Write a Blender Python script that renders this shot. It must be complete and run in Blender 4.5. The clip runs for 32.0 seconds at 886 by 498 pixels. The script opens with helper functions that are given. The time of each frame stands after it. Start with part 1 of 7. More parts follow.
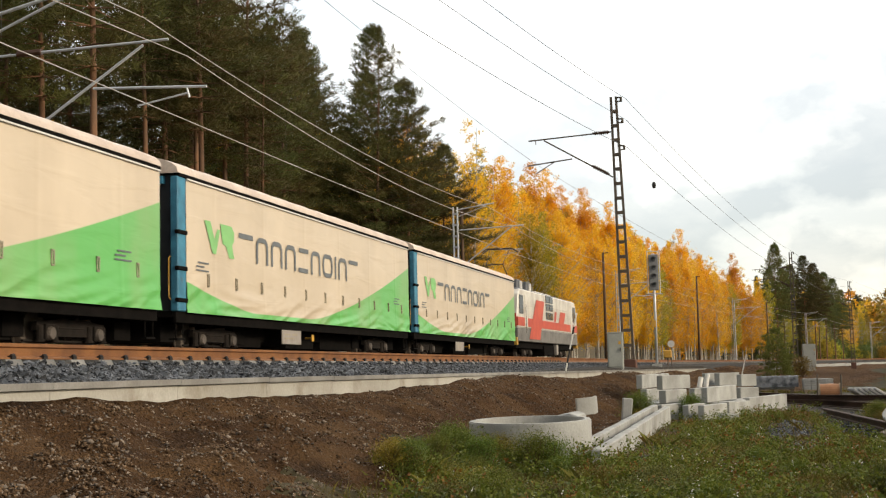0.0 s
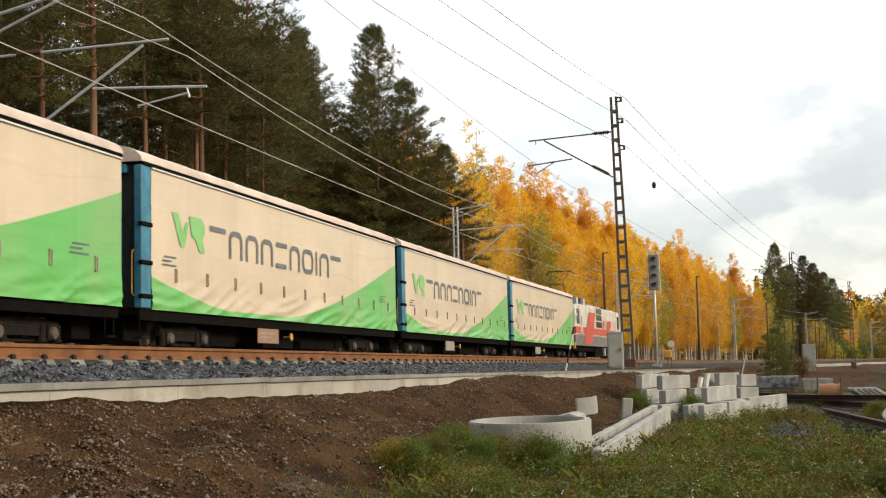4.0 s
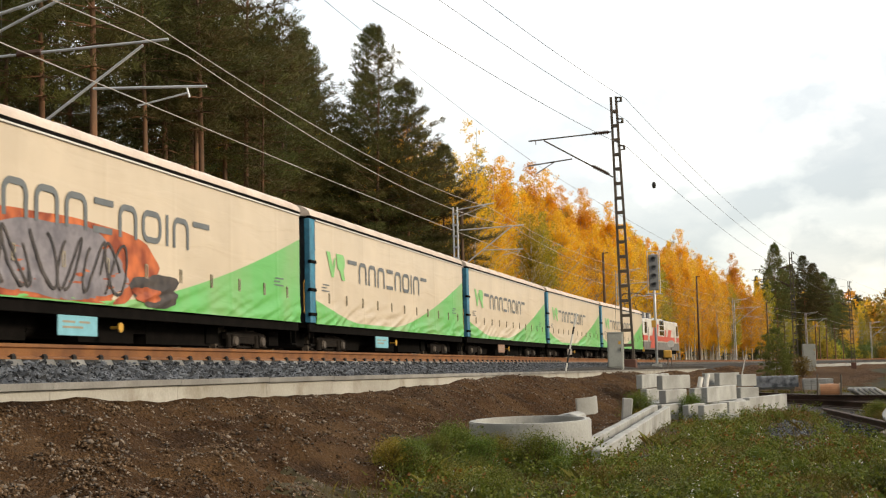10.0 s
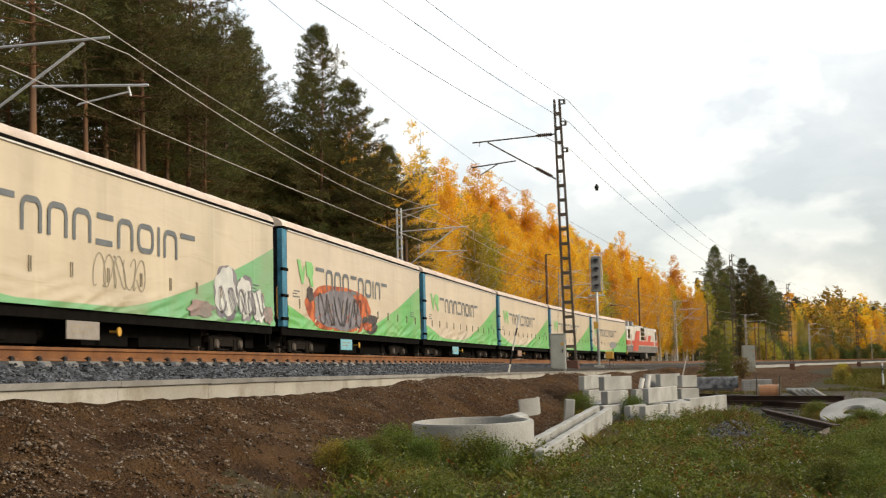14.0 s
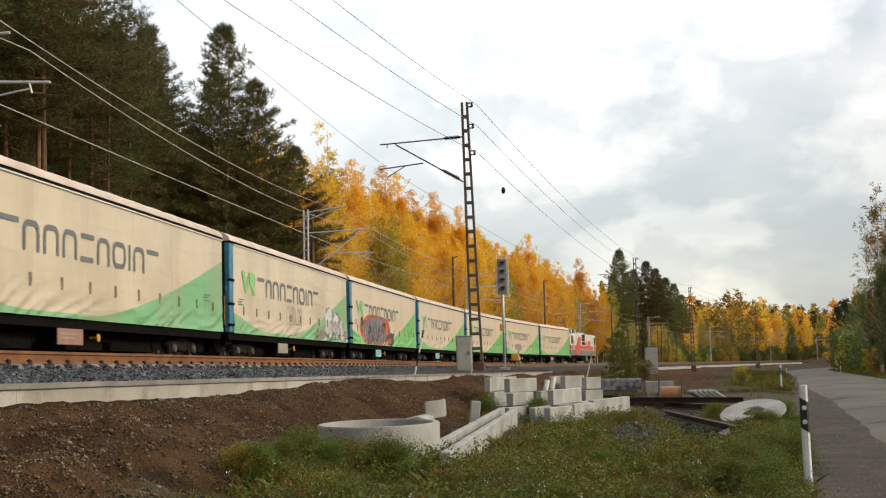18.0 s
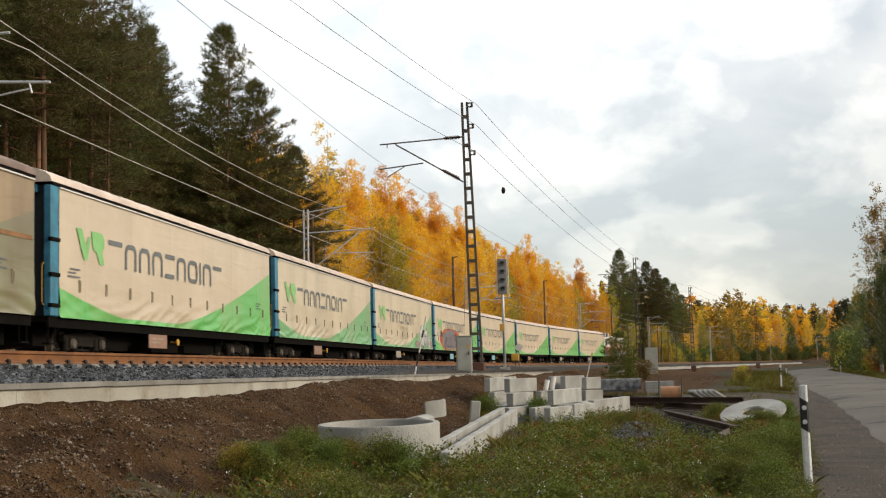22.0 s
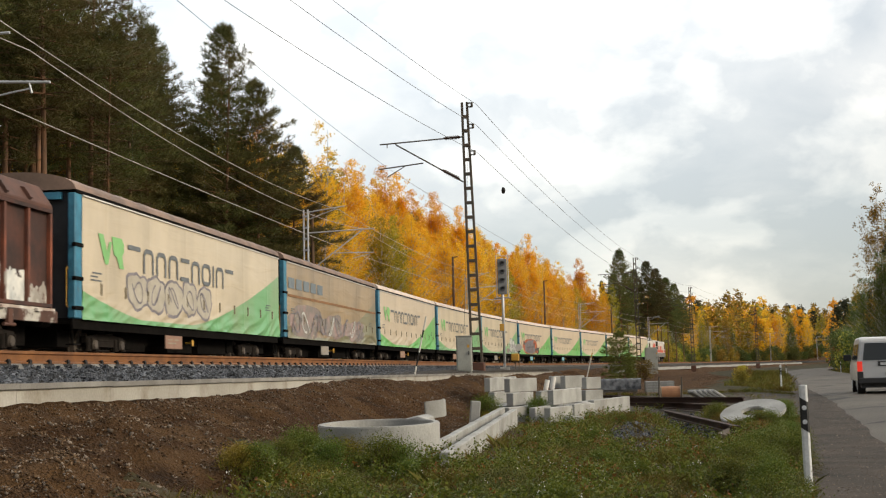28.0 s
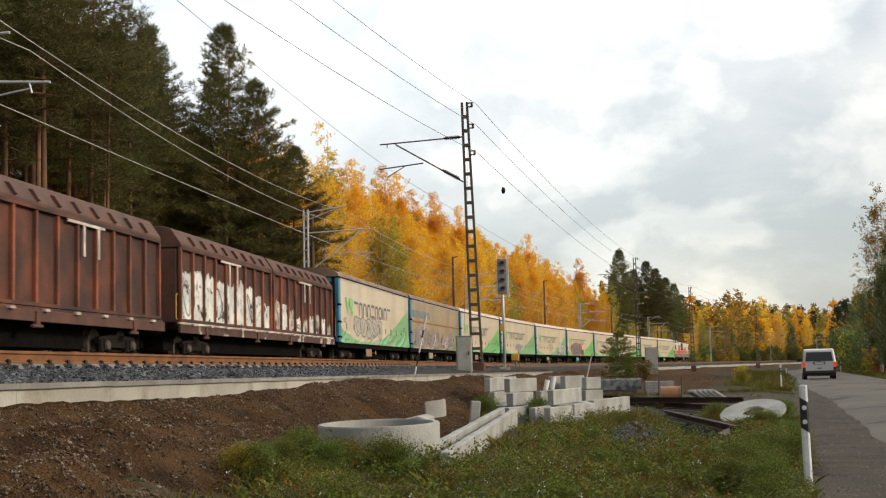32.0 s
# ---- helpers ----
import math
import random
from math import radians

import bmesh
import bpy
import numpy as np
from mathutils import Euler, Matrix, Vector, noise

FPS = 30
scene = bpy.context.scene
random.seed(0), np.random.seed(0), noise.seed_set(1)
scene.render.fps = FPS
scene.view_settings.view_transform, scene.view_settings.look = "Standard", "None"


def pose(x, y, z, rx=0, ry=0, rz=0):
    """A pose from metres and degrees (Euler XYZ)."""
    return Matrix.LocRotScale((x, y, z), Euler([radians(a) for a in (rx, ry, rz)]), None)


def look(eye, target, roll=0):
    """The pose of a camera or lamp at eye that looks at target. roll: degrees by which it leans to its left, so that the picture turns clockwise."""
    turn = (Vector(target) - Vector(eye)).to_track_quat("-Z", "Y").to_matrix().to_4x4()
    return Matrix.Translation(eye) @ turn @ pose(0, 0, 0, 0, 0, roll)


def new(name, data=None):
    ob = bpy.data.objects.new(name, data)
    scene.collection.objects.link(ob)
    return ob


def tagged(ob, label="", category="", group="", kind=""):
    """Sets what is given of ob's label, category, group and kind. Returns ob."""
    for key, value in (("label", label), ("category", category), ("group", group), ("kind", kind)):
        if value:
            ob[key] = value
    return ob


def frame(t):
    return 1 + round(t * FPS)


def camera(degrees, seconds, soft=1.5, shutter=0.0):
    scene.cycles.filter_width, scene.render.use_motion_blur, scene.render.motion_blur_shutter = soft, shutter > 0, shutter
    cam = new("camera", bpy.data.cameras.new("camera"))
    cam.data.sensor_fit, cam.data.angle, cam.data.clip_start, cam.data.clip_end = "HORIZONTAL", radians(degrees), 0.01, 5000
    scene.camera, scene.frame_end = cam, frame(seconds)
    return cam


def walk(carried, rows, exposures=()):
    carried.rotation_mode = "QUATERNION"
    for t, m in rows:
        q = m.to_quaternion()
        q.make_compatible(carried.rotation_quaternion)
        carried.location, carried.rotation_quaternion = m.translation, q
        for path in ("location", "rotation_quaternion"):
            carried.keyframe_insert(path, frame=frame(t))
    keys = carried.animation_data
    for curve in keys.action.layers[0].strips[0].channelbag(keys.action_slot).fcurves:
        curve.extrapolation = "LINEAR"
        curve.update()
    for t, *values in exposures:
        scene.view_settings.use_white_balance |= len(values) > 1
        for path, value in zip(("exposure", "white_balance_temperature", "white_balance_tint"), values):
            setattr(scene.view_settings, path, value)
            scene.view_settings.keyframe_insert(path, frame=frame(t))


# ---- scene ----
# Lens, tripod pose before and after the pan
cam = camera(37.46, 32.0, soft=1.2, shutter=0.35)
EYE = Vector((0, 0, 1.15))
POSE_A, POSE_B = pose(*EYE, 95.3166, 1.3472, 13.5551), pose(*EYE, 95.3017, 1.4196, 6.9813)
PAN = ((0, 0), (11.5, 0), (12, 0.0057), (12.5, 0.0118), (13, 0.014), (13.25, 0.055), (13.5, 0.1454), (14, 0.3778), (14.5, 0.6048),
       (15, 0.8), (15.5, 0.93), (16, 0.99), (16.5, 1), (32, 1))


def turned(k):
    q = POSE_A.to_quaternion().slerp(POSE_B.to_quaternion(), k)
    return Matrix.LocRotScale(EYE, q, None)


walk(cam, [(t, turned(k)) for t, k in PAN], exposures=[(0, 0.07, 7050, 10), (13, 0.07, 7050, 10), (16, -0.11, 6900, 10), (32, -0.11, 6900, 10)])

# ---- world and light ----
SUN_EL, SUN_AZ = 23, 101  # degrees; azimuth clockwise from the track's heading
world = bpy.data.worlds.new("sky")
scene.world = world
world.use_nodes = True
wn, wl = world.node_tree.nodes, world.node_tree.links
wn.clear()


def wnode(kind, **values):
    n = wn.new(kind)
    for k, v in values.items():
        n.inputs[k].default_value = v
    return n


sky = wn.new("ShaderNodeTexSky")
sky.sky_type, sky.sun_disc = "NISHITA", False
sky.sun_elevation, sky.sun_rotation = radians(SUN_EL), radians(SUN_AZ)
tc = wn.new("ShaderNodeTexCoord")
mp = wn.new("ShaderNodeMapping")
mp.inputs["Scale"].default_value = (3.2, 3.2, 5.0)
mp.inputs["Location"].default_value = (0.35, 0.1, 0.4)
n1 = wnode("ShaderNodeTexNoise", Scale=1.6, Detail=9.0, Roughness=0.55, Distortion=0.35)
ramp = wn.new("ShaderNodeValToRGB")
ramp.color_ramp.elements[0].position, ramp.color_ramp.elements[1].position = 0.40, 0.62
ramp.color_ramp.elements[0].color = (0.86, 0.91, 0.955, 1)
ramp.color_ramp.elements[1].color = (1.30, 1.29, 1.27, 1)
dot = wn.new("ShaderNodeVectorMath")
dot.operation = "DOT_PRODUCT"
dot.inputs[1].default_value = (-0.15, 0.69, 0.71)  # towards the brightest part of the cloud cover
cube = wn.new("ShaderNodeMath")
cube.operation = "POWER"
cube.inputs[1].default_value = 7.0
cube.use_clamp = True
hi = wnode("ShaderNodeMapRange", **{"From Min": 0.0, "From Max": 1.0, "To Min": 0.45, "To Max": 2.95})
lift = wn.new("ShaderNodeMix")
lift.data_type, lift.blend_type = "RGBA", "MULTIPLY"
lift.inputs["Factor"].default_value = 1.0
# heaped cloud tops within the cover
n2 = wnode("ShaderNodeTexNoise", Scale=3.6, Detail=7.0, Roughness=0.5, Distortion=0.15)
heaps = wn.new("ShaderNodeValToRGB")
heaps.color_ramp.elements[0].position, heaps.color_ramp.elements[1].position = 0.47, 0.57
heaps.color_ramp.elements[0].color = (0.93, 0.945, 0.965, 1)
heaps.color_ramp.elements[1].color = (1.25, 1.23, 1.20, 1)
heaped = wn.new("ShaderNodeMix")
heaped.data_type, heaped.blend_type = "RGBA", "MULTIPLY"
heaped.inputs["Factor"].default_value = 1.0
back = wnode("ShaderNodeBackground", Strength=0.05)
veil = wnode("ShaderNodeBackground", Strength=0.80)
add = wn.new("ShaderNodeAddShader")
wout = wn.new("ShaderNodeOutputWorld")
wl.new(tc.outputs["Generated"], mp.inputs["Vector"])
wl.new(mp.outputs["Vector"], n1.inputs["Vector"])
wl.new(n1.outputs["Fac"], ramp.inputs["Fac"])
wl.new(tc.outputs["Generated"], dot.inputs[0])
wl.new(dot.outputs["Value"], cube.inputs[0])
wl.new(cube.outputs[0], hi.inputs["Value"])
wl.new(hi.outputs["Result"], lift.inputs[7])
wl.new(mp.outputs["Vector"], n2.inputs["Vector"])
wl.new(n2.outputs["Fac"], heaps.inputs["Fac"])
wl.new(ramp.outputs["Color"], heaped.inputs[6])
wl.new(heaps.outputs["Color"], heaped.inputs[7])
wl.new(heaped.outputs[2], lift.inputs[6])
wl.new(sky.outputs["Color"], back.inputs["Color"])
wl.new(lift.outputs[2], veil.inputs["Color"])
wl.new(back.outputs["Background"], add.inputs[0])
wl.new(veil.outputs["Background"], add.inputs[1])
wl.new(add.outputs["Shader"], wout.inputs["Surface"])
sun = new("sun", bpy.data.lights.new("sun", "SUN"))
sun.data.energy, sun.data.angle, sun.data.color = 2.85, radians(14), (1.0, 0.90, 0.74)
sun_to = Vector((math.sin(radians(SUN_AZ)), math.cos(radians(SUN_AZ)), math.tan(radians(SUN_EL))))
sun.matrix_world = look(sun_to * 50, (0, 0, 0))

# ---- track alignment: straight, then a bend to the right ----
RAIL = 1.533          # height of the rail heads
NEAR = 5.60           # near track, right of the far track's centre line
PITCH = 20.13         # wagon length with couplings
BEND = ((0, 0.048), (40, 0.137), (80, 1.262), (120, 1.761), (160, 1.003), (200, 0.487), (240, 0.486), (400, 0.497), (900, 0.497))
LS = np.arange(-80, 900, 0.5)
LK = np.where(LS < 0, 0, np.interp(LS, [b[0] for b in BEND], [b[1] * 1e-3 for b in BEND]))
LT = np.cumsum(LK) * 0.5
LX, LY = np.cumsum(np.sin(LT)) * 0.5, np.cumsum(np.cos(LT)) * 0.5
LX, LY = LX - np.interp(0, LS, LX) - 13.85, LY - np.interp(0, LS, LY)


def track(s, o=0.0):
    """Point s metres along the far track's centre line and o metres to its right, with the heading."""
    th = np.interp(s, LS, LT)
    return np.interp(s, LS, LX) + o * np.cos(th), np.interp(s, LS, LY) - o * np.sin(th), th


def on_track(x, y):
    """Stations and offsets from the far track of points."""
    x, y = np.asarray(x, float), np.asarray(y, float)
    s = np.clip(y, -79, 880)
    for _ in range(12):
        th = np.interp(s, LS, LT)
        dx, dy = x - np.interp(s, LS, LX), y - np.interp(s, LS, LY)
        s = np.clip(s + dx * np.sin(th) + dy * np.cos(th), -79.5, 899)
    th = np.interp(s, LS, LT)
    dx, dy = x - np.interp(s, LS, LX), y - np.interp(s, LS, LY)
    return s, dx * np.cos(th) - dy * np.sin(th)


# ---- mesh helpers ----
class Shape:
    """Vertices, faces and material slots gathered for one mesh."""

    def __init__(self):
        self.v, self.f, self.m = [], [], []

    def face(self, pts, m=0):
        n = len(self.v)
        self.v += [tuple(p) for p in pts]
        self.f.append(tuple(range(n, n + len(pts))))
        self.m.append(m)

    def box(self, x0, x1, y0, y1, z0, z1, m=0, at=None):
        n = len(self.v)
        p = [(x, y, z) for z in (z0, z1) for y in (y0, y1) for x in (x0, x1)]
        if at is not None:
            p = [tuple(at @ Vector(q)) for q in p]
        self.v += p
        for a in ((0, 2, 3, 1), (4, 5, 7, 6), (0, 1, 5, 4), (2, 6, 7, 3), (0, 4, 6, 2), (1, 3, 7, 5)):
            self.f.append(tuple(n + i for i in a))
            self.m.append(m)
        return self

    def rod(self, p0, p1, r0, r1=None, k=8, m=0, caps=True):
        p0, p1 = Vector(p0), Vector(p1)
        r1 = r0 if r1 is None else r1
        d = (p1 - p0).normalized()
        a = d.orthogonal().normalized()
        b = d.cross(a)
        n = len(self.v)
        for c, r in ((p0, r0), (p1, r1)):
            self.v += [tuple(c + (a * math.cos(2 * math.pi * i / k) + b * math.sin(2 * math.pi * i / k)) * r) for i in range(k)]
        for i in range(k):
            j = (i + 1) % k
            self.f.append((n + i, n + j, n + k + j, n + k + i))
            self.m.append(m)
        if caps:
            self.f += [tuple(n + i for i in range(k - 1, -1, -1)), tuple(n + k + i for i in range(k))]
            self.m += [m, m]
        return self

    def pipe(self, pts, r, k=6, m=0):
        """One bent tube through the points."""
        pts = [Vector(p) for p in pts]
        n = len(self.v)
        for i, p in enumerate(pts):
            d = (pts[min(i + 1, len(pts) - 1)] - pts[max(i - 1, 0)]).normalized()
            a = d.cross(Vector((0.31, 0.17, 0.93))).normalized()
            b = d.cross(a)
            self.v += [tuple(p + (a * math.cos(2 * math.pi * j / k) + b * math.sin(2 * math.pi * j / k)) * r) for j in range(k)]
        for i in range(len(pts) - 1):
            for j in range(k):
                q = (j + 1) % k
                self.f.append((n + i * k + j, n + i * k + q, n + (i + 1) * k + q, n + (i + 1) * k + j))
                self.m.append(m)
        self.f += [tuple(n + j for j in range(k - 1, -1, -1)), tuple(n + (len(pts) - 1) * k + j for j in range(k))]
        self.m += [m, m]
        return self

    def sheet(self, grid, m=0):
        """grid: rows of points."""
        n, w = len(self.v), len(grid[0])
        for row in grid:
            self.v += [tuple(p) for p in row]
        for i in range(len(grid) - 1):
            for j in range(w - 1):
                a = n + i * w + j
                self.f.append((a, a + 1, a + w + 1, a + w))
                self.m.append(m)
        return self

    def prism(self, outline, axis, lo, hi, m=0):
        """An outline of (a, b) drawn along an axis: x: (y, z); y: (x, z); z: (x, y)."""
        n, k = len(self.v), len(outline)
        for c in (lo, hi):
            for a, b in outline:
                self.v.append({"x": (c, a, b), "y": (a, c, b), "z": (a, b, c)}[axis])
        for i in range(k):
            j = (i + 1) % k
            self.f.append((n + i, n + j, n + k + j, n + k + i))
            self.m.append(m)
        self.f += [tuple(n + i for i in range(k - 1, -1, -1)), tuple(n + k + i for i in range(k))]
        self.m += [m, m]
        return self

    def mesh(self, name, materials, smooth=False, bevel=0.0, fix=True):
        me = bpy.data.meshes.new(name)
        me.from_pydata(self.v, [], self.f)
        for mt in materials if isinstance(materials, (list, tuple)) else [materials]:
            me.materials.append(mt)
        me.polygons.foreach_set("material_index", self.m)
        if fix or bevel:
            bm = bmesh.new()
            bm.from_mesh(me)
            bmesh.ops.recalc_face_normals(bm, faces=bm.faces)
            if bevel:
                sharp = [e for e in bm.edges if len(e.link_faces) == 2 and e.calc_face_angle(0) > 0.5]
                bmesh.ops.bevel(bm, geom=sharp, offset=bevel, segments=1, affect="EDGES", clamp_overlap=True)
            bm.to_mesh(me)
            bm.free()
        if smooth:
            me.polygons.foreach_set("use_smooth", [True] * len(me.polygons))
        me.update()
        return me


def thing(name, label, category, group="", kind="", at=None):
    ob = tagged(new(name), label, category, group, kind)
    if at is not None:
        ob.matrix_world = at
    return ob


def part(name, shape, material, parent, label="", at=None, **kw):
    me = shape if isinstance(shape, bpy.types.Mesh) else shape.mesh(name, material, **kw)
    ob = new(name, me)
    ob.parent = parent
    if at is not None:
        ob.matrix_basis = at
    return tagged(ob, label)


def solid(name, shape, material, label, category, group="", kind="", at=None, **kw):
    """A thing that is one mesh."""
    me = shape if isinstance(shape, bpy.types.Mesh) else shape.mesh(name, material, **kw)
    ob = tagged(new(name, me), label, category, group, kind)
    if at is not None:
        ob.matrix_world = at
    return ob


# ---- materials ----
def surface(name, colour, rough=0.7, metal=0.0, other=None, scale=3.0, amount=0.5, fine=40.0, bump=0.2, per_object=0.0, per_island=0.0, depth=0.02, grain=0.35, coords="Object", gloss=0.5,
            stain=None, stain_scale=1.0, stain_at=(0.55, 0.75)):
    mt = bpy.data.materials.new(name)
    mt.use_nodes = True
    n, l = mt.node_tree.nodes, mt.node_tree.links
    b = n["Principled BSDF"]
    b.inputs["Roughness"].default_value, b.inputs["Metallic"].default_value = rough, metal
    b.inputs["Specular IOR Level"].default_value = gloss
    t = n.new("ShaderNodeTexCoord")
    big, small = n.new("ShaderNodeTexNoise"), n.new("ShaderNodeTexNoise")
    big.inputs["Scale"].default_value, big.inputs["Detail"].default_value = scale, 6
    small.inputs["Scale"].default_value, small.inputs["Detail"].default_value = fine, 4
    l.new(t.outputs[coords], big.inputs["Vector"])
    l.new(t.outputs[coords], small.inputs["Vector"])
    other = other or tuple(c * 0.7 for c in colour)
    mix = n.new("ShaderNodeMix")
    mix.data_type = "RGBA"
    mix.inputs[6].default_value, mix.inputs[7].default_value = (*colour, 1), (*other, 1)
    r = n.new("ShaderNodeMapRange")
    r.inputs["From Min"].default_value, r.inputs["From Max"].default_value, r.inputs["To Max"].default_value = 0.35, 0.7, amount * 1.6
    l.new(big.outputs["Fac"], r.inputs["Value"])
    l.new(r.outputs["Result"], mix.inputs["Factor"])
    out = mix.outputs[2]
    if stain:
        st = n.new("ShaderNodeTexNoise")
        st.inputs["Scale"].default_value, st.inputs["Detail"].default_value, st.inputs["Roughness"].default_value = stain_scale, 8, 0.65
        l.new(t.outputs[coords], st.inputs["Vector"])
        sr = n.new("ShaderNodeMapRange")
        sr.inputs["From Min"].default_value, sr.inputs["From Max"].default_value = stain_at
        l.new(st.outputs["Fac"], sr.inputs["Value"])
        m2 = n.new("ShaderNodeMix")
        m2.data_type = "RGBA"
        m2.inputs[7].default_value = (*stain, 1)
        l.new(sr.outputs["Result"], m2.inputs["Factor"])
        l.new(out, m2.inputs[6])
        out = m2.outputs[2]
    if per_object or per_island:
        src = n.new("ShaderNodeObjectInfo").outputs["Random"] if per_object else n.new("ShaderNodeNewGeometry").outputs["Random Per Island"]
        k = per_object or per_island
        hs = n.new("ShaderNodeHueSaturation")
        rr = n.new("ShaderNodeMapRange")
        rr.inputs["To Min"].default_value, rr.inputs["To Max"].default_value = 1 - k, 1 + k
        l.new(src, rr.inputs["Value"])
        l.new(rr.outputs["Result"], hs.inputs["Value"])
        l.new(out, hs.inputs["Color"])
        out = hs.outputs["Color"]
    sm = n.new("ShaderNodeMix")
    sm.data_type, sm.blend_type = "RGBA", "MULTIPLY"
    sm.inputs["Factor"].default_value = grain
    l.new(out, sm.inputs[6])
    l.new(small.outputs["Fac"], sm.inputs[7])
    gain = n.new("ShaderNodeMix")
    gain.data_type, gain.blend_type = "RGBA", "MULTIPLY"
    gain.inputs["Factor"].default_value = 1.0
    gain.inputs[7].default_value = (*[1 / (1 - 0.5 * grain)] * 3, 1)
    l.new(sm.outputs[2], gain.inputs[6])
    l.new(gain.outputs[2], b.inputs["Base Color"])
    if bump:
        bp = n.new("ShaderNodeBump")
        bp.inputs["Strength"].default_value, bp.inputs["Distance"].default_value = bump, depth
        l.new(small.outputs["Fac"], bp.inputs["Height"])
        l.new(bp.outputs["Normal"], b.inputs["Normal"])
    return mt


def leafy(name, a, b_, rough=0.6, through_light=0.35, spread=0.35, per_tree=0.12, patch=None, patch_scale=0.8):
    """Leaves or needles: two hues dealt out leaf by leaf, some light passing through."""
    mt = bpy.data.materials.new(name)
    mt.use_nodes = True
    n, l = mt.node_tree.nodes, mt.node_tree.links
    p = n["Principled BSDF"]
    p.inputs["Roughness"].default_value = rough
    p.inputs["Specular IOR Level"].default_value = 0.25
    g, oi = n.new("ShaderNodeNewGeometry"), n.new("ShaderNodeObjectInfo")
    mix = n.new("ShaderNodeMix")
    mix.data_type = "RGBA"
    mix.inputs[6].default_value, mix.inputs[7].default_value = (*a, 1), (*b_, 1)
    l.new(g.outputs["Random Per Island"], mix.inputs["Factor"])
    hs = n.new("ShaderNodeHueSaturation")
    rr = n.new("ShaderNodeMapRange")
    rr.inputs["To Min"].default_value, rr.inputs["To Max"].default_value = 1 - spread, 1 + spread
    l.new(oi.outputs["Random"], rr.inputs["Value"])
    l.new(rr.outputs["Result"], hs.inputs["Value"])
    hr = n.new("ShaderNodeMapRange")
    hr.inputs["To Min"].default_value, hr.inputs["To Max"].default_value = 0.5 - per_tree * 0.25, 0.5 + per_tree * 0.25
    l.new(oi.outputs["Random"], hr.inputs["Value"])
    l.new(hr.outputs["Result"], hs.inputs["Hue"])
    out = mix.outputs[2]
    if patch:
        t, pn, pr, pm = n.new("ShaderNodeTexCoord"), n.new("ShaderNodeTexNoise"), n.new("ShaderNodeMapRange"), n.new("ShaderNodeMix")
        pn.inputs["Scale"].default_value, pn.inputs["Detail"].default_value = patch_scale, 5
        pr.inputs["From Min"].default_value, pr.inputs["From Max"].default_value = 0.42, 0.62
        pm.data_type = "RGBA"
        pm.inputs[7].default_value = (*patch, 1)
        l.new(t.outputs["Object"], pn.inputs["Vector"])
        l.new(pn.outputs["Fac"], pr.inputs["Value"])
        l.new(pr.outputs["Result"], pm.inputs["Factor"])
        l.new(out, pm.inputs[6])
        out = pm.outputs[2]
    l.new(out, hs.inputs["Color"])
    l.new(hs.outputs["Color"], p.inputs["Base Color"])
    tr = n.new("ShaderNodeBsdfTranslucent")
    l.new(hs.outputs["Color"], tr.inputs["Color"])
    ms = n.new("ShaderNodeMixShader")
    ms.inputs[0].default_value = through_light
    l.new(p.outputs[0], ms.inputs[1])
    l.new(tr.outputs[0], ms.inputs[2])
    l.new(ms.outputs[0], n["Material Output"].inputs["Surface"])
    return mt


DIRT = surface("dirt", (0.076, 0.039, 0.018), 0.95, other=(0.130, 0.072, 0.033), scale=1.1, amount=0.9, fine=38, bump=1.0, depth=0.14, gloss=0.08, grain=0.6, stain=(0.045, 0.026, 0.015), stain_scale=1.3, stain_at=(0.50, 0.66))
CLOD = surface("earth_crumbs", (0.064, 0.037, 0.020), 0.95, other=(0.128, 0.084, 0.051), scale=1.4, amount=0.9, fine=40, bump=0.4, per_island=0.6, gloss=0.08)
SOIL = surface("grassy_soil", (0.026, 0.028, 0.011), 0.95, other=(0.055, 0.042, 0.02), scale=0.7, amount=0.8, fine=12, bump=1.0, gloss=0.1)
FOREST = surface("forest_floor", (0.05, 0.04, 0.02), 0.95, other=(0.12, 0.08, 0.03), scale=0.4, amount=0.8, fine=8, bump=0.8, gloss=0.1)
GRAVEL = surface("grey_gravel", (0.034, 0.028, 0.022), 0.9, other=(0.072, 0.056, 0.042), scale=1.2, amount=0.7, fine=30, bump=1.0, gloss=0.2)
RUBBLE = surface("dark_rubble", (0.03, 0.027, 0.024), 0.95, other=(0.06, 0.052, 0.044), scale=2.5, amount=0.8, fine=25, bump=1.0, gloss=0.1)
ASPHALT = surface("worn_asphalt", (0.098, 0.088, 0.075), 0.9, other=(0.13, 0.115, 0.097), scale=0.25, amount=0.8, fine=60, bump=0.4, gloss=0.3, stain=(0.045, 0.042, 0.038), stain_scale=0.35, stain_at=(0.56, 0.62))
STONE = surface("loose_stones", (0.12, 0.096, 0.076), 0.9, other=(0.24, 0.19, 0.145), scale=1.5, amount=0.7, fine=40, bump=0.5, per_island=0.65, gloss=0.3)
BALLAST = surface("crushed_ballast", (0.020, 0.024, 0.031), 0.7, other=(0.10, 0.106, 0.118), scale=5, amount=0.5, fine=60, bump=0.4, per_island=0.95, gloss=0.4)
SLEEPER = surface("sleeper_concrete", (0.20, 0.195, 0.185), 0.9, other=(0.14, 0.135, 0.125), scale=3, amount=0.8, fine=40, bump=0.3, per_object=0.2, gloss=0.2)
CAPCON = surface("dusty_capping", (0.27, 0.26, 0.24), 0.9, other=(0.19, 0.18, 0.165), scale=2.2, amount=0.8, fine=45, bump=0.3, per_object=0.15, gloss=0.2)
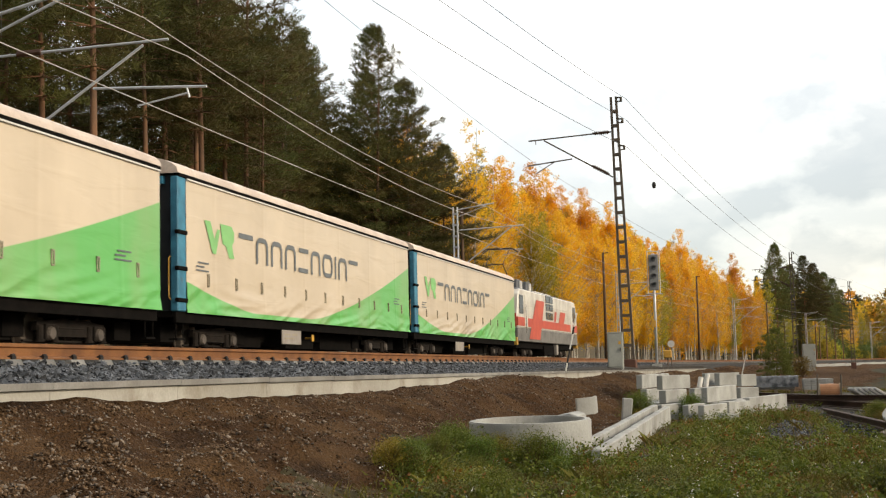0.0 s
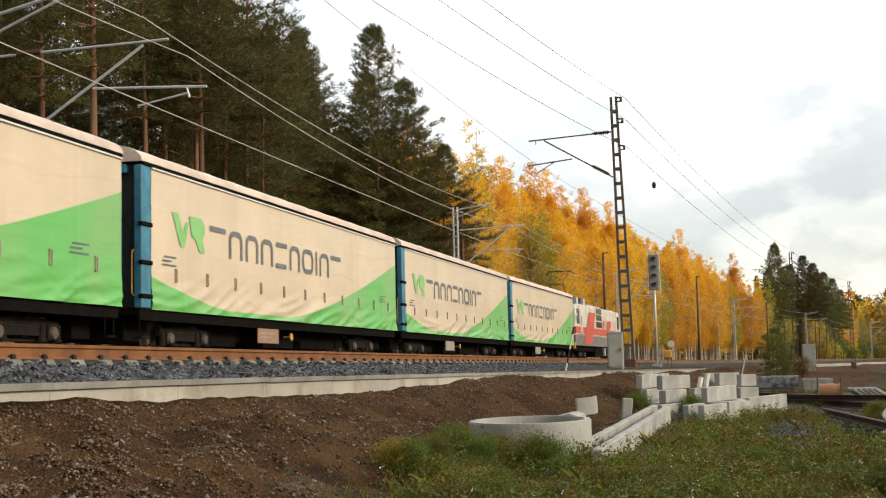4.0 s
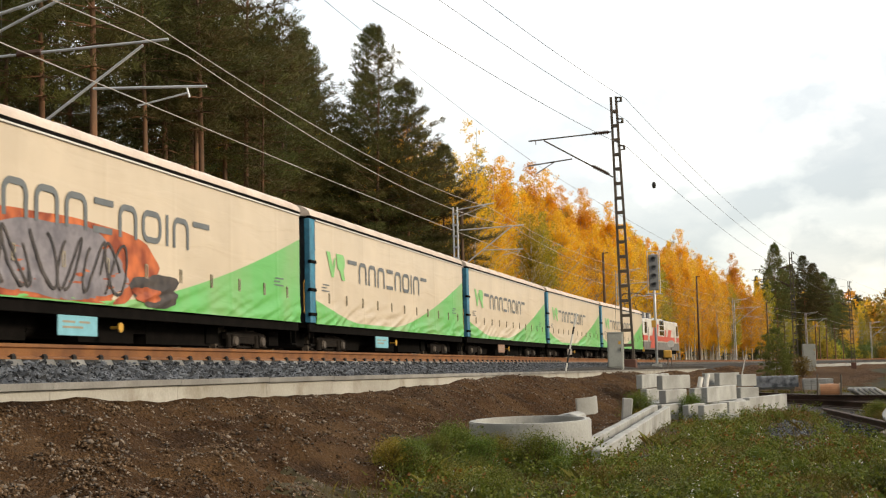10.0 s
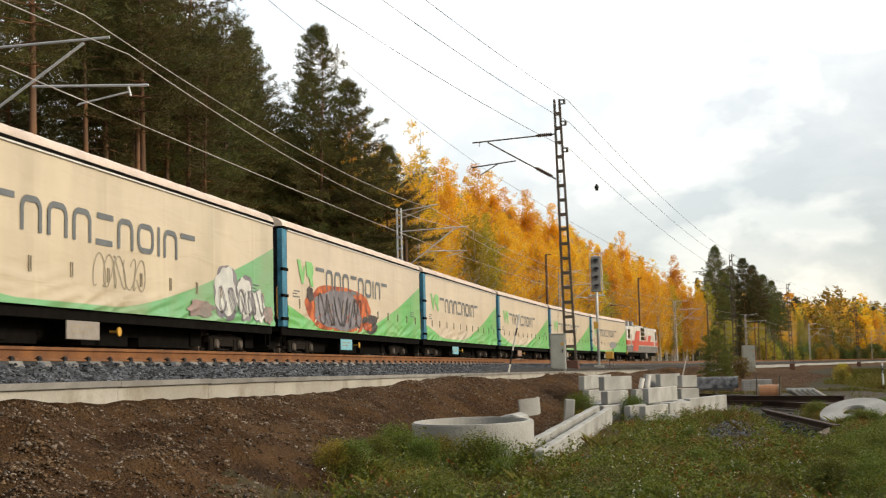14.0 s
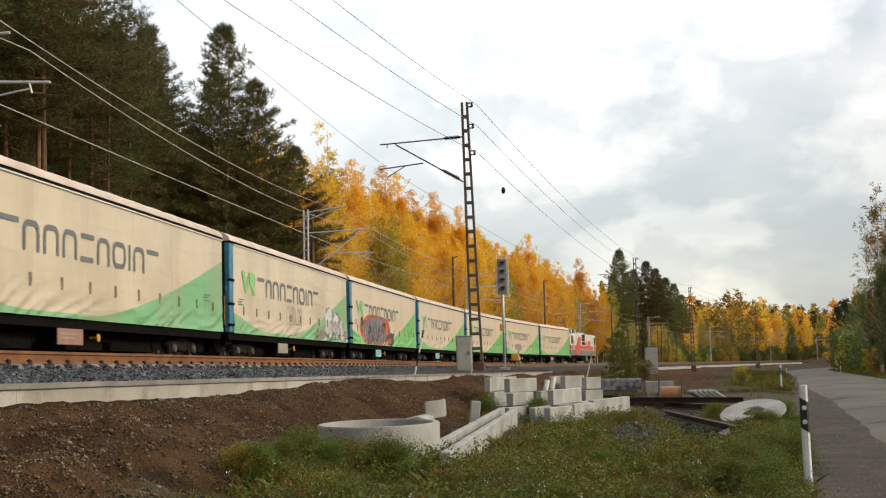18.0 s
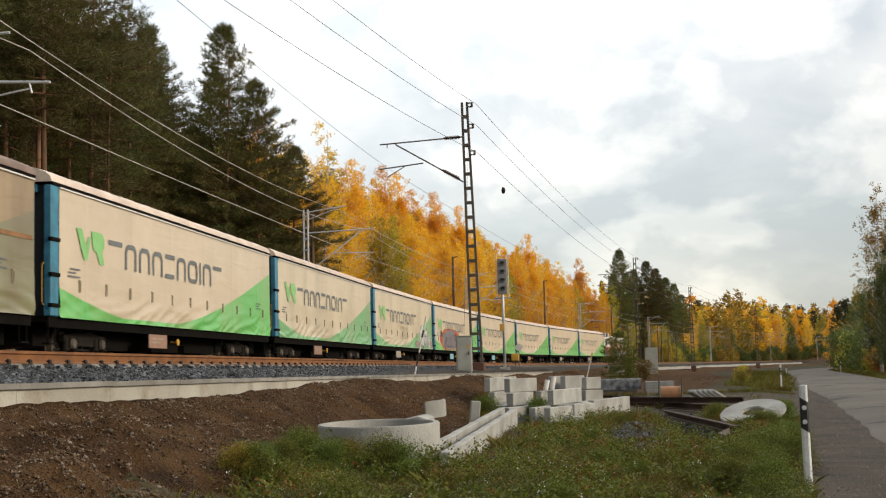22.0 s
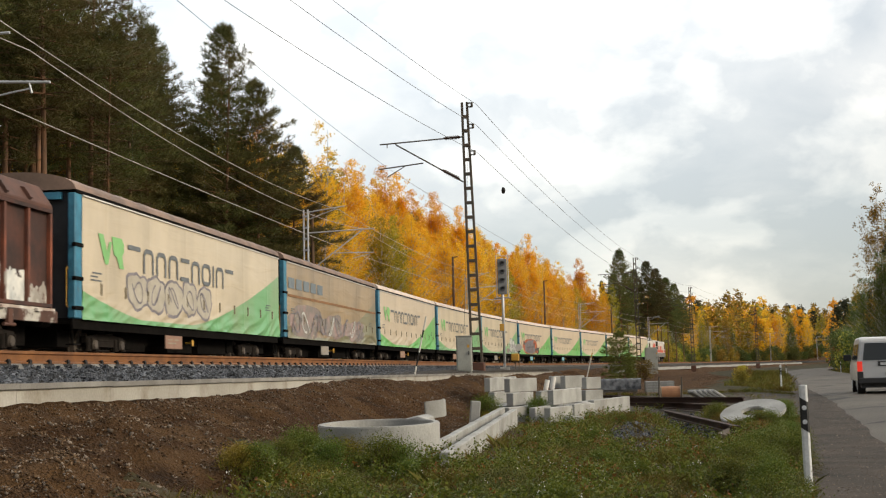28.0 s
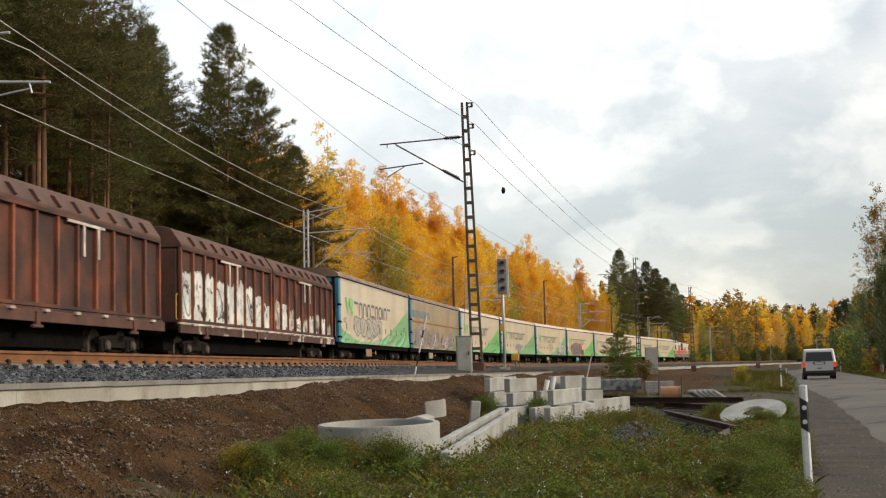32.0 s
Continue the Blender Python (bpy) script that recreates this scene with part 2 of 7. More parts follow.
CONCRETE = surface("cast_concrete", (0.39, 0.39, 0.372), 0.85, other=(0.275, 0.275, 0.26), scale=2.2, amount=0.7, fine=45, bump=0.25, per_object=0.08, gloss=0.25, stain=(0.22, 0.20, 0.16), stain_scale=1.6, stain_at=(0.58, 0.85))
WALLCON = surface("wall_concrete", (0.44, 0.42, 0.375), 0.85, other=(0.31, 0.29, 0.25), scale=0.8, amount=0.7, fine=35, bump=0.2, gloss=0.25, stain=(0.20, 0.165, 0.115), stain_scale=1.1, stain_at=(0.53, 0.74))
RAILSTEEL = surface("rusty_rail", (0.26, 0.115, 0.045), 0.75, metal=0.2, other=(0.17, 0.075, 0.035), scale=3, amount=0.7, fine=50, bump=0.2, gloss=0.3)
CLIP = surface("dark_clip", (0.03, 0.028, 0.027), 0.6, metal=0.5, scale=5)
GALV = surface("galvanised_steel", (0.60, 0.62, 0.64), 0.5, metal=0.35, other=(0.48, 0.50, 0.52), scale=4, fine=30, bump=0.05)
OLDSTEEL = surface("weathered_steel", (0.085, 0.078, 0.065), 0.75, metal=0.3, other=(0.13, 0.10, 0.075), scale=2.5, amount=0.8, fine=25, bump=0.15)
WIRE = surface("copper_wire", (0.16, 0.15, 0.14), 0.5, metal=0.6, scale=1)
# Paler copy of WIRE, with the sun's gleam put into the colour.
WIRELIT = surface("sunlit_wire", (0.55, 0.52, 0.48), 0.5, metal=0.3, scale=1)
WOODPOLE = surface("tarred_pole", (0.10, 0.055, 0.028), 0.9, other=(0.06, 0.035, 0.02), scale=3, fine=20, bump=0.3)
INSUL = surface("brown_insulator", (0.075, 0.035, 0.02), 0.3, scale=3)
# ---- ground: one sheet to the horizon ----
def spaced(near, far, step, reach):
    out, v, d = [], near, step
    while v < reach:
        out.append(v)
        if v >= far:
            d *= 1.22
        v += d
    return out + [reach]


def lumps(x, y, scale, seed=0.0):
    return np.array([noise.noise(Vector((a * scale, b * scale, seed))) for a, b in zip(x, y)])


def wall_top(s):
    return np.clip(1.115 - 0.0030 * (np.asarray(s) - 15), 0.80, 1.13)


WALL_O = NEAR + 3.5
WALL_END = 92.0


def ground_height(x, y, fine=True):
    x, y = np.asarray(x, float), np.asarray(y, float)
    s, o = on_track(x, y)
    u = o - WALL_O
    foot = 0.55 + 0.25 * np.clip((s - 8) / 20, 0, 1)
    bank = np.where(s < WALL_END + 6, wall_top(s) - 0.105 - np.clip((s - 40) / 60, 0, 1) * 0.05, 0.95)
    reach = np.where(s < 40, 2.6, 2.6 + np.clip((s - 40) / 60, 0, 1) * 3.5)
    k = np.clip(u / reach, 0, 1)
    right = bank * (1 - k) ** 1.25 + 0.10 * k + 0.06 * np.sin(np.clip(k, 0, 1) * 9 + s * 0.3) * (1 - k)
    z = np.where(u > 0, right, 0.80)
    z = np.where(o < -4.5, 0.80 + 0.02 * np.clip(-4.5 - o, 0, 40), z)
    if fine:
        dirty = np.clip(u * 2, 0, 1) * np.clip((reach + 0.6 - u) / 1.2, 0, 1)
        rough = lumps(x, y, 0.75, 3.0) * 0.20 + lumps(x, y, 2.1, 5.0) * 0.15 + lumps(x, y, 5.0, 9.0) * 0.08
        heap = np.clip(u * 1.4, 0, 1) * np.clip((1.9 - u) / 1.2, 0, 1) * np.clip((s - 17) / 8, 0, 1) * np.clip((52 - s) / 14, 0, 1)
        z = z + np.where((u > 0.02) & (s < 150), dirty * rough + heap * (0.10 + 0.22 * lumps(x, y, 0.55, 21.0)), 0)
        z = z + np.where(u > reach, lumps(x, y, 0.5, 12.0) * 0.05, 0)
    # earth heaped along the trough pieces
    z = z + 0.06 * np.exp(-((x + 1.5) / 0.9) ** 2) * np.clip((y - 11) / 2, 0, 1) * np.clip((27 - y) / 4, 0, 1)
    # a dug-out hollow beside the yard
    z = z - 0.30 * np.clip(1 - ((x - 1.5) / 0.62) ** 2 - ((y - 22.6) / 5.4) ** 2, 0, 1) ** 0.8
    # the road keeps level
    rl = road_edge(y)
    near_road = np.clip((x - rl + 1.2) / 1.2, 0, 1)
    z = np.where(y > -60, z * (1 - near_road) - 0.02 * near_road, z)
    # low hill behind the far woods
    z = z + 45 * np.clip((np.hypot(x, y) - 500) / 830, 0, 1) ** 1.2
    return z


def road_edge(y):
    """x of the road's left edge."""
    y = np.asarray(y, float)
    return np.where(y < 60, 0.16 + 0.139 * y, 8.5 + 0.139 * (y - 60) - 0.00012 * (y - 60) ** 2 + np.clip((y - 150) / 60, 0, 3) ** 2 * 6)


ROAD_W = 5.0
gx = sorted(set([-v for v in spaced(0, 12, 0.8, 3000)] + spaced(3, 14, 0.4, 3000) + list(np.arange(-6.2, 3.0, 0.14))))
gy = sorted(set([-v for v in spaced(0.0, 5, 1.0, 3000)] + list(np.arange(0.5, 40, 0.16)) + list(np.arange(40, 110, 0.6)) + spaced(110, 330, 3.0, 3000)))
GX, GY = np.meshgrid(np.array(gx), np.array(gy))
fx, fy = GX.ravel(), GY.ravel()
fz = np.empty_like(fx)
close = (np.abs(fx) < 30) & (fy > -20) & (fy < 200)
fz[close] = ground_height(fx[close], fy[close])
fz[~close] = ground_height(fx[~close], fy[~close], False)
w_, h_ = len(gx), len(gy)
idx = np.arange(w_ * h_).reshape(h_, w_)
quads = np.stack([idx[:-1, :-1], idx[:-1, 1:], idx[1:, 1:], idx[1:, :-1]], -1).reshape(-1, 4)
cxy = np.stack([fx, fy], -1)[quads].mean(1)
cs, co = on_track(cxy[:, 0], cxy[:, 1])
cu = co - WALL_O
wob = np.zeros(len(cxy))
cn = (np.abs(cxy[:, 0]) < 30) & (cxy[:, 1] > -20) & (cxy[:, 1] < 200)
wob[cn] = lumps(cxy[cn, 0], cxy[cn, 1], 0.8, 31.0) * 0.9 + lumps(cxy[cn, 0], cxy[cn, 1], 3.0, 33.0) * 0.4
edge = np.interp(cs, [6, 9, 12, 13.5, 15, 25, 40, 60, 100, 160], [1.9, 1.8, 1.7, 1.65, 3.0, 3.3, 4.2, 9.0, 13.0, 9.0])
slot = np.where(cu < edge + wob, 0, 1)
slot = np.where((co < -6) | ((np.hypot(cxy[:, 0], cxy[:, 1]) > 420) & (co > 9)), 2, slot)
rl = road_edge(cxy[:, 1])
slot = np.where((cxy[:, 0] > rl - 0.5 + wob * 0.5) & (cxy[:, 0] < rl + 1.6) & (cxy[:, 1] < 200), 3, slot)
yard = (cxy[:, 0] > 0.2 + wob) & (cxy[:, 1] > 27 + wob * 2) & (cxy[:, 1] < 46) & (cxy[:, 0] < rl)
slot = np.where(yard, 3, slot)
hollow = (np.hypot((cxy[:, 0] - 0.5) / 0.5, (cxy[:, 1] - 19.8) / 4.6) < 1 + wob * 0.4) | (np.hypot((cxy[:, 0] - 1.55) / 0.55, (cxy[:, 1] - 22.6) / 5.2) < 1 + wob * 0.3) | (np.hypot((cxy[:, 0] + 1.3) / 0.4, (cxy[:, 1] - 14.1) / 0.9) < 1 + wob * 0.3)
slot = np.where(hollow, 4, slot)
gm = bpy.data.meshes.new("ground")
gm.from_pydata(np.stack([fx, fy, fz], -1).tolist(), [], quads.tolist())
for mt in (DIRT, SOIL, FOREST, GRAVEL, RUBBLE):
    gm.materials.append(mt)
gm.polygons.foreach_set("material_index", slot.astype(int).tolist())
gm.polygons.foreach_set("use_smooth", [True] * len(quads))
solid("ground", gm, None, "brown earth bank, grassy verge and forest floor", "ground", kind="structure")

# road, slightly crowned
rd = Shape()
ys = list(np.arange(-60, 8, 1.5)) + list(np.arange(8, 45, 0.3)) + list(np.arange(45, 60, 1.5)) + list(np.arange(60, 330, 4))
for y in ys:
    if y == ys[0]:
        rows = []
    ragged = float(np.interp(y, [0, 17, 26, 42, 60, 72], [0.95, 0.88, 0.9, 0.75, 0.2, 0.0])) + 0.12 * noise.noise(Vector((y * 0.45, 4, 4)))
    lo, hi_ = float(road_edge(y)) + ragged, float(road_edge(y)) + ROAD_W
    rows.append([(lo + (hi_ - lo) * k / 6, y, 0.035 * (1 - ((k - 3) / 3) ** 2) + (-0.035 if k == 0 else 0.02)) for k in range(7)])
rd.sheet(rows)
solid("road", rd, ASPHALT, "worn grey asphalt country road with dark patches", "road", kind="structure", smooth=True)

# ---- railway: formation, ballast, rails, sleepers ----
def stones(place, count, lo, hi, rng, flat=0.7, smooth=False):
    """Many broken stones as one mesh; place(rng) gives a point."""
    V, F = [], []
    base = np.array([(1, 0, 0), (-1, 0, 0), (0, 1, 0), (0, -1, 0), (0, 0, 1), (0, 0, -1)], float)
    tri = np.array([(0, 2, 4), (2, 1, 4), (1, 3, 4), (3, 0, 4), (2, 0, 5), (1, 2, 5), (3, 1, 5), (0, 3, 5)])
    spots = place if isinstance(place, np.ndarray) else None
    for i in range(count):
        p = place(rng) if spots is None else spots[i]
        r = rng.uniform(lo, hi)
        q = base * rng.uniform(0.55, 1.25, (6, 1)) + rng.normal(0, 0.22, (6, 3))
        m = np.array(Euler(rng.uniform(0, 6.28, 3)).to_matrix())
        q = (q * r) @ m.T
        q[:, 2] *= flat
        V.append(q + np.array(p))
        F.append(tri + 6 * i)
    me = bpy.data.meshes.new("stones")
    me.from_pydata(np.concatenate(V).tolist(), [], np.concatenate(F).tolist())
    if smooth:
        me.polygons.foreach_set("use_smooth", [True] * len(me.polygons))
    return me


def along(profile, s0, s1, step, shape=None, m=0, closed=False):
    """Draw a profile of (offset, height) along the track."""
    sh = shape or Shape()
    ss = np.arange(s0, s1 + step * 0.5, step)
    rows = []
    for s in ss:
        row = []
        for o, z in profile:
            x, y, _ = track(s, o)
            row.append((float(x), float(y), z))
        rows.append(row + ([row[0]] if closed else []))
    sh.sheet(rows, m)
    return sh


rng = np.random.default_rng(7)
bed = along([(-4.2, 0.80), (-2.0, RAIL - 0.22), (NEAR + 0.6, RAIL - 0.24), (NEAR + 1.3, RAIL - 0.285), (NEAR + 2.2, RAIL - 0.315), (WALL_O - 0.12, 1.07), (WALL_O - 0.12, 0.7)], -60, 92, 2)
along([(-4.2, 0.80), (-2.0, RAIL - 0.22), (NEAR + 0.6, RAIL - 0.22), (NEAR + 1.0, RAIL - 0.31), (NEAR + 2.0, RAIL - 0.33), (NEAR + 3.4, 0.95), (NEAR + 3.8, 0.7)], 92, 600, 4, bed)
solid("ballast_bed", bed, RUBBLE, "dark grey crushed-stone track bed", "ballast", kind="structure")


def shoulder(rng):
    s = 4 + 76 * rng.uniform() ** 1.7
    k = rng.uniform()
    o = NEAR + 1.33 + k * 2.02
    z = np.interp(o, [NEAR + 1.3, NEAR + 2.2, WALL_O - 0.12], [RAIL - 0.285, RAIL - 0.315, 1.07 - 0.0030 * max(0, s - 15)])
    x, y, _ = track(s, o)
    return float(x), float(y), float(z) + 0.018


solid("ballast_stones", stones(shoulder, 33000, 0.022, 0.052, rng, 0.75), BALLAST, "loose dark crushed ballast stones on the shoulder", "ballast", kind="stuff").data.materials.append(BALLAST)


def between_sleepers(rng):
    i = int(130 * rng.uniform() ** 1.5)
    s = 4 + (i + 0.5) * 0.61 + rng.uniform(-0.15, 0.15)
    x, y, _ = track(s, NEAR + rng.uniform(0.88, 1.40))
    return float(x), float(y), RAIL - 0.215 - rng.uniform(0, 0.03)


crib = stones(between_sleepers, 5200, 0.022, 0.050, rng, 0.8)
crib.materials.append(BALLAST)
solid("crib_stones", crib, None, "dark crushed ballast stones between the sleepers", "ballast", kind="stuff")


def rail_profile(o, z0=0.0):
    t = RAIL + z0
    return [(o - 0.035, t), (o + 0.035, t), (o + 0.036, t - 0.035), (o + 0.010, t - 0.05), (o + 0.009, t - 0.125), (o + 0.075, t - 0.150), (o + 0.075, t - 0.165), (o - 0.075, t - 0.165),
            (o - 0.075, t - 0.15), (o - 0.009, t - 0.125), (o - 0.010, t - 0.05), (o - 0.036, t - 0.035)]


near_track = thing("railway_track", "rusty rails on concrete sleepers in dark ballast", "track", kind="structure")
far_track = thing("railway_track", "rails on concrete sleepers under the train", "track", kind="structure")
for parent, base in ((near_track, NEAR), (far_track, 0.0)):
    for side in (-0.797, 0.797):
        r = along(rail_profile(base + side), -50, 480, 2, closed=True)
        part("rail", r, RAILSTEEL, parent, "brown rusty steel rail", fix=False)


def sleeper_shape():
    s = Shape()
    s.prism([(-1.30, 0), (1.30, 0), (1.30, 0.13), (1.26, 0.20), (0.55, 0.21), (0.35, 0.17), (-0.35, 0.17), (-0.55, 0.21), (-1.26, 0.20), (-1.30, 0.13)], "y", -0.14, 0.14)
    return s.mesh("sleeper", SLEEPER)


def clip_shape():
    s = Shape()
    for sg in (-1, 1):
        s.box(sg * 0.06, sg * 0.145, -0.055, 0.055, 0.0, 0.05).rod((sg * 0.12, -0.05, 0.065), (sg * 0.12, 0.05, 0.065), 0.018, k=5)
        s.rod((sg * 0.05, 0.03, 0.05), (sg * 0.13, 0.0, 0.075), 0.014, k=5)
    return s.mesh("rail_clip", CLIP)


sl_me, cl_me = sleeper_shape(), clip_shape()
cl_me.transform(Matrix.Scale(0.68, 4))
for i in range(150):
    s = 4 + i * 0.61
    x, y, th = track(s, NEAR)
    m = Matrix.Translation((float(x), float(y), RAIL - 0.165 - 0.212)) @ Matrix.Rotation(-float(th), 4, "Z")
    sp = part("sleeper", sl_me, None, near_track, at=m)
    if i < 75:
        part("rail_clip", cl_me, None, sp, "dark spring clip", at=Matrix.Translation((0.797, 0, 0.212)))
rest = Shape()
for base, i0, i1 in ((NEAR, 150, 420), (0.0, 0, 300)):
    for i in range(i0, i1):
        s = 4 + i * 0.61
        x, y, th = track(s, base)
        rest.box(-1.3, 1.3, -0.13, 0.13, 0, 0.2, at=Matrix.Translation((float(x), float(y), RAIL - 0.165 - 0.2)) @ Matrix.Rotation(-float(th), 4, "Z"))
tagged(part("sleepers", rest, SLEEPER, far_track, fix=False), kind="stuff")

# retaining wall of precast elements with a capping
wall = thing("retaining_wall", "low pale concrete retaining wall along the ballast", "wall", kind="structure")
i, s = 0, -12.0
while s < WALL_END:
    a, b = s + 0.003, s + 1.997
    sh, z = Shape(), float(wall_top(s + 1))
    for lo, hi, o0, o1 in ((0.25, z - 0.05, WALL_O - 0.11, WALL_O + 0.09), (z - 0.047, z, WALL_O - 0.13, WALL_O + 0.12)):
        pts = []
        for q in (a, b):
            for o in (o0, o1):
                x, y, _ = track(q, o)
                pts.append((float(x), float(y)))
        sh.prism([pts[0], pts[1], pts[3], pts[2]], "z", lo, hi, 0 if lo < 0.5 else 1)
    part("panel", sh, [WALLCON, CAPCON], wall)
    s += 2.0


# stones lying on the earth bank
def bank_spots(rng, n):
    s = 6 + 44 * rng.uniform(size=n) ** 2.0
    o = WALL_O + 0.13 + rng.uniform(size=n) ** 1.1 * 3.3
    x, y, _ = track(s, o)
    return np.stack([x, y, ground_height(x, y)], -1)


def hollow_spots(rng, n):
    a, r = rng.uniform(0, 6.28, n), np.sqrt(rng.uniform(size=n))
    pick = rng.uniform(size=n)
    x = np.where(pick < 0.5, 1.55 + 0.55 * r * np.cos(a), np.where(pick < 0.9, 0.5 + 0.5 * r * np.cos(a), -1.3 + 0.4 * r * np.cos(a)))
    y = np.where(pick < 0.5, 22.6 + 5.2 * r * np.sin(a), np.where(pick < 0.9, 19.8 + 4.6 * r * np.sin(a), 14.1 + 0.9 * r * np.sin(a)))
    return np.stack([x, y, ground_height(x, y)], -1)


rub = stones(hollow_spots(rng, 3800), 3800, 0.012, 0.045, rng)
rub.materials.append(BALLAST)
sy = 8.5 + 34 * rng.uniform(size=2600) ** 1.6
sx = road_edge(sy) - 0.25 + rng.uniform(size=2600) * 1.35
grit = stones(np.stack([sx, sy, ground_height(sx, sy)], -1), 2600, 0.004, 0.014, rng)
grit.materials.append(STONE)
solid("shoulder_grit", grit, None, "loose grit on the gravel shoulder of the road", "stones", kind="stuff")
solid("rubble", rub, None, "dark broken stones in a bare hollow of the verge", "stones", kind="stuff")
solid("bank_stones", stones(bank_spots(rng, 26000), 26000, 0.005, 0.015, rng, 0.75, True), None, "small grey stones scattered on the brown earth bank", "stones", kind="stuff").data.materials.append(STONE)
clods = stones(bank_spots(rng, 60000), 60000, 0.005, 0.018, rng, 0.8, True)
clods.materials.append(CLOD)
solid("earth_clods", clods, None, "broken clods of brown earth on the bank", "earth", kind="stuff")
big = stones(bank_spots(rng, 1500), 1500, 0.013, 0.032, rng, 0.7, True)
big.materials.append(STONE)
solid("cobbles", big, None, "larger grey and tan stones half sunk in the earth bank", "stones", kind="stuff")
# ---- the train ----
TARP_Z0, TARP_Z1, TARP_Y0, TARP_Y1, HALF = 1.03, 4.03, -9.18, 9.62, 1.55


def tarp_material(name, cloth, green, dirt, dirt_amount):
    """Printed tarpaulin: plain cloth with a green sweep along the foot that rises to the front, grime and seams."""
    mt = surface(name, cloth, 0.31, other=tuple(c * 0.86 for c in cloth), scale=0.5, amount=0.5, fine=3, bump=0, per_object=0.05, gloss=0.5, grain=0.06)
    n, l = mt.node_tree.nodes, mt.node_tree.links
    t = n.new("ShaderNodeTexCoord")
    sp = n.new("ShaderNodeSeparateXYZ")
    l.new(t.outputs["Object"], sp.inputs[0])

    def calc(op, a, b=None, clamp=False):
        m = n.new("ShaderNodeMath")
        m.operation, m.use_clamp = op, clamp
        for i, v in enumerate((a, b)):
            if v is None:
                continue
            if isinstance(v, (int, float)):
                m.inputs[i].default_value = v
            else:
                l.new(v, m.inputs[i])
        return m.outputs[0]

    y, z = sp.outputs["Y"], sp.outputs["Z"]
    rise = calc("MULTIPLY", calc("POWER", calc("MAXIMUM", calc("ADD", y, 1.0), 0.0), 1.375), 0.085)
    wedge = calc("MULTIPLY", calc("POWER", calc("MAXIMUM", calc("SUBTRACT", -5.2, y), 0.0), 1.3), 0.095)
    level = calc("ADD", calc("ADD", rise, wedge), TARP_Z0 + 0.13)
    mask = calc("MULTIPLY", calc("SUBTRACT", level, z), 40.0, True)
    base = n["Principled BSDF"].inputs["Base Color"]
    src = base.links[0].from_socket
    mx = n.new("ShaderNodeMix")
    mx.data_type = "RGBA"
    mx.inputs[7].default_value = (*green, 1)
    l.new(mask, mx.inputs["Factor"])
    l.new(src, mx.inputs[6])
    st = n.new("ShaderNodeTexNoise")
    st.inputs["Scale"].default_value, st.inputs["Detail"].default_value = 1.0, 7
    mp_ = n.new("ShaderNodeMapping")
    mp_.inputs["Scale"].default_value = (1, 0.8, 0.3)
    l.new(t.outputs["Object"], mp_.inputs[0])
    l.new(mp_.outputs[0], st.inputs["Vector"])
    r = n.new("ShaderNodeMapRange")
    r.inputs["From Min"].default_value, r.inputs["From Max"].default_value, r.inputs["To Max"].default_value = 0.42, 0.75, dirt_amount
    l.new(st.outputs["Fac"], r.inputs["Value"])
    dm = n.new("ShaderNodeMix")
    dm.data_type = "RGBA"
    dm.inputs[7].default_value = (*dirt, 1)
    l.new(r.outputs["Result"], dm.inputs["Factor"])
    l.new(mx.outputs[2], dm.inputs[6])
    l.new(dm.outputs[2], base)
    # slanting creases in relief
    cr, cm, ridge, bp = n.new("ShaderNodeTexNoise"), n.new("ShaderNodeMapping"), n.new("ShaderNodeMapRange"), n.new("ShaderNodeBump")
    cm.inputs["Rotation"].default_value = (radians(28), 0, 0)
    cm.inputs["Scale"].default_value = (1, 0.45, 2.4)
    cr.inputs["Scale"].default_value, cr.inputs["Detail"].default_value, cr.inputs["Distortion"].default_value = 0.8, 3, 0.6
    ridge.interpolation_type = "SMOOTHSTEP"
    ridge.inputs["From Min"].default_value, ridge.inputs["From Max"].default_value = 0.40, 0.62
    bp.inputs["Strength"].default_value, bp.inputs["Distance"].default_value = 0.22, 0.02
    l.new(t.outputs["Object"], cm.inputs[0])
    l.new(cm.outputs[0], cr.inputs["Vector"])
    l.new(cr.outputs["Fac"], ridge.inputs["Value"])
    l.new(ridge.outputs["Result"], bp.inputs["Height"])
    l.new(bp.outputs["Normal"], n["Principled BSDF"].inputs["Normal"])
    return mt


TARP = tarp_material("beige_tarpaulin", (0.665, 0.552, 0.415), (0.13, 0.47, 0.12), (0.46, 0.365, 0.26), 0.3)
TARP_DULL = tarp_material("faded_tarpaulin", (0.66, 0.56, 0.41), (0.17, 0.43, 0.19), (0.34, 0.28, 0.19), 0.45)
TARP_BROWN = tarp_material("dirty_brown_tarpaulin", (0.40, 0.29, 0.17), (0.24, 0.23, 0.14), (0.16, 0.11, 0.065), 0.7)
ROOF = surface("dusty_roof_sheet", (0.62, 0.51, 0.42), 0.6, other=(0.48, 0.38, 0.31), scale=0.9, amount=0.8, fine=14, bump=0.08, per_object=0.08)
ROOF_DARK = surface("sooty_roof_sheet", (0.26, 0.17, 0.125), 0.7, other=(0.15, 0.10, 0.075), scale=0.9, amount=0.9, fine=14, bump=0.08)
BLUE = surface("chipped_blue_paint", (0.05, 0.25, 0.38), 0.55, other=(0.035, 0.16, 0.25), scale=3, amount=0.8, fine=30, bump=0.1, stain=(0.10, 0.06, 0.035), stain_scale=2.5, stain_at=(0.62, 0.75))
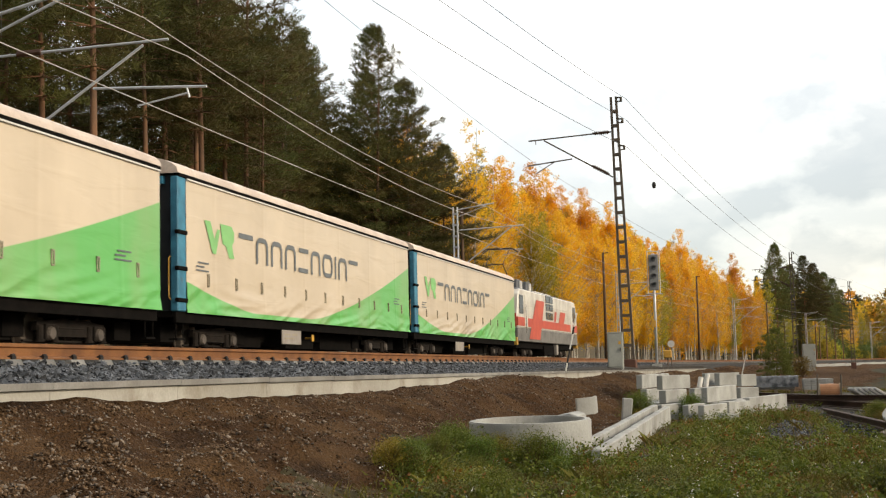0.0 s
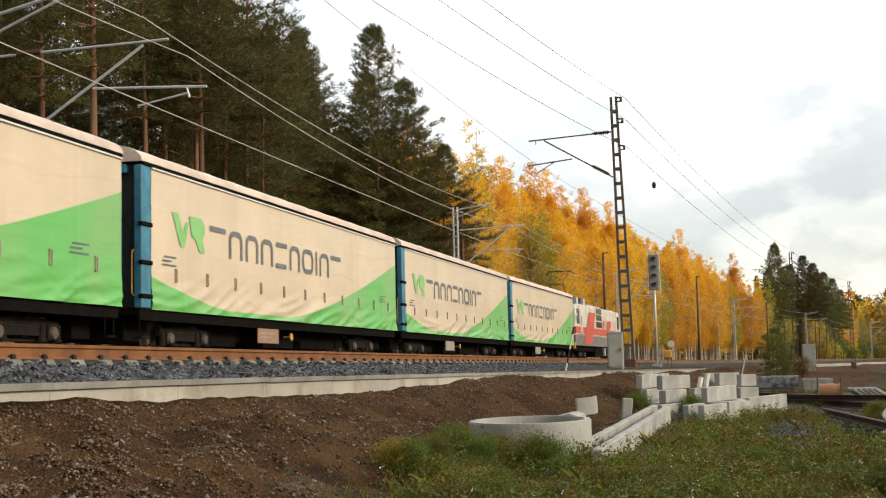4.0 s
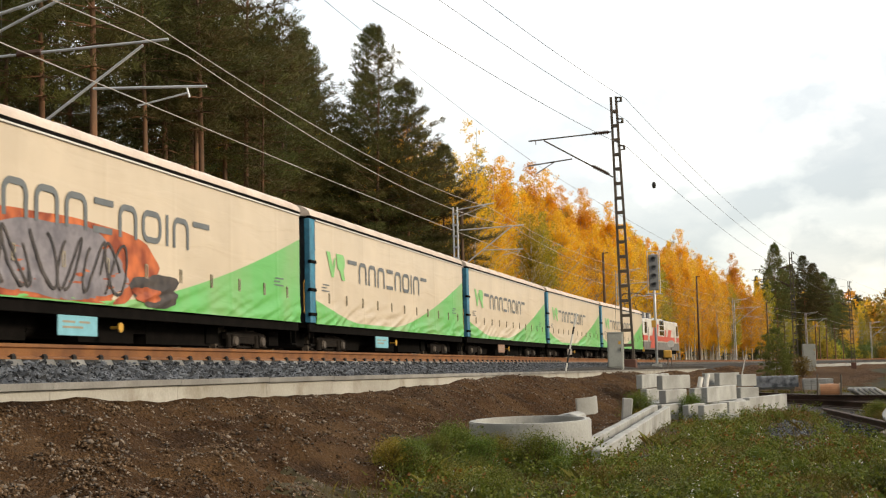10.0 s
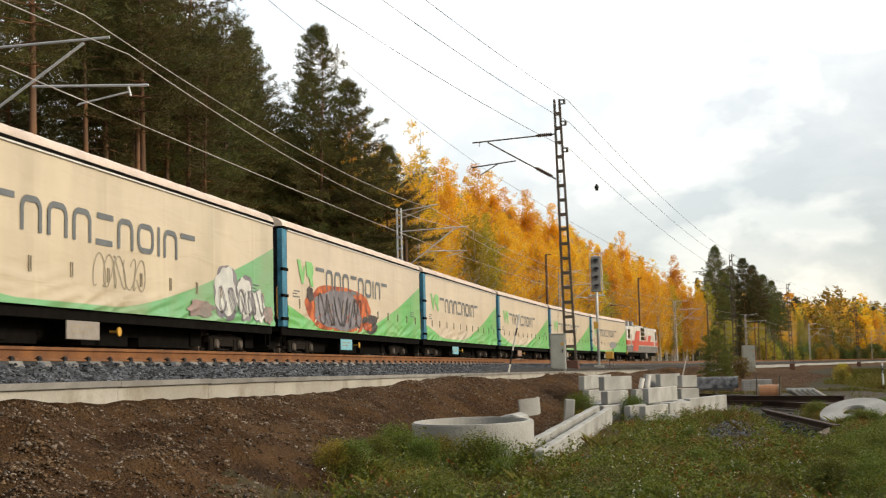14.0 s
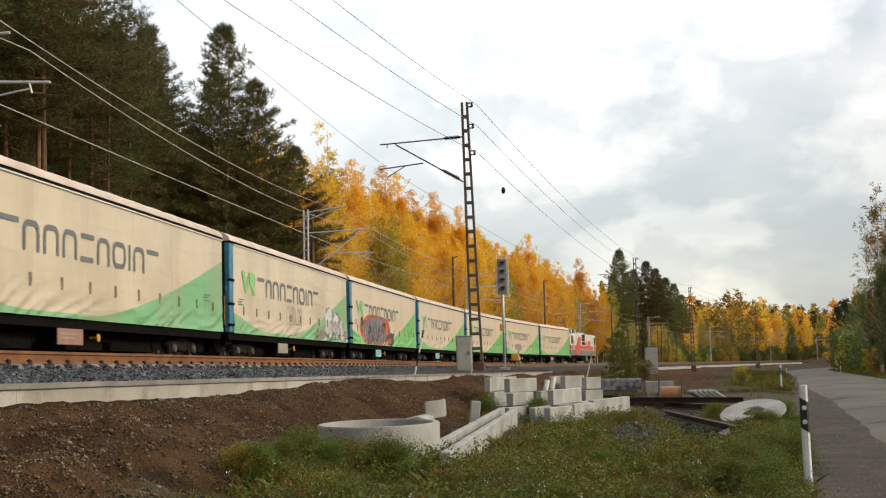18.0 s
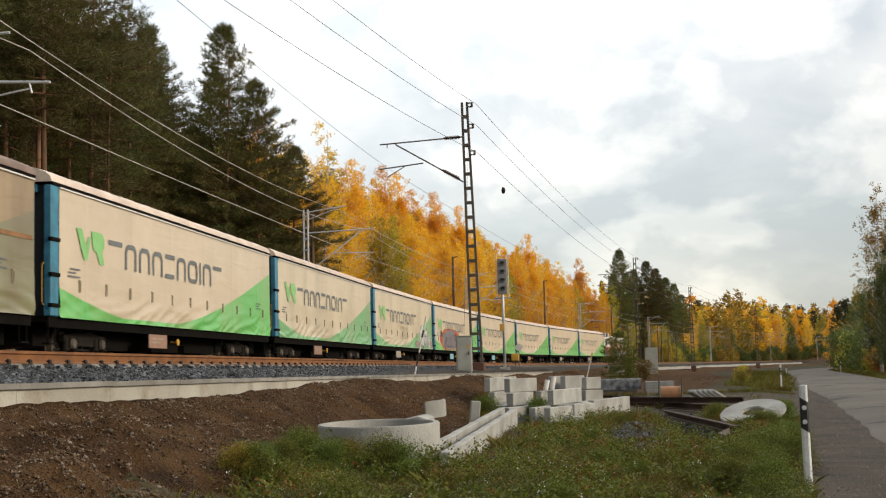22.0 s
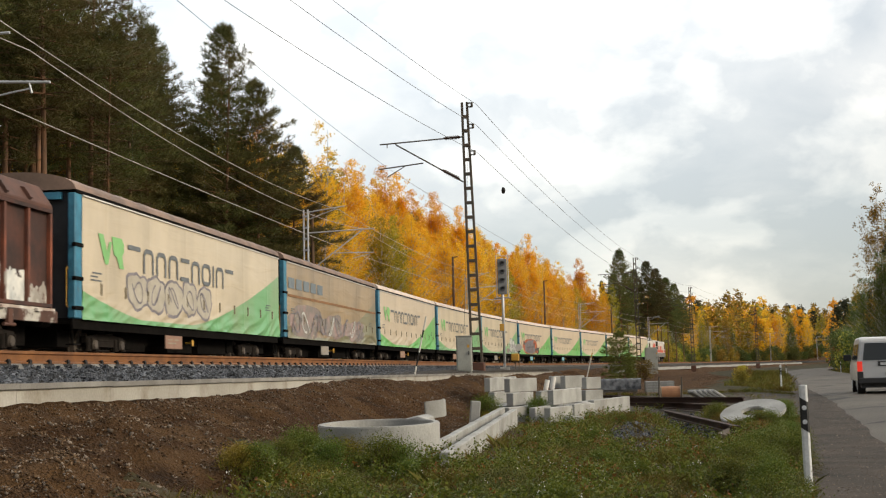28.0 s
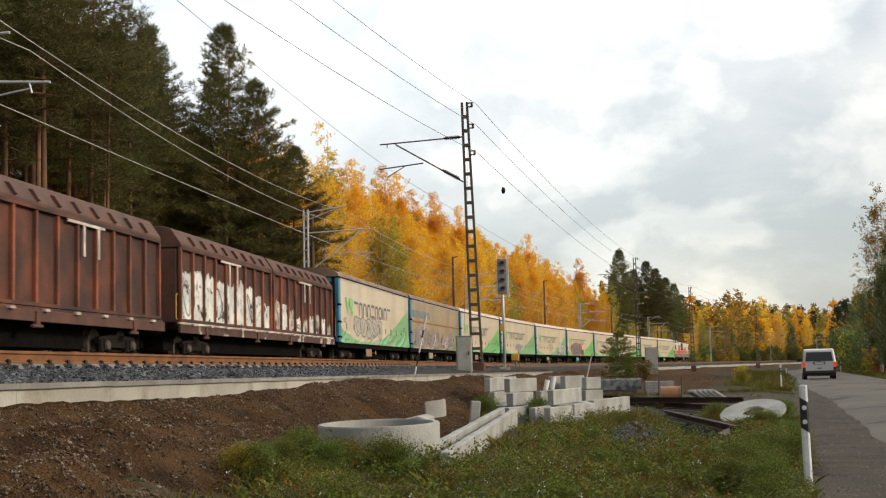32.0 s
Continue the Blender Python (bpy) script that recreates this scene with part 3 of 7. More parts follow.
# Near-black steel: the deep shade under the train is put into this colour.
BLACK = surface("shaded_black_steel", (0.006, 0.0055, 0.005), 0.95, other=(0.012, 0.010, 0.009), scale=4, fine=25, bump=0.2, gloss=0.05)
BOGIE = surface("brake_dust_steel", (0.024, 0.019, 0.016), 0.85, other=(0.010, 0.009, 0.008), scale=5, fine=30, bump=0.3, gloss=0.1)
WHEEL = surface("worn_wheel_steel", (0.14, 0.115, 0.095), 0.6, metal=0.3, other=(0.06, 0.048, 0.04), scale=5, fine=25, bump=0.1)
# End wall colour carries the shade of the gap between two wagons.
DARKGAP = surface("gap_shaded_end_wall", (0.05, 0.05, 0.052), 0.8, scale=3)
WHITE = surface("white_strip", (0.72, 0.70, 0.66), 0.5, scale=3, amount=0.3)
PRINT = surface("grey_print", (0.155, 0.17, 0.18), 0.55, scale=3, amount=0.4, bump=0)
PRINTG = surface("green_print", (0.24, 0.55, 0.20), 0.5, scale=3, amount=0.3, bump=0)
STRIPE = surface("faded_orange_stripe", (0.30, 0.15, 0.06), 0.6, scale=2, amount=0.9, bump=0)
PRINTB = surface("faded_blue_print", (0.20, 0.24, 0.27), 0.6, scale=3, amount=0.5, bump=0)
STRAP = surface("strap_webbing", (0.36, 0.31, 0.23), 0.6, scale=4, bump=0.1)
PANELGREY = surface("pale_panel", (0.34, 0.31, 0.28), 0.6, other=(0.24, 0.2, 0.17), scale=4)
PANELCYAN = surface("cyan_panel", (0.22, 0.52, 0.62), 0.5, scale=4, amount=0.4)
PANELRED = surface("pinkish_panel", (0.34, 0.20, 0.145), 0.6, scale=4)
YELLOW = surface("yellow_paint", (0.62, 0.34, 0.05), 0.5, scale=4)


def slack(y, z, seed, sag=1.0):
    """How far the tarpaulin stands out at a point: faint slack above, slanting creases towards its foot."""
    k = (z - TARP_Z0) / (TARP_Z1 - TARP_Z0)
    d = 0.005 * math.sin(y * 1.9 + seed) * (1 - k) + 0.006 * noise.noise(Vector((y * 0.8, z * 0.9, seed)))
    low = max(0.0, 1 - k * 3.0) ** 1.1
    if low > 0:
        for slant, f, amp, q in ((0.24, 3.4, 0.050, 1.3), (0.10, 4.6, 0.022, 4.7), (-0.25, 6.0, 0.008, 8.9)):
            tilt = slant + 0.14 * noise.noise(Vector((y * 0.25, q, seed)))
            u, v = z * math.cos(tilt) - y * math.sin(tilt), y * math.cos(tilt) + z * math.sin(tilt)
            c = 1 - abs(noise.noise(Vector((u * f, v * 0.33, seed + q)))) * 2.6
            d += sag * low * amp * max(c, -0.25) * 0.8
    seam = abs(((y + 9.18) % 3.1) - 1.55)
    return d + 0.008 * max(0, 1 - seam / 0.08) + 0.004 * math.sin(y * 7 + 3 * math.sin(z * 2 + seed)) * max(0, k - 0.55)


def tarp_sheet(x, y0, y1, z0, z1, ny, nz, seed, sag=1.0):
    """A hanging tarpaulin."""
    rows = []
    for j in range(nz + 1):
        z = z0 + (z1 - z0) * (j / nz) ** 1.35
        row = []
        for i in range(ny + 1):
            y = y0 + (y1 - y0) * i / ny
            row.append((x + slack(y, z, seed, sag), y, z))
        rows.append(row)
    return Shape().sheet(rows)


def ring_print(x, y0, y1, z0, z1, w, cut=0.16):
    """A rounded frame of one stroke width."""
    s = Shape()
    out, inn = [], []
    for cy, cz, a0 in ((y1, z1, 0), (y0, z1, 90), (y0, z0, 180), (y1, z0, 270)):
        sy, sz = (1 if cy == y1 else -1), (1 if cz == z1 else -1)
        for k in range(5):
            a = radians(a0 + 22.5 * k)
            out.append((cy - sy * cut + math.cos(a) * cut, cz - sz * cut + math.sin(a) * cut))
            ci = max(cut - w, 0.02)
            inn.append((cy - sy * cut + math.cos(a) * ci, cz - sz * cut + math.sin(a) * ci))
    n = len(out)
    for i in range(n):
        j = (i + 1) % n
        s.face([(x, *out[i]), (x, *out[j]), (x, *inn[j]), (x, *inn[i])])
    return s


PRINT_X = HALF + 0.019


def arch_print(x, y0, y1, z0, z1, w, cut):
    """An arch of one stroke width, open at its foot."""
    out = [(y0, z0)] + [(y0 + cut - math.cos(radians(a)) * cut, z1 - cut + math.sin(radians(a)) * cut) for a in range(0, 91, 15)]
    out += [(y1 - cut + math.sin(radians(a)) * cut, z1 - cut + math.cos(radians(a)) * cut) for a in range(0, 91, 15)] + [(y1, z0)]
    c = cut - w
    inn = [(y0 + w, z0)] + [(y0 + cut - math.cos(radians(a)) * c, z1 - cut + math.sin(radians(a)) * c) for a in range(0, 91, 15)]
    inn += [(y1 - cut + math.sin(radians(a)) * c, z1 - cut + math.cos(radians(a)) * c) for a in range(0, 91, 15)] + [(y1 - w, z0)]
    s = Shape()
    for i in range(len(out) - 1):
        s.face([(x, *out[i]), (x, *out[i + 1]), (x, *inn[i + 1]), (x, *inn[i])])
    return s



def plain_bar(y0, y1, z0, z1):
    s = Shape()
    s.face([(PRINT_X, y0, z0), (PRINT_X, y1, z0), (PRINT_X, y1, z1), (PRINT_X, y0, z1)])
    return s


def bogie(parent, y):
    b = Shape()
    for sx in (-1, 1):
        b.prism([(y - 1.25, 0.52), (y - 0.65, 0.42), (y + 0.65, 0.42), (y + 1.25, 0.52), (y + 1.25, 0.68), (y + 0.5, 0.74), (y - 0.5, 0.74), (y - 1.25, 0.68)], "x", sx * 1.08 - 0.06, sx * 1.08 + 0.06)
        b.rod((sx * 1.12, y - 0.45, 0.58), (sx * 1.12, y + 0.45, 0.58), 0.03, k=6)
    b.box(-1.0, 1.0, y - 0.2, y + 0.2, 0.45, 0.8)
    bg = part("bogie", b, BOGIE, parent, "brown brake-dusted bogie frame")
    for dy in (-0.9, 0.9):
        w = Shape().rod((-0.85, y + dy, 0.46), (0.85, y + dy, 0.46), 0.08, k=8)
        for sx in (-1, 1):
            w.rod((sx * 0.87, y + dy, 0.46), (sx * 0.93, y + dy, 0.46), 0.30, 0.16, k=18)
            w.rod((sx * 0.73, y + dy, 0.46), (sx * 0.87, y + dy, 0.46), 0.46, 0.445, k=24).rod((sx * 0.71, y + dy, 0.46), (sx * 0.74, y + dy, 0.46), 0.49, k=24)
        part("wheelset", w, WHEEL, bg, "worn steel wheelset")
        box = Shape().box(1.06, 1.22, y + dy - 0.16, y + dy + 0.16, 0.34, 0.64)
        part("bearing_box", box, BOGIE, bg, "dusty axle bearing box", bevel=0.012)
        part("axle_cap", Shape().rod((1.22, y + dy, 0.47), (1.27, y + dy, 0.47), 0.13, 0.11, 14), WHEEL, bg, "worn steel axle cap")
        for k in (-0.26, 0.26):
            part("spring", Shape().rod((1.14, y + dy + k, 0.34), (1.14, y + dy + k, 0.62), 0.075, k=10).rod((1.14, y + dy + k, 0.31), (1.14, y + dy + k, 0.35), 0.10, k=10), BOGIE, bg)
    part("brake_rod", Shape().rod((1.0, y - 1.5, 0.33), (1.0, y + 1.5, 0.33), 0.028, k=6), BOGIE, bg)


def buffers(parent, ends, z=1.05):
    for y, d in ends:
        for sx in (-1, 1):
            b = Shape().rod((sx * 0.9, y, z), (sx * 0.9, y + d * 0.22, z), 0.09, k=10).rod((sx * 0.9, y + d * 0.22, z), (sx * 0.9, y + d * 0.27, z), 0.22, k=14)
            part("buffer", b, BLACK, parent)
        part("coupling", Shape().rod((0, y, z - 0.05), (0, y + d * 0.42, z - 0.1), 0.07, k=8), BLACK, parent)


def curtain_wagon(label, tarp, seed, panel, words=True):
    w = thing("curtain_wagon", label, "freight wagon", "curtain-sided wagons of the train")
    for sx in (1, -1):
        sh = tarp_sheet(HALF, TARP_Y0, TARP_Y1, TARP_Z0, TARP_Z1, 270 if sx == 1 else 20, 38 if sx == 1 else 6, seed)
        if sx == -1:
            sh.v = [(-x, y, z) for x, y, z in sh.v]
        c = part("curtain", sh, tarp, w, smooth=True, fix=False)
        if sx == -1:
            continue
        for i in range(11):
            y = TARP_Y0 + 1.1 + i * 1.66
            st = Shape()
            for a, b, q, e in ((0, 0.03, 0, 0.30), (0.085, 0.115, 0.02, 0.28), (0, 0.115, 0.27, 0.30), (0.0, 0.115, 0.0, 0.03)):
                st.box(HALF + 0.012, HALF + 0.03, y + a, y + b, 1.66 + q, 1.66 + e)
            part("strap", st, STRAP, c)
    # roof arch, eaves
    n = 14
    arch = [(HALF * math.cos(math.pi * i / n) * 1.02, 4.10 + 0.46 * math.sin(math.pi * i / n) ** 0.85) for i in range(n + 1)]
    rows = [[(x, y, z + (0.012 if k % 2 else 0)) for x, z in arch] for k, y in enumerate(np.linspace(-9.66, 9.66, 25))]
    roofing = ROOF_DARK if seed > 8 else ROOF
    part("roof", Shape().sheet(rows), roofing, w, "dusty arched roof", smooth=True, fix=False)
    for y in (-9.66, 9.66):
        cap = Shape()
        cap.face([(x, y, z) for x, z in arch])
        part("roof_end", cap, roofing, w, fix=False)
    for sx in (1, -1):
        e = Shape().box(sx * (HALF + 0.035), sx * (HALF - 0.1), -9.6, 9.62, 4.03, 4.105)
        part("eave_rail", e, BLACK, w, "black eave rail")
        part("eave_strip", Shape().box(sx * (HALF + 0.045), sx * HALF, -9.2, 9.6, 3.992, 4.026), WHITE, w, "white eave strip")
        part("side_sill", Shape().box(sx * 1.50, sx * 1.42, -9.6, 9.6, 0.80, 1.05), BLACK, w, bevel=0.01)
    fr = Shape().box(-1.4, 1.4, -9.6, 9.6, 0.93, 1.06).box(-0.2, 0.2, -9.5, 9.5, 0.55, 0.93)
    # Plain boxes added to close the see-through space, so it stays dark.
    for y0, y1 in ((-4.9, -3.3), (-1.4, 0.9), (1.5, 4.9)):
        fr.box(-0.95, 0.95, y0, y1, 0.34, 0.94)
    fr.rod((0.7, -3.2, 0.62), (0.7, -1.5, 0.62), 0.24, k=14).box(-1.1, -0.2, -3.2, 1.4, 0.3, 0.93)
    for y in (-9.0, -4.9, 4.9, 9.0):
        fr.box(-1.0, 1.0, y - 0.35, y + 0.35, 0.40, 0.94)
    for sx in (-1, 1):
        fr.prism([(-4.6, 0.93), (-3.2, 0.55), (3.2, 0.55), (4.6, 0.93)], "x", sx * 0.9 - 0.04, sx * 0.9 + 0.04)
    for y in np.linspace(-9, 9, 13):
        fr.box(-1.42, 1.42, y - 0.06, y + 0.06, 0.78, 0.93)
    part("underframe", fr, BLACK, w, "black steel underframe, deepened by painted shade below the wagon")
    for y in (-6.7, 6.7):
        bogie(w, y)
    buffers(w, ((-9.6, -1), (9.6, 1)))
    for y in (-9.45, 9.45):
        part("end_wall", Shape().box(-1.35, 1.35, y - 0.03, y + 0.03, 1.05, 4.08), DARKGAP, w, "steel end wall, shade of the wagon gap put into its colour", bevel=0.01)
    for sx in (-1, 1):
        po = part("end_post", Shape().box(sx * 1.38, sx * 1.565, -9.64, -9.22, 1.05, 4.03), BLUE, w, "blue steel corner post", bevel=0.02)
        for z in (1.25, 1.95, 2.75):
            part("hinge", Shape().box(sx * 1.5, sx * 1.60, -9.68, -9.2, z, z + 0.09), BLACK, po, bevel=0.01)
        part("end_post", Shape().box(sx * 1.3, sx * 1.54, 9.5, 9.66, 1.05, 4.03), BLUE, w, "blue steel corner post", bevel=0.01)
    part("end_beam", Shape().box(-1.2, 1.2, -9.64, -9.5, 3.88, 4.05), BLUE, w)
    for sy in (-9.35, 9.3):
        step = Shape()
        step.box(1.3, 1.5, sy - 0.2, sy + 0.2, 0.42, 0.46).rod((1.45, sy - 0.18, 0.44), (1.45, sy - 0.18, 0.9), 0.015, k=5).rod((1.45, sy + 0.18, 0.44), (1.45, sy + 0.18, 0.9), 0.015, k=5)
        part("footstep", step, BLACK, w)
    rail_ = Shape().pipe([(1.42, -9.72, 1.3), (1.42, -9.8, 1.35), (1.42, -9.8, 2.2), (1.42, -9.72, 2.25)], 0.011, 5)
    part("handrail", rail_, YELLOW, w, "yellow handrail")
    dp = part("data_panel", Shape().box(1.46, 1.50, -3.1, -1.65, 0.42, 0.80), panel, w, "plate with unreadable small print", bevel=0.01)
    for j, (y0, y1) in enumerate(((-2.95, -2.5), (-2.35, -1.95), (-2.95, -2.2))):
        part("print_line", Shape().box(1.50, 1.503, y0, y1, 0.66 - 0.10 * (j // 2), 0.70 - 0.10 * (j // 2)), STRAP, dp)
    part("brake_handle", Shape().rod((1.5, -0.75, 0.62), (1.53, -0.75, 0.62), 0.10, k=14).rod((1.3, -0.75, 0.62), (1.5, -0.75, 0.62), 0.03, k=6), YELLOW, w, "yellow brake handwheel")
    for y, z in ((-8.7, 2.0), (7.6, 1.95)):
        small = Shape()
        for k, (dy, wd) in enumerate(((0, 0.7), (0, 0.45), (0.1, 0.6))):
            small.face([(PRINT_X, y + dy, z + k * 0.09), (PRINT_X, y + dy + wd, z + k * 0.09), (PRINT_X, y + dy + wd, z + 0.035 + k * 0.09), (PRINT_X, y + dy, z + 0.035 + k * 0.09)])
        tagged(part("small_print", small, PRINT, w, fix=False), kind="stuff")
    if words:
        y, t, z0, z1 = -6.2, 0.125, 2.42, 3.10
        for form, wd in (("top", 0.92), ("arch", 0.82), ("arch", 0.82), ("arch", 0.82), ("rungs", 0.82), ("arch", 0.80), ("ring", 0.90), ("post", 0.13), ("arch", 0.82), ("top", 0.90)):
            if form == "ring":
                part("print_ring", ring_print(PRINT_X, y, y + wd, z0, z1, t, 0.26), PRINT, w, "plain grey printed ring", fix=False)
            elif form == "arch":
                part("print_arch", arch_print(PRINT_X, y, y + wd, z0, z1, t, 0.26), PRINT, w, "plain grey printed arch", fix=False)
            else:
                for q in {"top": ((y, y + wd, z1 - t, z1),), "rungs": ((y + 0.05, y + wd, z1 - t, z1), (y, y + wd - 0.05, z0, z0 + t)), "post": ((y, y + t, z0, z1),)}[form]:
                    part("print_bar", plain_bar(*q), PRINT, w, "plain grey printed bar", fix=False)
            y += wd + 0.215
        for pts in (((-8.15, 3.20), (-7.82, 3.20), (-7.58, 2.80), (-7.42, 3.05), (-7.26, 3.05), (-7.50, 2.46), (-7.70, 2.46)), ((-7.25, 3.20), (-6.58, 3.20), (-6.42, 3.06), (-6.42, 2.86), (-6.55, 2.74), (-6.42, 2.42), (-6.72, 2.42), (-6.92, 2.70), (-7.12, 2.74))):
            e = Shape()
            e.face([(PRINT_X, q - 0.08, v) for q, v in pts])
            part("emblem", e, PRINTG, w, "plain green printed emblem shape", fix=False)
    return w


def blot(y0, y1, z0, z1, n, seed, rough=0.18, lift=0.006, wagon=0, flat=None):
    """An uneven rounded patch of paint lying on the wagon's side."""
    s = Shape()
    cy, cz = (y0 + y1) / 2, (z0 + z1) / 2
    rings = 9
    rows = []
    for j in range(rings + 1):
        row = []
        for i in range(n + 1):
            a = 2 * math.pi * (i % n) / n
            c, d = math.cos(a), math.sin(a)
            k = (1 + rough * 2.2 * noise.noise(Vector((c * 1.9, d * 1.9, seed * 3.7)))) * j / rings
            q = 1 / max((abs(c) ** 2.6 + abs(d) ** 2.6) ** (1 / 2.6), 0.01)
            y, z = cy + c * q * k * (y1 - y0) / 2, max(TARP_Z0 + 0.03, cz + d * q * k * (z1 - z0) / 2)
            row.append(((flat if flat is not None else HALF + slack(y, z, wagon)) + lift, y, z))
        rows.append(row)
    return s.sheet(rows)


SPRAY_ORANGE = surface("orange_spray", (0.62, 0.16, 0.05), 0.6, other=(0.25, 0.05, 0.02), scale=2.5, amount=0.8, fine=10, bump=0)
SPRAY_GREY = surface("grey_spray", (0.14, 0.13, 0.15), 0.6, other=(0.24, 0.22, 0.24), scale=2.2, amount=1.0, fine=10, bump=0)
SPRAY_BLACK = surface("black_spray", (0.035, 0.03, 0.03), 0.6, other=(0.1, 0.08, 0.07), scale=3, amount=0.6, bump=0)
SPRAY_WHITE = surface("white_spray", (0.66, 0.66, 0.62), 0.6, other=(0.45, 0.46, 0.45), scale=2, amount=0.6, bump=0)
SPRAY_PALE = surface("pale_spray", (0.50, 0.46, 0.38), 0.6, other=(0.40, 0.36, 0.29), scale=2, amount=0.6, bump=0)
SPRAY_WORN = surface("worn_white_spray", (0.78, 0.77, 0.72), 0.7, other=(0.50, 0.52, 0.51), scale=1.8, amount=0.9, fine=6, bump=0, stain=(0.05, 0.035, 0.03), stain_scale=2.8, stain_at=(0.565, 0.60))
SPRAY_WORN2 = surface("worn_grey_spray", (0.68, 0.66, 0.60), 0.7, other=(0.34, 0.31, 0.27), scale=2.2, amount=1.0, fine=6, bump=0, stain=(0.10, 0.04, 0.028), stain_scale=2.6, stain_at=(0.52, 0.57))
SPRAY_MAUVE = surface("mauve_spray", (0.34, 0.24, 0.22), 0.7, other=(0.22, 0.2, 0.18), scale=1.6, amount=1.0, bump=0)


def spray(w, specs, wagon):
    for i, (y0, y1, z0, z1, n, rough, mt) in enumerate(specs):
        part("graffiti", blot(y0, y1, z0, z1, n, 11 + i, rough, 0.006 + 0.004 * i, wagon), mt, w, "patch of spray paint", smooth=True, fix=False)


def curl(y0, y1, z0, z1, seed, r=0.035, lift=0.026, wagon=0, flat=None, turns=1.0):
    """A looping stroke of paint."""
    rr = random.Random(seed)
    p1, p2, f = rr.uniform(0, 6.28), rr.uniform(0, 6.28), rr.uniform(0.7, 1.3) * turns
    rows, n = [], 44
    pts = []
    for i in range(n + 1):
        t = i / n
        y = (y0 + y1) / 2 + (y1 - y0) / 2 * math.sin(2 * math.pi * t * f + p1)
        z = (z0 + z1) / 2 + (z1 - z0) / 2 * math.cos(2 * math.pi * t * 1.35 * f + p2)
        pts.append(Vector(((flat if flat is not None else HALF + slack(y, z, wagon)) + lift, y, z)))
    for i, p in enumerate(pts):
        d = pts[min(i + 1, n)] - pts[max(i - 1, 0)]
        nrm = Vector((0, -d.z, d.y)).normalized() * r
        rows.append([p - nrm, p + nrm])
    return Shape().sheet(rows)


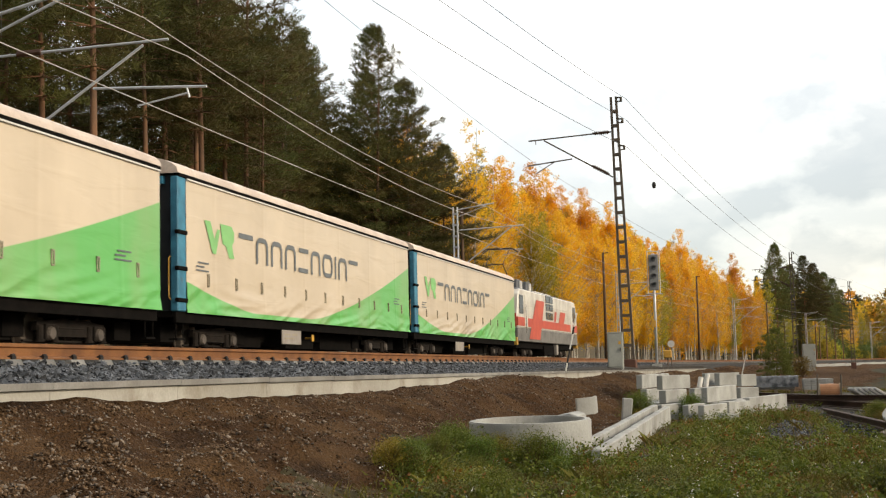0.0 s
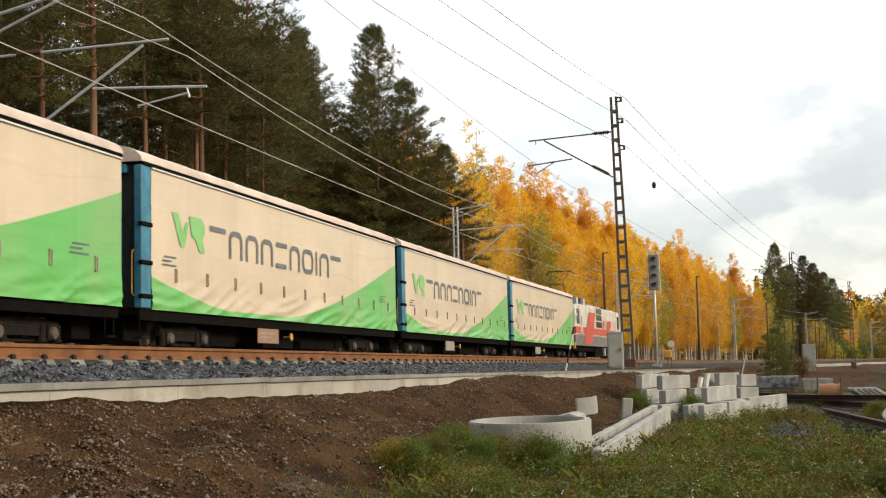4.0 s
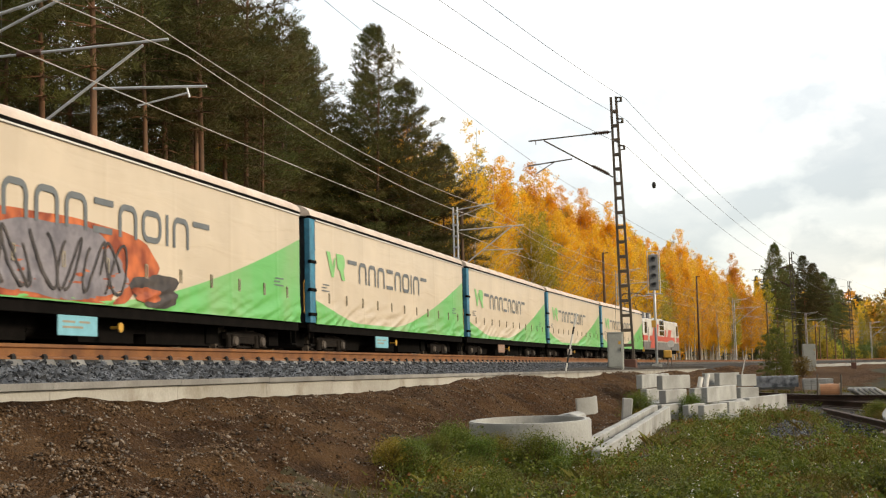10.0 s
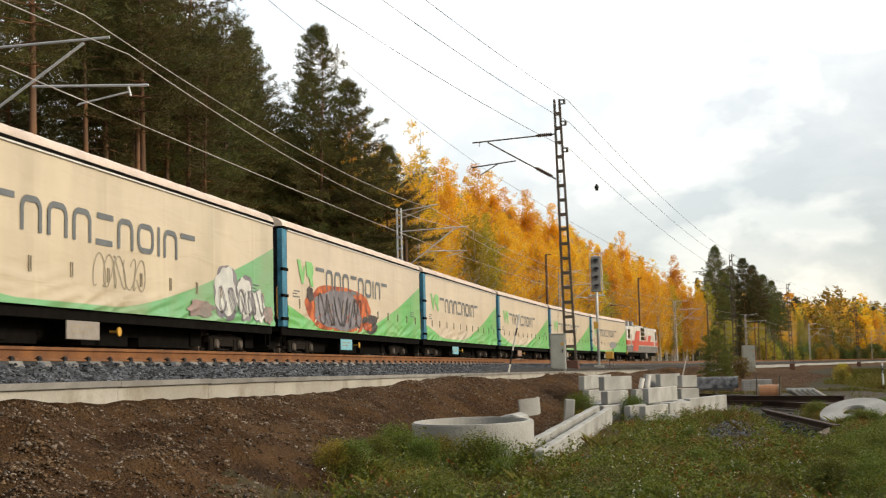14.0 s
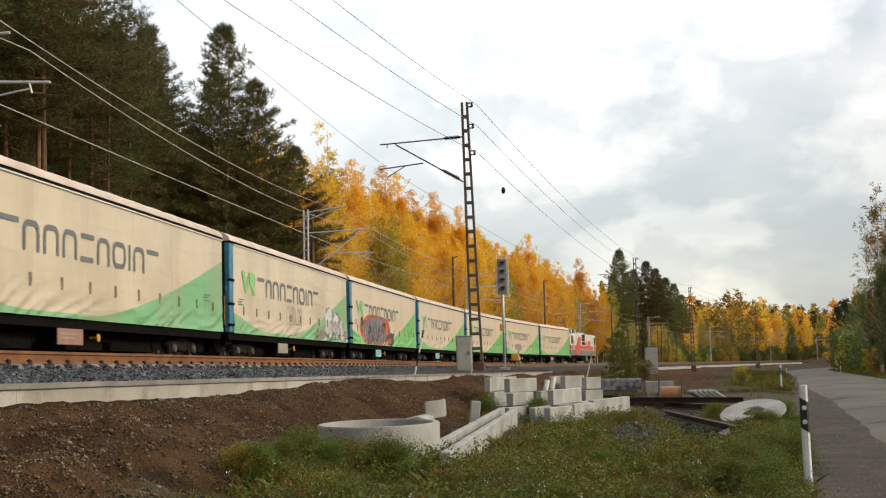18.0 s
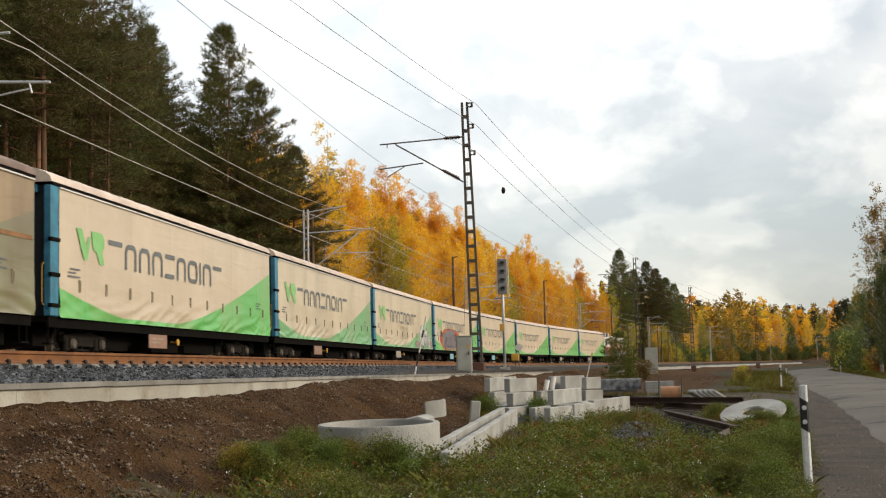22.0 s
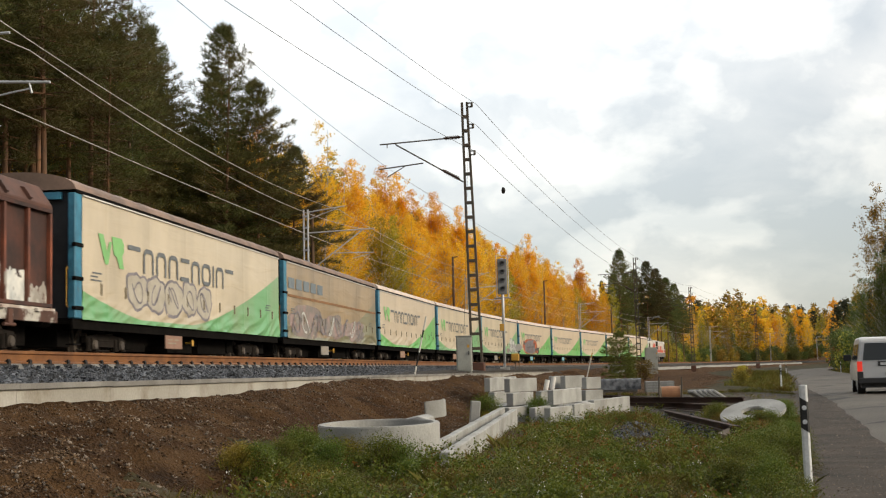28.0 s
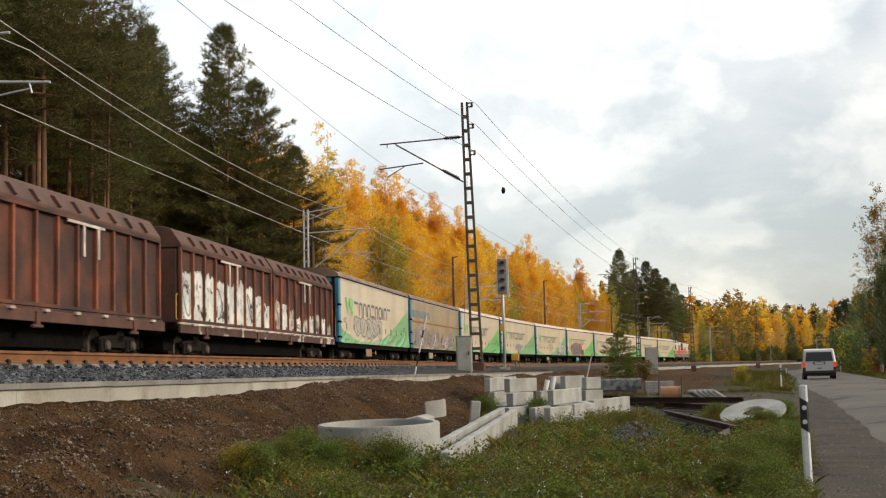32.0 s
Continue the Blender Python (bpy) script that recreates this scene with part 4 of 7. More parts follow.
LONG = "curtain-sided freight wagon, beige tarpaulin with a rising green sweep"
WAGONS = []
for k in range(1, 11):
    panel = {1: PANELGREY, 2: PANELGREY, 3: PANELRED, 4: PANELCYAN, 5: PANELCYAN, 6: PANELGREY, 7: PANELRED, 8: PANELRED, 9: PANELGREY, 10: PANELRED}[k]
    if k == 9:
        w = curtain_wagon("curtain-sided freight wagon with dirty brown tarpaulin and faded graffiti", TARP_BROWN, k, panel, False)
        for i in range(5):
            part("print_bar", plain_bar(-9.0 + i * 1.25, -8.0 + i * 1.25, 3.0, 3.42), PRINTB, w, "faded blue printed patch", fix=False)
        part("stripe", plain_bar(-9.1, 9.5, 2.66, 2.76), STRIPE, w, "faded orange stripe", fix=False)
        spray(w, [(-9.0, -3.2, 1.1, 2.45, 60, 0.16, SPRAY_MAUVE), (-3.6, 1.8, 1.1, 2.2, 60, 0.16, SPRAY_MAUVE), (1.2, 6.3, 1.1, 2.05, 60, 0.18, SPRAY_MAUVE)], k)
        for i in range(9):
            part("graffiti", curl(-8.5 + i * 1.6, -7.2 + i * 1.6, 1.3, 2.1, 70 + i, 0.04, 0.03, k), SPRAY_WHITE if i % 3 == 1 else SPRAY_GREY, w, "faded spray-painted loop", fix=False)
    elif k == 10:
        w = curtain_wagon("curtain-sided freight wagon, faded beige tarpaulin with outlined graffiti", TARP_DULL, k, panel)
        for i in range(5):
            y = -6.2 + i * 1.45
            part("graffiti", blot(y - 0.07, y + 1.5, 1.36, 2.42, 30, 40 + i, 0.14, 0.005, k), SPRAY_GREY, w, "dark spray outline", smooth=True, fix=False)
            part("graffiti", blot(y + 0.03, y + 1.40, 1.44, 2.34, 30, 40 + i, 0.14, 0.011, k), SPRAY_PALE, w, "spray-painted bubble", smooth=True, fix=False)
            part("graffiti", curl(y + 0.3, y + 1.05, 1.6, 2.15, 140 + i, 0.03, 0.018, k), SPRAY_GREY, w, "grey spray loop", fix=False)
    else:
        extra = {5: ", grey and orange graffiti", 6: ", white bubble graffiti"}.get(k, "")
        w = curtain_wagon(("curtain-sided freight wagon, beige tarpaulin, green sweep" + extra if extra else LONG), TARP_DULL if k in (6, 7) else TARP, k, panel)
        if k == 5:
            spray(w, [(-7.4, 0.7, 1.02, 2.62, 60, 0.10, SPRAY_ORANGE), (-6.4, -0.5, 1.04, 2.46, 60, 0.08, SPRAY_GREY), (-0.4, 1.8, 1.04, 1.75, 30, 0.2, SPRAY_BLACK), (-7.2, -6.5, 1.9, 2.4, 24, 0.2, SPRAY_BLACK), (-0.3, 0.9, 1.15, 1.5, 24, 0.2, SPRAY_ORANGE)], k)
            for i in range(6):
                part("graffiti", curl(-6.0 + i * 0.9, -5.1 + i * 0.9, 1.25, 2.25, 90 + i, 0.03, 0.034, k), SPRAY_BLACK, w, "dark spray loop", fix=False)
        if k == 6:
            spray(w, [(4.75, 6.55, 1.1, 2.55, 40, 0.12, SPRAY_GREY), (4.82, 6.48, 1.16, 2.48, 40, 0.12, SPRAY_WHITE), (6.45, 7.75, 1.1, 2.35, 40, 0.14, SPRAY_GREY), (6.52, 7.68, 1.16, 2.27, 40, 0.14, SPRAY_WHITE),
                      (7.6, 8.75, 1.1, 2.05, 40, 0.14, SPRAY_GREY), (7.67, 8.68, 1.14, 1.98, 40, 0.14, SPRAY_WHITE), (8.5, 9.4, 1.1, 1.6, 40, 0.2, SPRAY_MAUVE), (2.9, 4.7, 1.12, 1.5, 40, 0.22, SPRAY_MAUVE)], k)
            for i in range(5):
                part("graffiti", curl(5.1 + i * 0.72, 5.65 + i * 0.72, 1.3, 1.95, 60 + i, 0.026, 0.045, k), SPRAY_GREY, w, "grey spray loop", fix=False)
            for i in range(5):
                part("graffiti", curl(-2.1 + i * 0.5, -1.5 + i * 0.5, 1.55, 2.25, 66 + i, 0.016, 0.012, k), STRAP, w, "faded grey spray scribble", fix=False)
    WAGONS.append(w)

# rusty twin-box wagons
RUST = surface("rusty_red_wagon_steel", (0.14, 0.046, 0.026), 0.7, other=(0.05, 0.022, 0.016), scale=0.8, amount=1.0, fine=10, bump=0.2, stain=(0.018, 0.012, 0.010), stain_scale=0.7, stain_at=(0.50, 0.72))
RUST_DARK = surface("dark_rust", (0.075, 0.036, 0.027), 0.8, other=(0.12, 0.052, 0.034), scale=1.5, amount=0.7, fine=14, bump=0.2)
# Rust of the ribs, brightened in colour for the sun they catch.
RIBRED = surface("sunlit_rust_rib", (0.30, 0.085, 0.04), 0.7, other=(0.12, 0.045, 0.03), scale=0.9, amount=0.9, fine=20, bump=0.1)
SPRAY_SILL = surface("spattered_sill", (0.10, 0.045, 0.03), 0.8, other=(0.05, 0.025, 0.018), scale=1.5, amount=0.8, fine=14, bump=0.1, stain=(0.5, 0.48, 0.43), stain_scale=0.9, stain_at=(0.56, 0.62))
CHALK = surface("white_panel_paint", (0.66, 0.63, 0.58), 0.7, other=(0.42, 0.33, 0.28), scale=2, amount=0.9)


def box_wagon(label, tagged_white):
    w = thing("twin_box_wagon", label, "freight wagon", "rusty box wagons of the train")
    # The wide low box is added to keep the space below dark.
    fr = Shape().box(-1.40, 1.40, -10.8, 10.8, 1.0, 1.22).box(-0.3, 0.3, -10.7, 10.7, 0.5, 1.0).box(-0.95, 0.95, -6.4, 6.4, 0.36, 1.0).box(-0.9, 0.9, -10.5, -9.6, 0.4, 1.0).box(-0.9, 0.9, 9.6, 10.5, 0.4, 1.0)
    part("underframe", fr, BLACK, w, "black underframe, deepened by painted shade below the boxes", bevel=0.01)
    for sx in (1, -1):
        part("side_sill", Shape().box(sx * 1.54, sx * 1.45, -10.8, 10.8, 0.90, 1.16), SPRAY_SILL if tagged_white else RUST_DARK, w, bevel=0.01)
        part("foot_rail", Shape().box(sx * 1.50, sx * 1.42, -10.75, 10.75, 1.165, 1.225), CHALK if tagged_white else RUST, w)
    for y0, y1 in ((-10.55, -0.2), (0.2, 10.55)):
        b = part("box_body", Shape().box(-1.40, 1.40, y0, y1, 1.2, 3.45), RUST, w, "rusty red ribbed box", bevel=0.02)
        # Shade in the gap between wagons is painted on as darker end panels.
        for e, g in ((y0, -1), (y1, 1)):
            part("end_panel", Shape().box(-1.34, 1.34, e + g * 0.004, e + g * 0.05, 1.24, 3.40), RUST_DARK, b, "end panel in dark rust, shade of the wagon gap painted in", bevel=0.01)
            for x in (-0.75, 0, 0.75):
                part("end_rib", Shape().box(x - 0.05, x + 0.05, e + g * 0.05, e + g * 0.12, 1.24, 3.40), RUST_DARK, b)
        hood = Shape().prism([(-1.5, 3.45), (1.5, 3.45), (1.5, 3.55), (1.18, 4.02), (0.9, 4.10), (-0.9, 4.10), (-1.18, 4.02), (-1.5, 3.55)], "y", y0 - 0.05, y1 + 0.05)
        hd = part("hood", hood, RUST_DARK, w, "dark rust-brown roof hood", bevel=0.02)
        n = 9
        for i in range(n + 1):
            y = y0 + (y1 - y0) * i / n
            part("rib", Shape().box(1.40, 1.50, y - 0.05, y + 0.05, 1.2, 3.45), RIBRED, b, bevel=0.01)
            if 0 < i < n:
                g = Shape().prism([(1.49, 3.56), (1.56, 3.60), (1.40, 3.84), (1.28, 3.86)], "y", y - 0.05, y + 0.05)
                part("gusset", g, RUST_DARK, hd)
        for z in (1.24, 3.38):
            part("rail_bar", Shape().box(1.40, 1.52, y0, y1, z, z + 0.08), RUST, b)
        yc = (y0 + y1) / 2
        mark = Shape().box(1.505, 1.53, yc - 1.3, yc + 1.0, 3.30, 3.37)
        for dy in (-0.3, 0.6):
            mark.box(1.505, 1.53, yc + dy - 0.06, yc + dy + 0.06, 2.55, 3.30)
        part("door_frame", mark, CHALK, b, "white-painted door edge")
        for i in range(6):
            y = y0 + (i + 0.5) * (y1 - y0) / 6
            part("catch", Shape().box(1.53, 1.62, y - 0.12, y + 0.12, 1.13, 1.19), CHALK, b, "pale door catch")
        for y in (y0 + 2.2, y1 - 2.2):
            part("lever", Shape().box(1.5, 1.58, y - 0.10, y + 0.10, 0.78, 1.12).rod((1.54, y - 0.26, 0.80), (1.54, y + 0.26, 0.80), 0.04, k=8), RUST_DARK, b)
    if tagged_white:
        for i in range(18):
            half_, j = divmod(i, 9)
            step = 10.35 / 9
            y = (-10.55, 0.2)[half_] + j * step
            top = (2.74 + 0.10 * math.sin(j * 1.3) - 0.16 * max(0, j - 5), 2.2 - 0.05 * j + 0.22 * math.sin(j * 1.1 + 1.0))[half_]
            s = Shape()
            edge_ = [(1.408, y + 0.055 + (step - 0.11) * q / 12, top + 0.22 * noise.noise(Vector((i * 1.7, q * 0.55, 2)))) for q in range(13)]
            for a, b in zip(edge_, edge_[1:]):
                s.face([(1.408, a[1], 1.29), (1.408, b[1], 1.29), b, a])
            part("graffiti", s, SPRAY_WORN if half_ == 0 or j in (1, 3, 5, 7) else SPRAY_WORN2, w, "patch of worn pale spray paint", fix=False)
            if 0 < j < (7 if half_ == 0 else 9) and (half_ == 0 or i % 3):
                part("graffiti", Shape().box(1.501, 1.505, y - 0.05, y + 0.05, 1.29, top - 0.1 - 0.2 * (i % 2)), SPRAY_WORN2 if i % 3 == 1 else SPRAY_WORN, w, "worn spray paint over a rib")
            if i % 3 == 0:
                part("graffiti", curl(y + 0.16, y + step - 0.16, 1.45, top - 0.25, i, 0.03, 0.008, 0, 1.41), SPRAY_BLACK if i % 4 else SPRAY_GREY, w, "dark spray loop", fix=False)
    for y in (-8.2, 8.2):
        bogie(w, y)
    buffers(w, ((-10.8, -1), (10.8, 1)))
    part("handrail", Shape().pipe([(1.45, -10.85, 1.3), (1.45, -10.95, 1.35), (1.45, -10.95, 2.0), (1.45, -10.85, 2.05)], 0.02, 5), YELLOW, w, "yellow handrail")
    return w


WAGONS.append(box_wagon("rusty red twin-box wagon with white graffiti and ribs", True))
WAGONS.append(box_wagon("rusty red twin-box wagon with ribs and dark roof hood", False))

# locomotive
LOCOWHITE = surface("off_white_loco_paint", (0.70, 0.67, 0.60), 0.4, other=(0.48, 0.44, 0.39), scale=1.2, amount=0.7, fine=20, bump=0.03)
LOCORED = surface("loco_red", (0.58, 0.10, 0.055), 0.45, other=(0.45, 0.06, 0.04), scale=1.5, amount=0.6, bump=0.03)
LOCOGREY = surface("loco_grey", (0.20, 0.19, 0.175), 0.6, other=(0.13, 0.12, 0.11), scale=1.5, amount=0.7)
ROOFGREY = surface("roof_equipment_grey", (0.10, 0.105, 0.115), 0.55, scale=3)
GLASS = surface("dark_glass", (0.015, 0.018, 0.02), 0.08, scale=2, amount=0.2, bump=0)


def locomotive():
    w = thing("electric_locomotive", "white and red electric locomotive, grey skirt, pantograph raised", "locomotive")
    # body with raked cab ends
    side = [(-9.4, 1.75), (9.4, 1.75), (9.4, 2.45), (9.0, 3.55), (8.6, 3.82), (-8.6, 3.82), (-9.0, 3.55), (-9.4, 2.45)]
    part("body", Shape().prism(side, "x", -1.52, 1.52), LOCOWHITE, w, bevel=0.06)
    part("roof_sheet", Shape().prism([(-8.75, 3.70), (8.75, 3.70), (8.5, 3.88), (-8.5, 3.88)], "x", -1.40, 1.40), ROOFGREY, w, "grey roof sheet", bevel=0.05)
    part("skirt", Shape().box(-1.53, 1.53, -9.42, 9.42, 1.05, 1.752), LOCOGREY, w, "grey lower body", bevel=0.03)
    part("band", Shape().box(-1.535, 1.535, -9.43, 9.43, 1.86, 2.32), LOCORED, w, "red waist band", bevel=0.01)
    for i, z in enumerate((2.42, 2.56, 2.70, 2.84, 2.98, 3.12)):
        part("groove", Shape().box(1.52, 1.545, -7.2, 7.2, z, z + 0.035), LOCOWHITE, w)
    for pts in (((-6.6, 1.2), (-3.5, 1.2), (-2.0, 3.4), (-4.4, 3.4)), ((1.0, 2.35), (1.6, 2.35), (1.9, 2.95), (1.3, 2.95)), ((2.4, 2.2), (4.2, 2.2), (5.0, 3.0), (3.2, 3.0))):
        s = Shape()
        s.face([(1.551, a, b) for a, b in pts])
        part("emblem", s, LOCORED, w, "plain red painted shape", fix=False)
    for y0, y1, z0, z1 in [(a, a + 1.0, b, b + 0.4) for a in (-1.5, -0.35) for b in (2.42, 2.92, 3.38)]:
        part("louvre", Shape().box(1.52, 1.56, y0, y1, z0, z1), GLASS, w, "dark louvred window", bevel=0.01)
    for y in (-8.35, 8.35):
        part("cab_side_window", Shape().box(1.50, 1.545, y - 0.62, y + 0.38, 2.5, 3.5), GLASS, w, bevel=0.02)
        part("cab_door", Shape().box(1.50, 1.56, (y + 0.75 if y < 0 else y - 1.45), (y + 1.45 if y < 0 else y - 0.75), 1.8, 3.55), LOCOWHITE, w, bevel=0.03)
        hx = y + 0.7 if y < 0 else y - 0.7
        part("handrail", Shape().rod((1.62, hx, 1.5), (1.62, hx, 3.0), 0.02, k=6), LOCOGREY, w)
    for sy in (-1, 1):
        m = Shape()
        m.face([(-1.2, sy * 9.36, 2.62), (1.2, sy * 9.36, 2.62), (1.15, sy * 9.08, 3.42), (-1.15, sy * 9.08, 3.42)])
        m.v = [(x, y + sy * 0.02, z) for x, y, z in m.v]
        part("windscreen", m, GLASS, w, "dark cab windscreen", fix=False)
        part("nose", Shape().box(-1.45, 1.45, sy * 9.4, sy * 9.47, 1.8, 2.5), LOCORED, w, "red cab front", bevel=0.01)
        part("buffer_beam", Shape().box(-1.5, 1.5, sy * 9.3, sy * 9.6, 0.85, 1.25), YELLOW, w, "yellow and black buffer beam", bevel=0.02)
        for sx in (-1, 1):
            part("marker_lamp", Shape().rod((sx * 1.1, sy * 9.45, 2.0), (sx * 1.1, sy * 9.52, 2.0), 0.11, k=12), GLASS, w)
    for y in (-6.4, -3.9):
        e = part("roof_box", Shape().prism([(y - 0.85, 3.8), (y + 0.85, 3.8), (y + 0.65, 4.42), (y - 0.65, 4.42)], "x", -1.05, 1.05), ROOFGREY, w, "dark grey roof equipment box", bevel=0.03)
        for k in (-0.05, 0.18, 0.41):
            part("vent", Shape().box(1.055, 1.075, y + k, y + k + 0.16, 3.95, 4.36), WHITE, e)
    part("roof_hatch", Shape().box(-1.0, 1.0, -1.8, 3.2, 3.8, 4.05), LOCOWHITE, w, bevel=0.04)
    part("roof_hatch", Shape().box(-0.9, 0.9, 4.2, 6.5, 3.8, 4.0), ROOFGREY, w, bevel=0.03)
    ins = Shape()
    for y in (-8.3, -7.6, -2.6, 3.6, 7.2):
        for x in (-0.5, 0.5):
            ins.rod((x, y, 3.8), (x, y, 4.25), 0.07, 0.04, 8)
    part("insulator", ins, INSUL, w, "brown roof insulators")
    pg = part("pantograph", Shape().box(-0.6, 0.6, -7.3, -6.1, 4.2, 4.28), OLDSTEEL, w, "raised pantograph")
    for x in (-0.5, 0.5):
        part("arm", Shape().pipe([(x, -6.2, 4.28), (x * 0.9, -7.8, 5.2), (x * 1.1, -6.4, 6.12)], 0.03, 6), OLDSTEEL, pg)
    for dy in (-0.2, 0.2):
        part("contact_strip", Shape().pipe([(-0.98, -6.4 + dy, 5.95), (-0.7, -6.4 + dy, 6.16), (0.7, -6.4 + dy, 6.16), (0.98, -6.4 + dy, 5.95)], 0.03, 6), OLDSTEEL, pg)
    part("brace", Shape().rod((-0.5, -7.8, 5.2), (0.5, -7.8, 5.2), 0.03, k=6), OLDSTEEL, pg)
    part("bus_bar", Shape().pipe([(-0.5, -7.4, 4.3), (-0.5, -2.6, 4.3), (-0.5, 3.6, 4.28), (-0.5, 7.2, 4.28)], 0.02, 6), OLDSTEEL, w)
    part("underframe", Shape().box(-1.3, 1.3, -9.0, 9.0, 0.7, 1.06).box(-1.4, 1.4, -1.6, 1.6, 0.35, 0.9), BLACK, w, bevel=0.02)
    part("sand_pipe", Shape().box(1.3, 1.48, 1.9, 2.5, 0.4, 1.0), PANELGREY, w)
    for y in (-5.6, 5.6):
        bogie(w, y)
    buffers(w, ((-9.5, -1), (9.5, 1)))
    return w


LOCO = locomotive()
TRAIN_S = (2.9565e-06, -2.2527e-04, 5.6374e-03, 3.5075e-03, 4.47809, 65.952)  # station of the loco's tail as a polynomial of time


def train_rows(offset, half):
    rows = []
    for i in range(65):
        t = i * 0.5
        s = float(np.polyval(TRAIN_S, t) + np.interp(t, [0, 3, 8, 12, 17], [0.25, 0.38, 0.40, 0.35, 0.0])) + offset
        x0, y0, _ = track(s - half)
        x1, y1, _ = track(s + half)
        rows.append((t, Matrix.Translation(((x0 + x1) / 2, (y0 + y1) / 2, RAIL)) @ Matrix.Rotation(-math.atan2(x1 - x0, y1 - y0), 4, "Z")))
    return rows
# ---- trees ----
BARK_PINE = surface("pine_bark", (0.25, 0.125, 0.065), 0.9, other=(0.11, 0.075, 0.055), scale=0.6, amount=0.8, fine=18, bump=0.6, per_object=0.2, gloss=0.2)
BARK_BIRCH = surface("birch_bark", (0.54, 0.51, 0.46), 0.8, other=(0.30, 0.28, 0.24), scale=2, amount=0.7, fine=14, bump=0.3, per_object=0.15, stain=(0.05, 0.045, 0.04), stain_scale=3.5, stain_at=(0.6, 0.66))
NEEDLES = leafy("pine_needles", (0.045, 0.062, 0.020), (0.165, 0.165, 0.050), 0.6, 0.38, 0.38, patch=(0.13, 0.105, 0.034), patch_scale=0.3)
SPRUCE = leafy("dark_needles", (0.02, 0.032, 0.014), (0.06, 0.07, 0.026), 0.6, 0.15, 0.2)
GOLD = leafy("golden_leaves", (0.78, 0.44, 0.032), (0.90, 0.62, 0.07), 0.55, 0.55, 0.14, 0.05)
AMBER = leafy("amber_leaves", (0.76, 0.37, 0.024), (0.88, 0.52, 0.045), 0.55, 0.5, 0.15, 0.05)
LIME = leafy("yellow_green_leaves", (0.24, 0.22, 0.03), (0.55, 0.40, 0.05), 0.55, 0.4, 0.2, 0.14)
GREEN = leafy("green_leaves", (0.06, 0.09, 0.024), (0.18, 0.20, 0.05), 0.55, 0.3, 0.2, 0.14)
RUSSET = leafy("russet_leaves", (0.22, 0.055, 0.02), (0.34, 0.12, 0.03), 0.55, 0.35, 0.2, 0.1)


def blades(centres, radii, per, length, width, rng, droop=0.0, quad=False):
    """Narrow leaves bursting from each centre, as arrays of points and faces."""
    c = np.repeat(np.asarray(centres), per, axis=0)
    r = np.repeat(np.asarray(radii), per)[:, None]
    n = len(c)
    d = rng.normal(size=(n, 3))
    d[:, 2] = d[:, 2] * 0.7 + 0.15 - droop
    d /= np.linalg.norm(d, axis=1)[:, None] + 1e-9
    base = c + rng.normal(0, 0.45, (n, 3)) * r
    L = length * rng.uniform(0.6, 1.3, (n, 1))
    side = np.cross(d, rng.normal(size=(n, 3)))
    side /= np.linalg.norm(side, axis=1)[:, None] + 1e-9
    W = width * rng.uniform(0.7, 1.3, (n, 1))
    if quad:
        pts = np.stack([base - side * W * 0.5, base + d * L * 0.5 - side * W, base + d * L, base + d * L * 0.5 + side * W], 1)
        return pts.reshape(-1, 3), np.arange(n * 4).reshape(-1, 4)
    pts = np.stack([base - side * W, base + side * W, base + d * L], 1)
    return pts.reshape(-1, 3), np.arange(n * 3).reshape(-1, 3)


def leaf_mesh(name, pts, faces, material):
    me = bpy.data.meshes.new(name)
    me.from_pydata(pts.tolist(), [], faces.tolist())
    me.materials.append(material)
    return me


def trunk_shape(h, r, rng, limbs, bend=0.25, top=0.12):
    s = Shape()
    n = 9
    ph = rng.uniform(0, 6.28)
    pts = [Vector((bend * math.sin(ph + 2.2 * i / n) * i / n, bend * math.cos(ph * 1.7 + 1.8 * i / n) * i / n, h * i / n - 0.3 * (i == 0))) for i in range(n + 1)]
    for i in range(n):
        k0, k1 = 1 - (1 - top) * i / n, 1 - (1 - top) * (i + 1) / n
        s.rod(pts[i], pts[i + 1], r * k0 * (1.25 if i == 0 else 1), r * k1, 7, caps=False)
    for a, b, q in limbs:
        s.rod(a, b, q, q * 0.4, 4, caps=False)
    return s


def tufts_along(centres, dirs, per, length, width, rng, fan=0.75):
    """Needle tufts: narrow blades fanning out along each twig's direction."""
    c, d0 = np.repeat(np.asarray(centres), per, axis=0), np.repeat(np.asarray(dirs), per, axis=0)
    n = len(c)
    d = d0 + rng.normal(0, fan, (n, 3))
    d[:, 2] += 0.18
    d /= np.linalg.norm(d, axis=1)[:, None] + 1e-9
    base = c + rng.normal(0, 0.09, (n, 3))
    side = np.cross(d, rng.normal(size=(n, 3)))
    side /= np.linalg.norm(side, axis=1)[:, None] + 1e-9
    L, W = length * rng.uniform(0.6, 1.3, (n, 1)), width * rng.uniform(0.7, 1.3, (n, 1))
    return np.stack([base - side * W, base + side * W, base + d * L], 1).reshape(-1, 3), np.arange(n * 3).reshape(-1, 3)


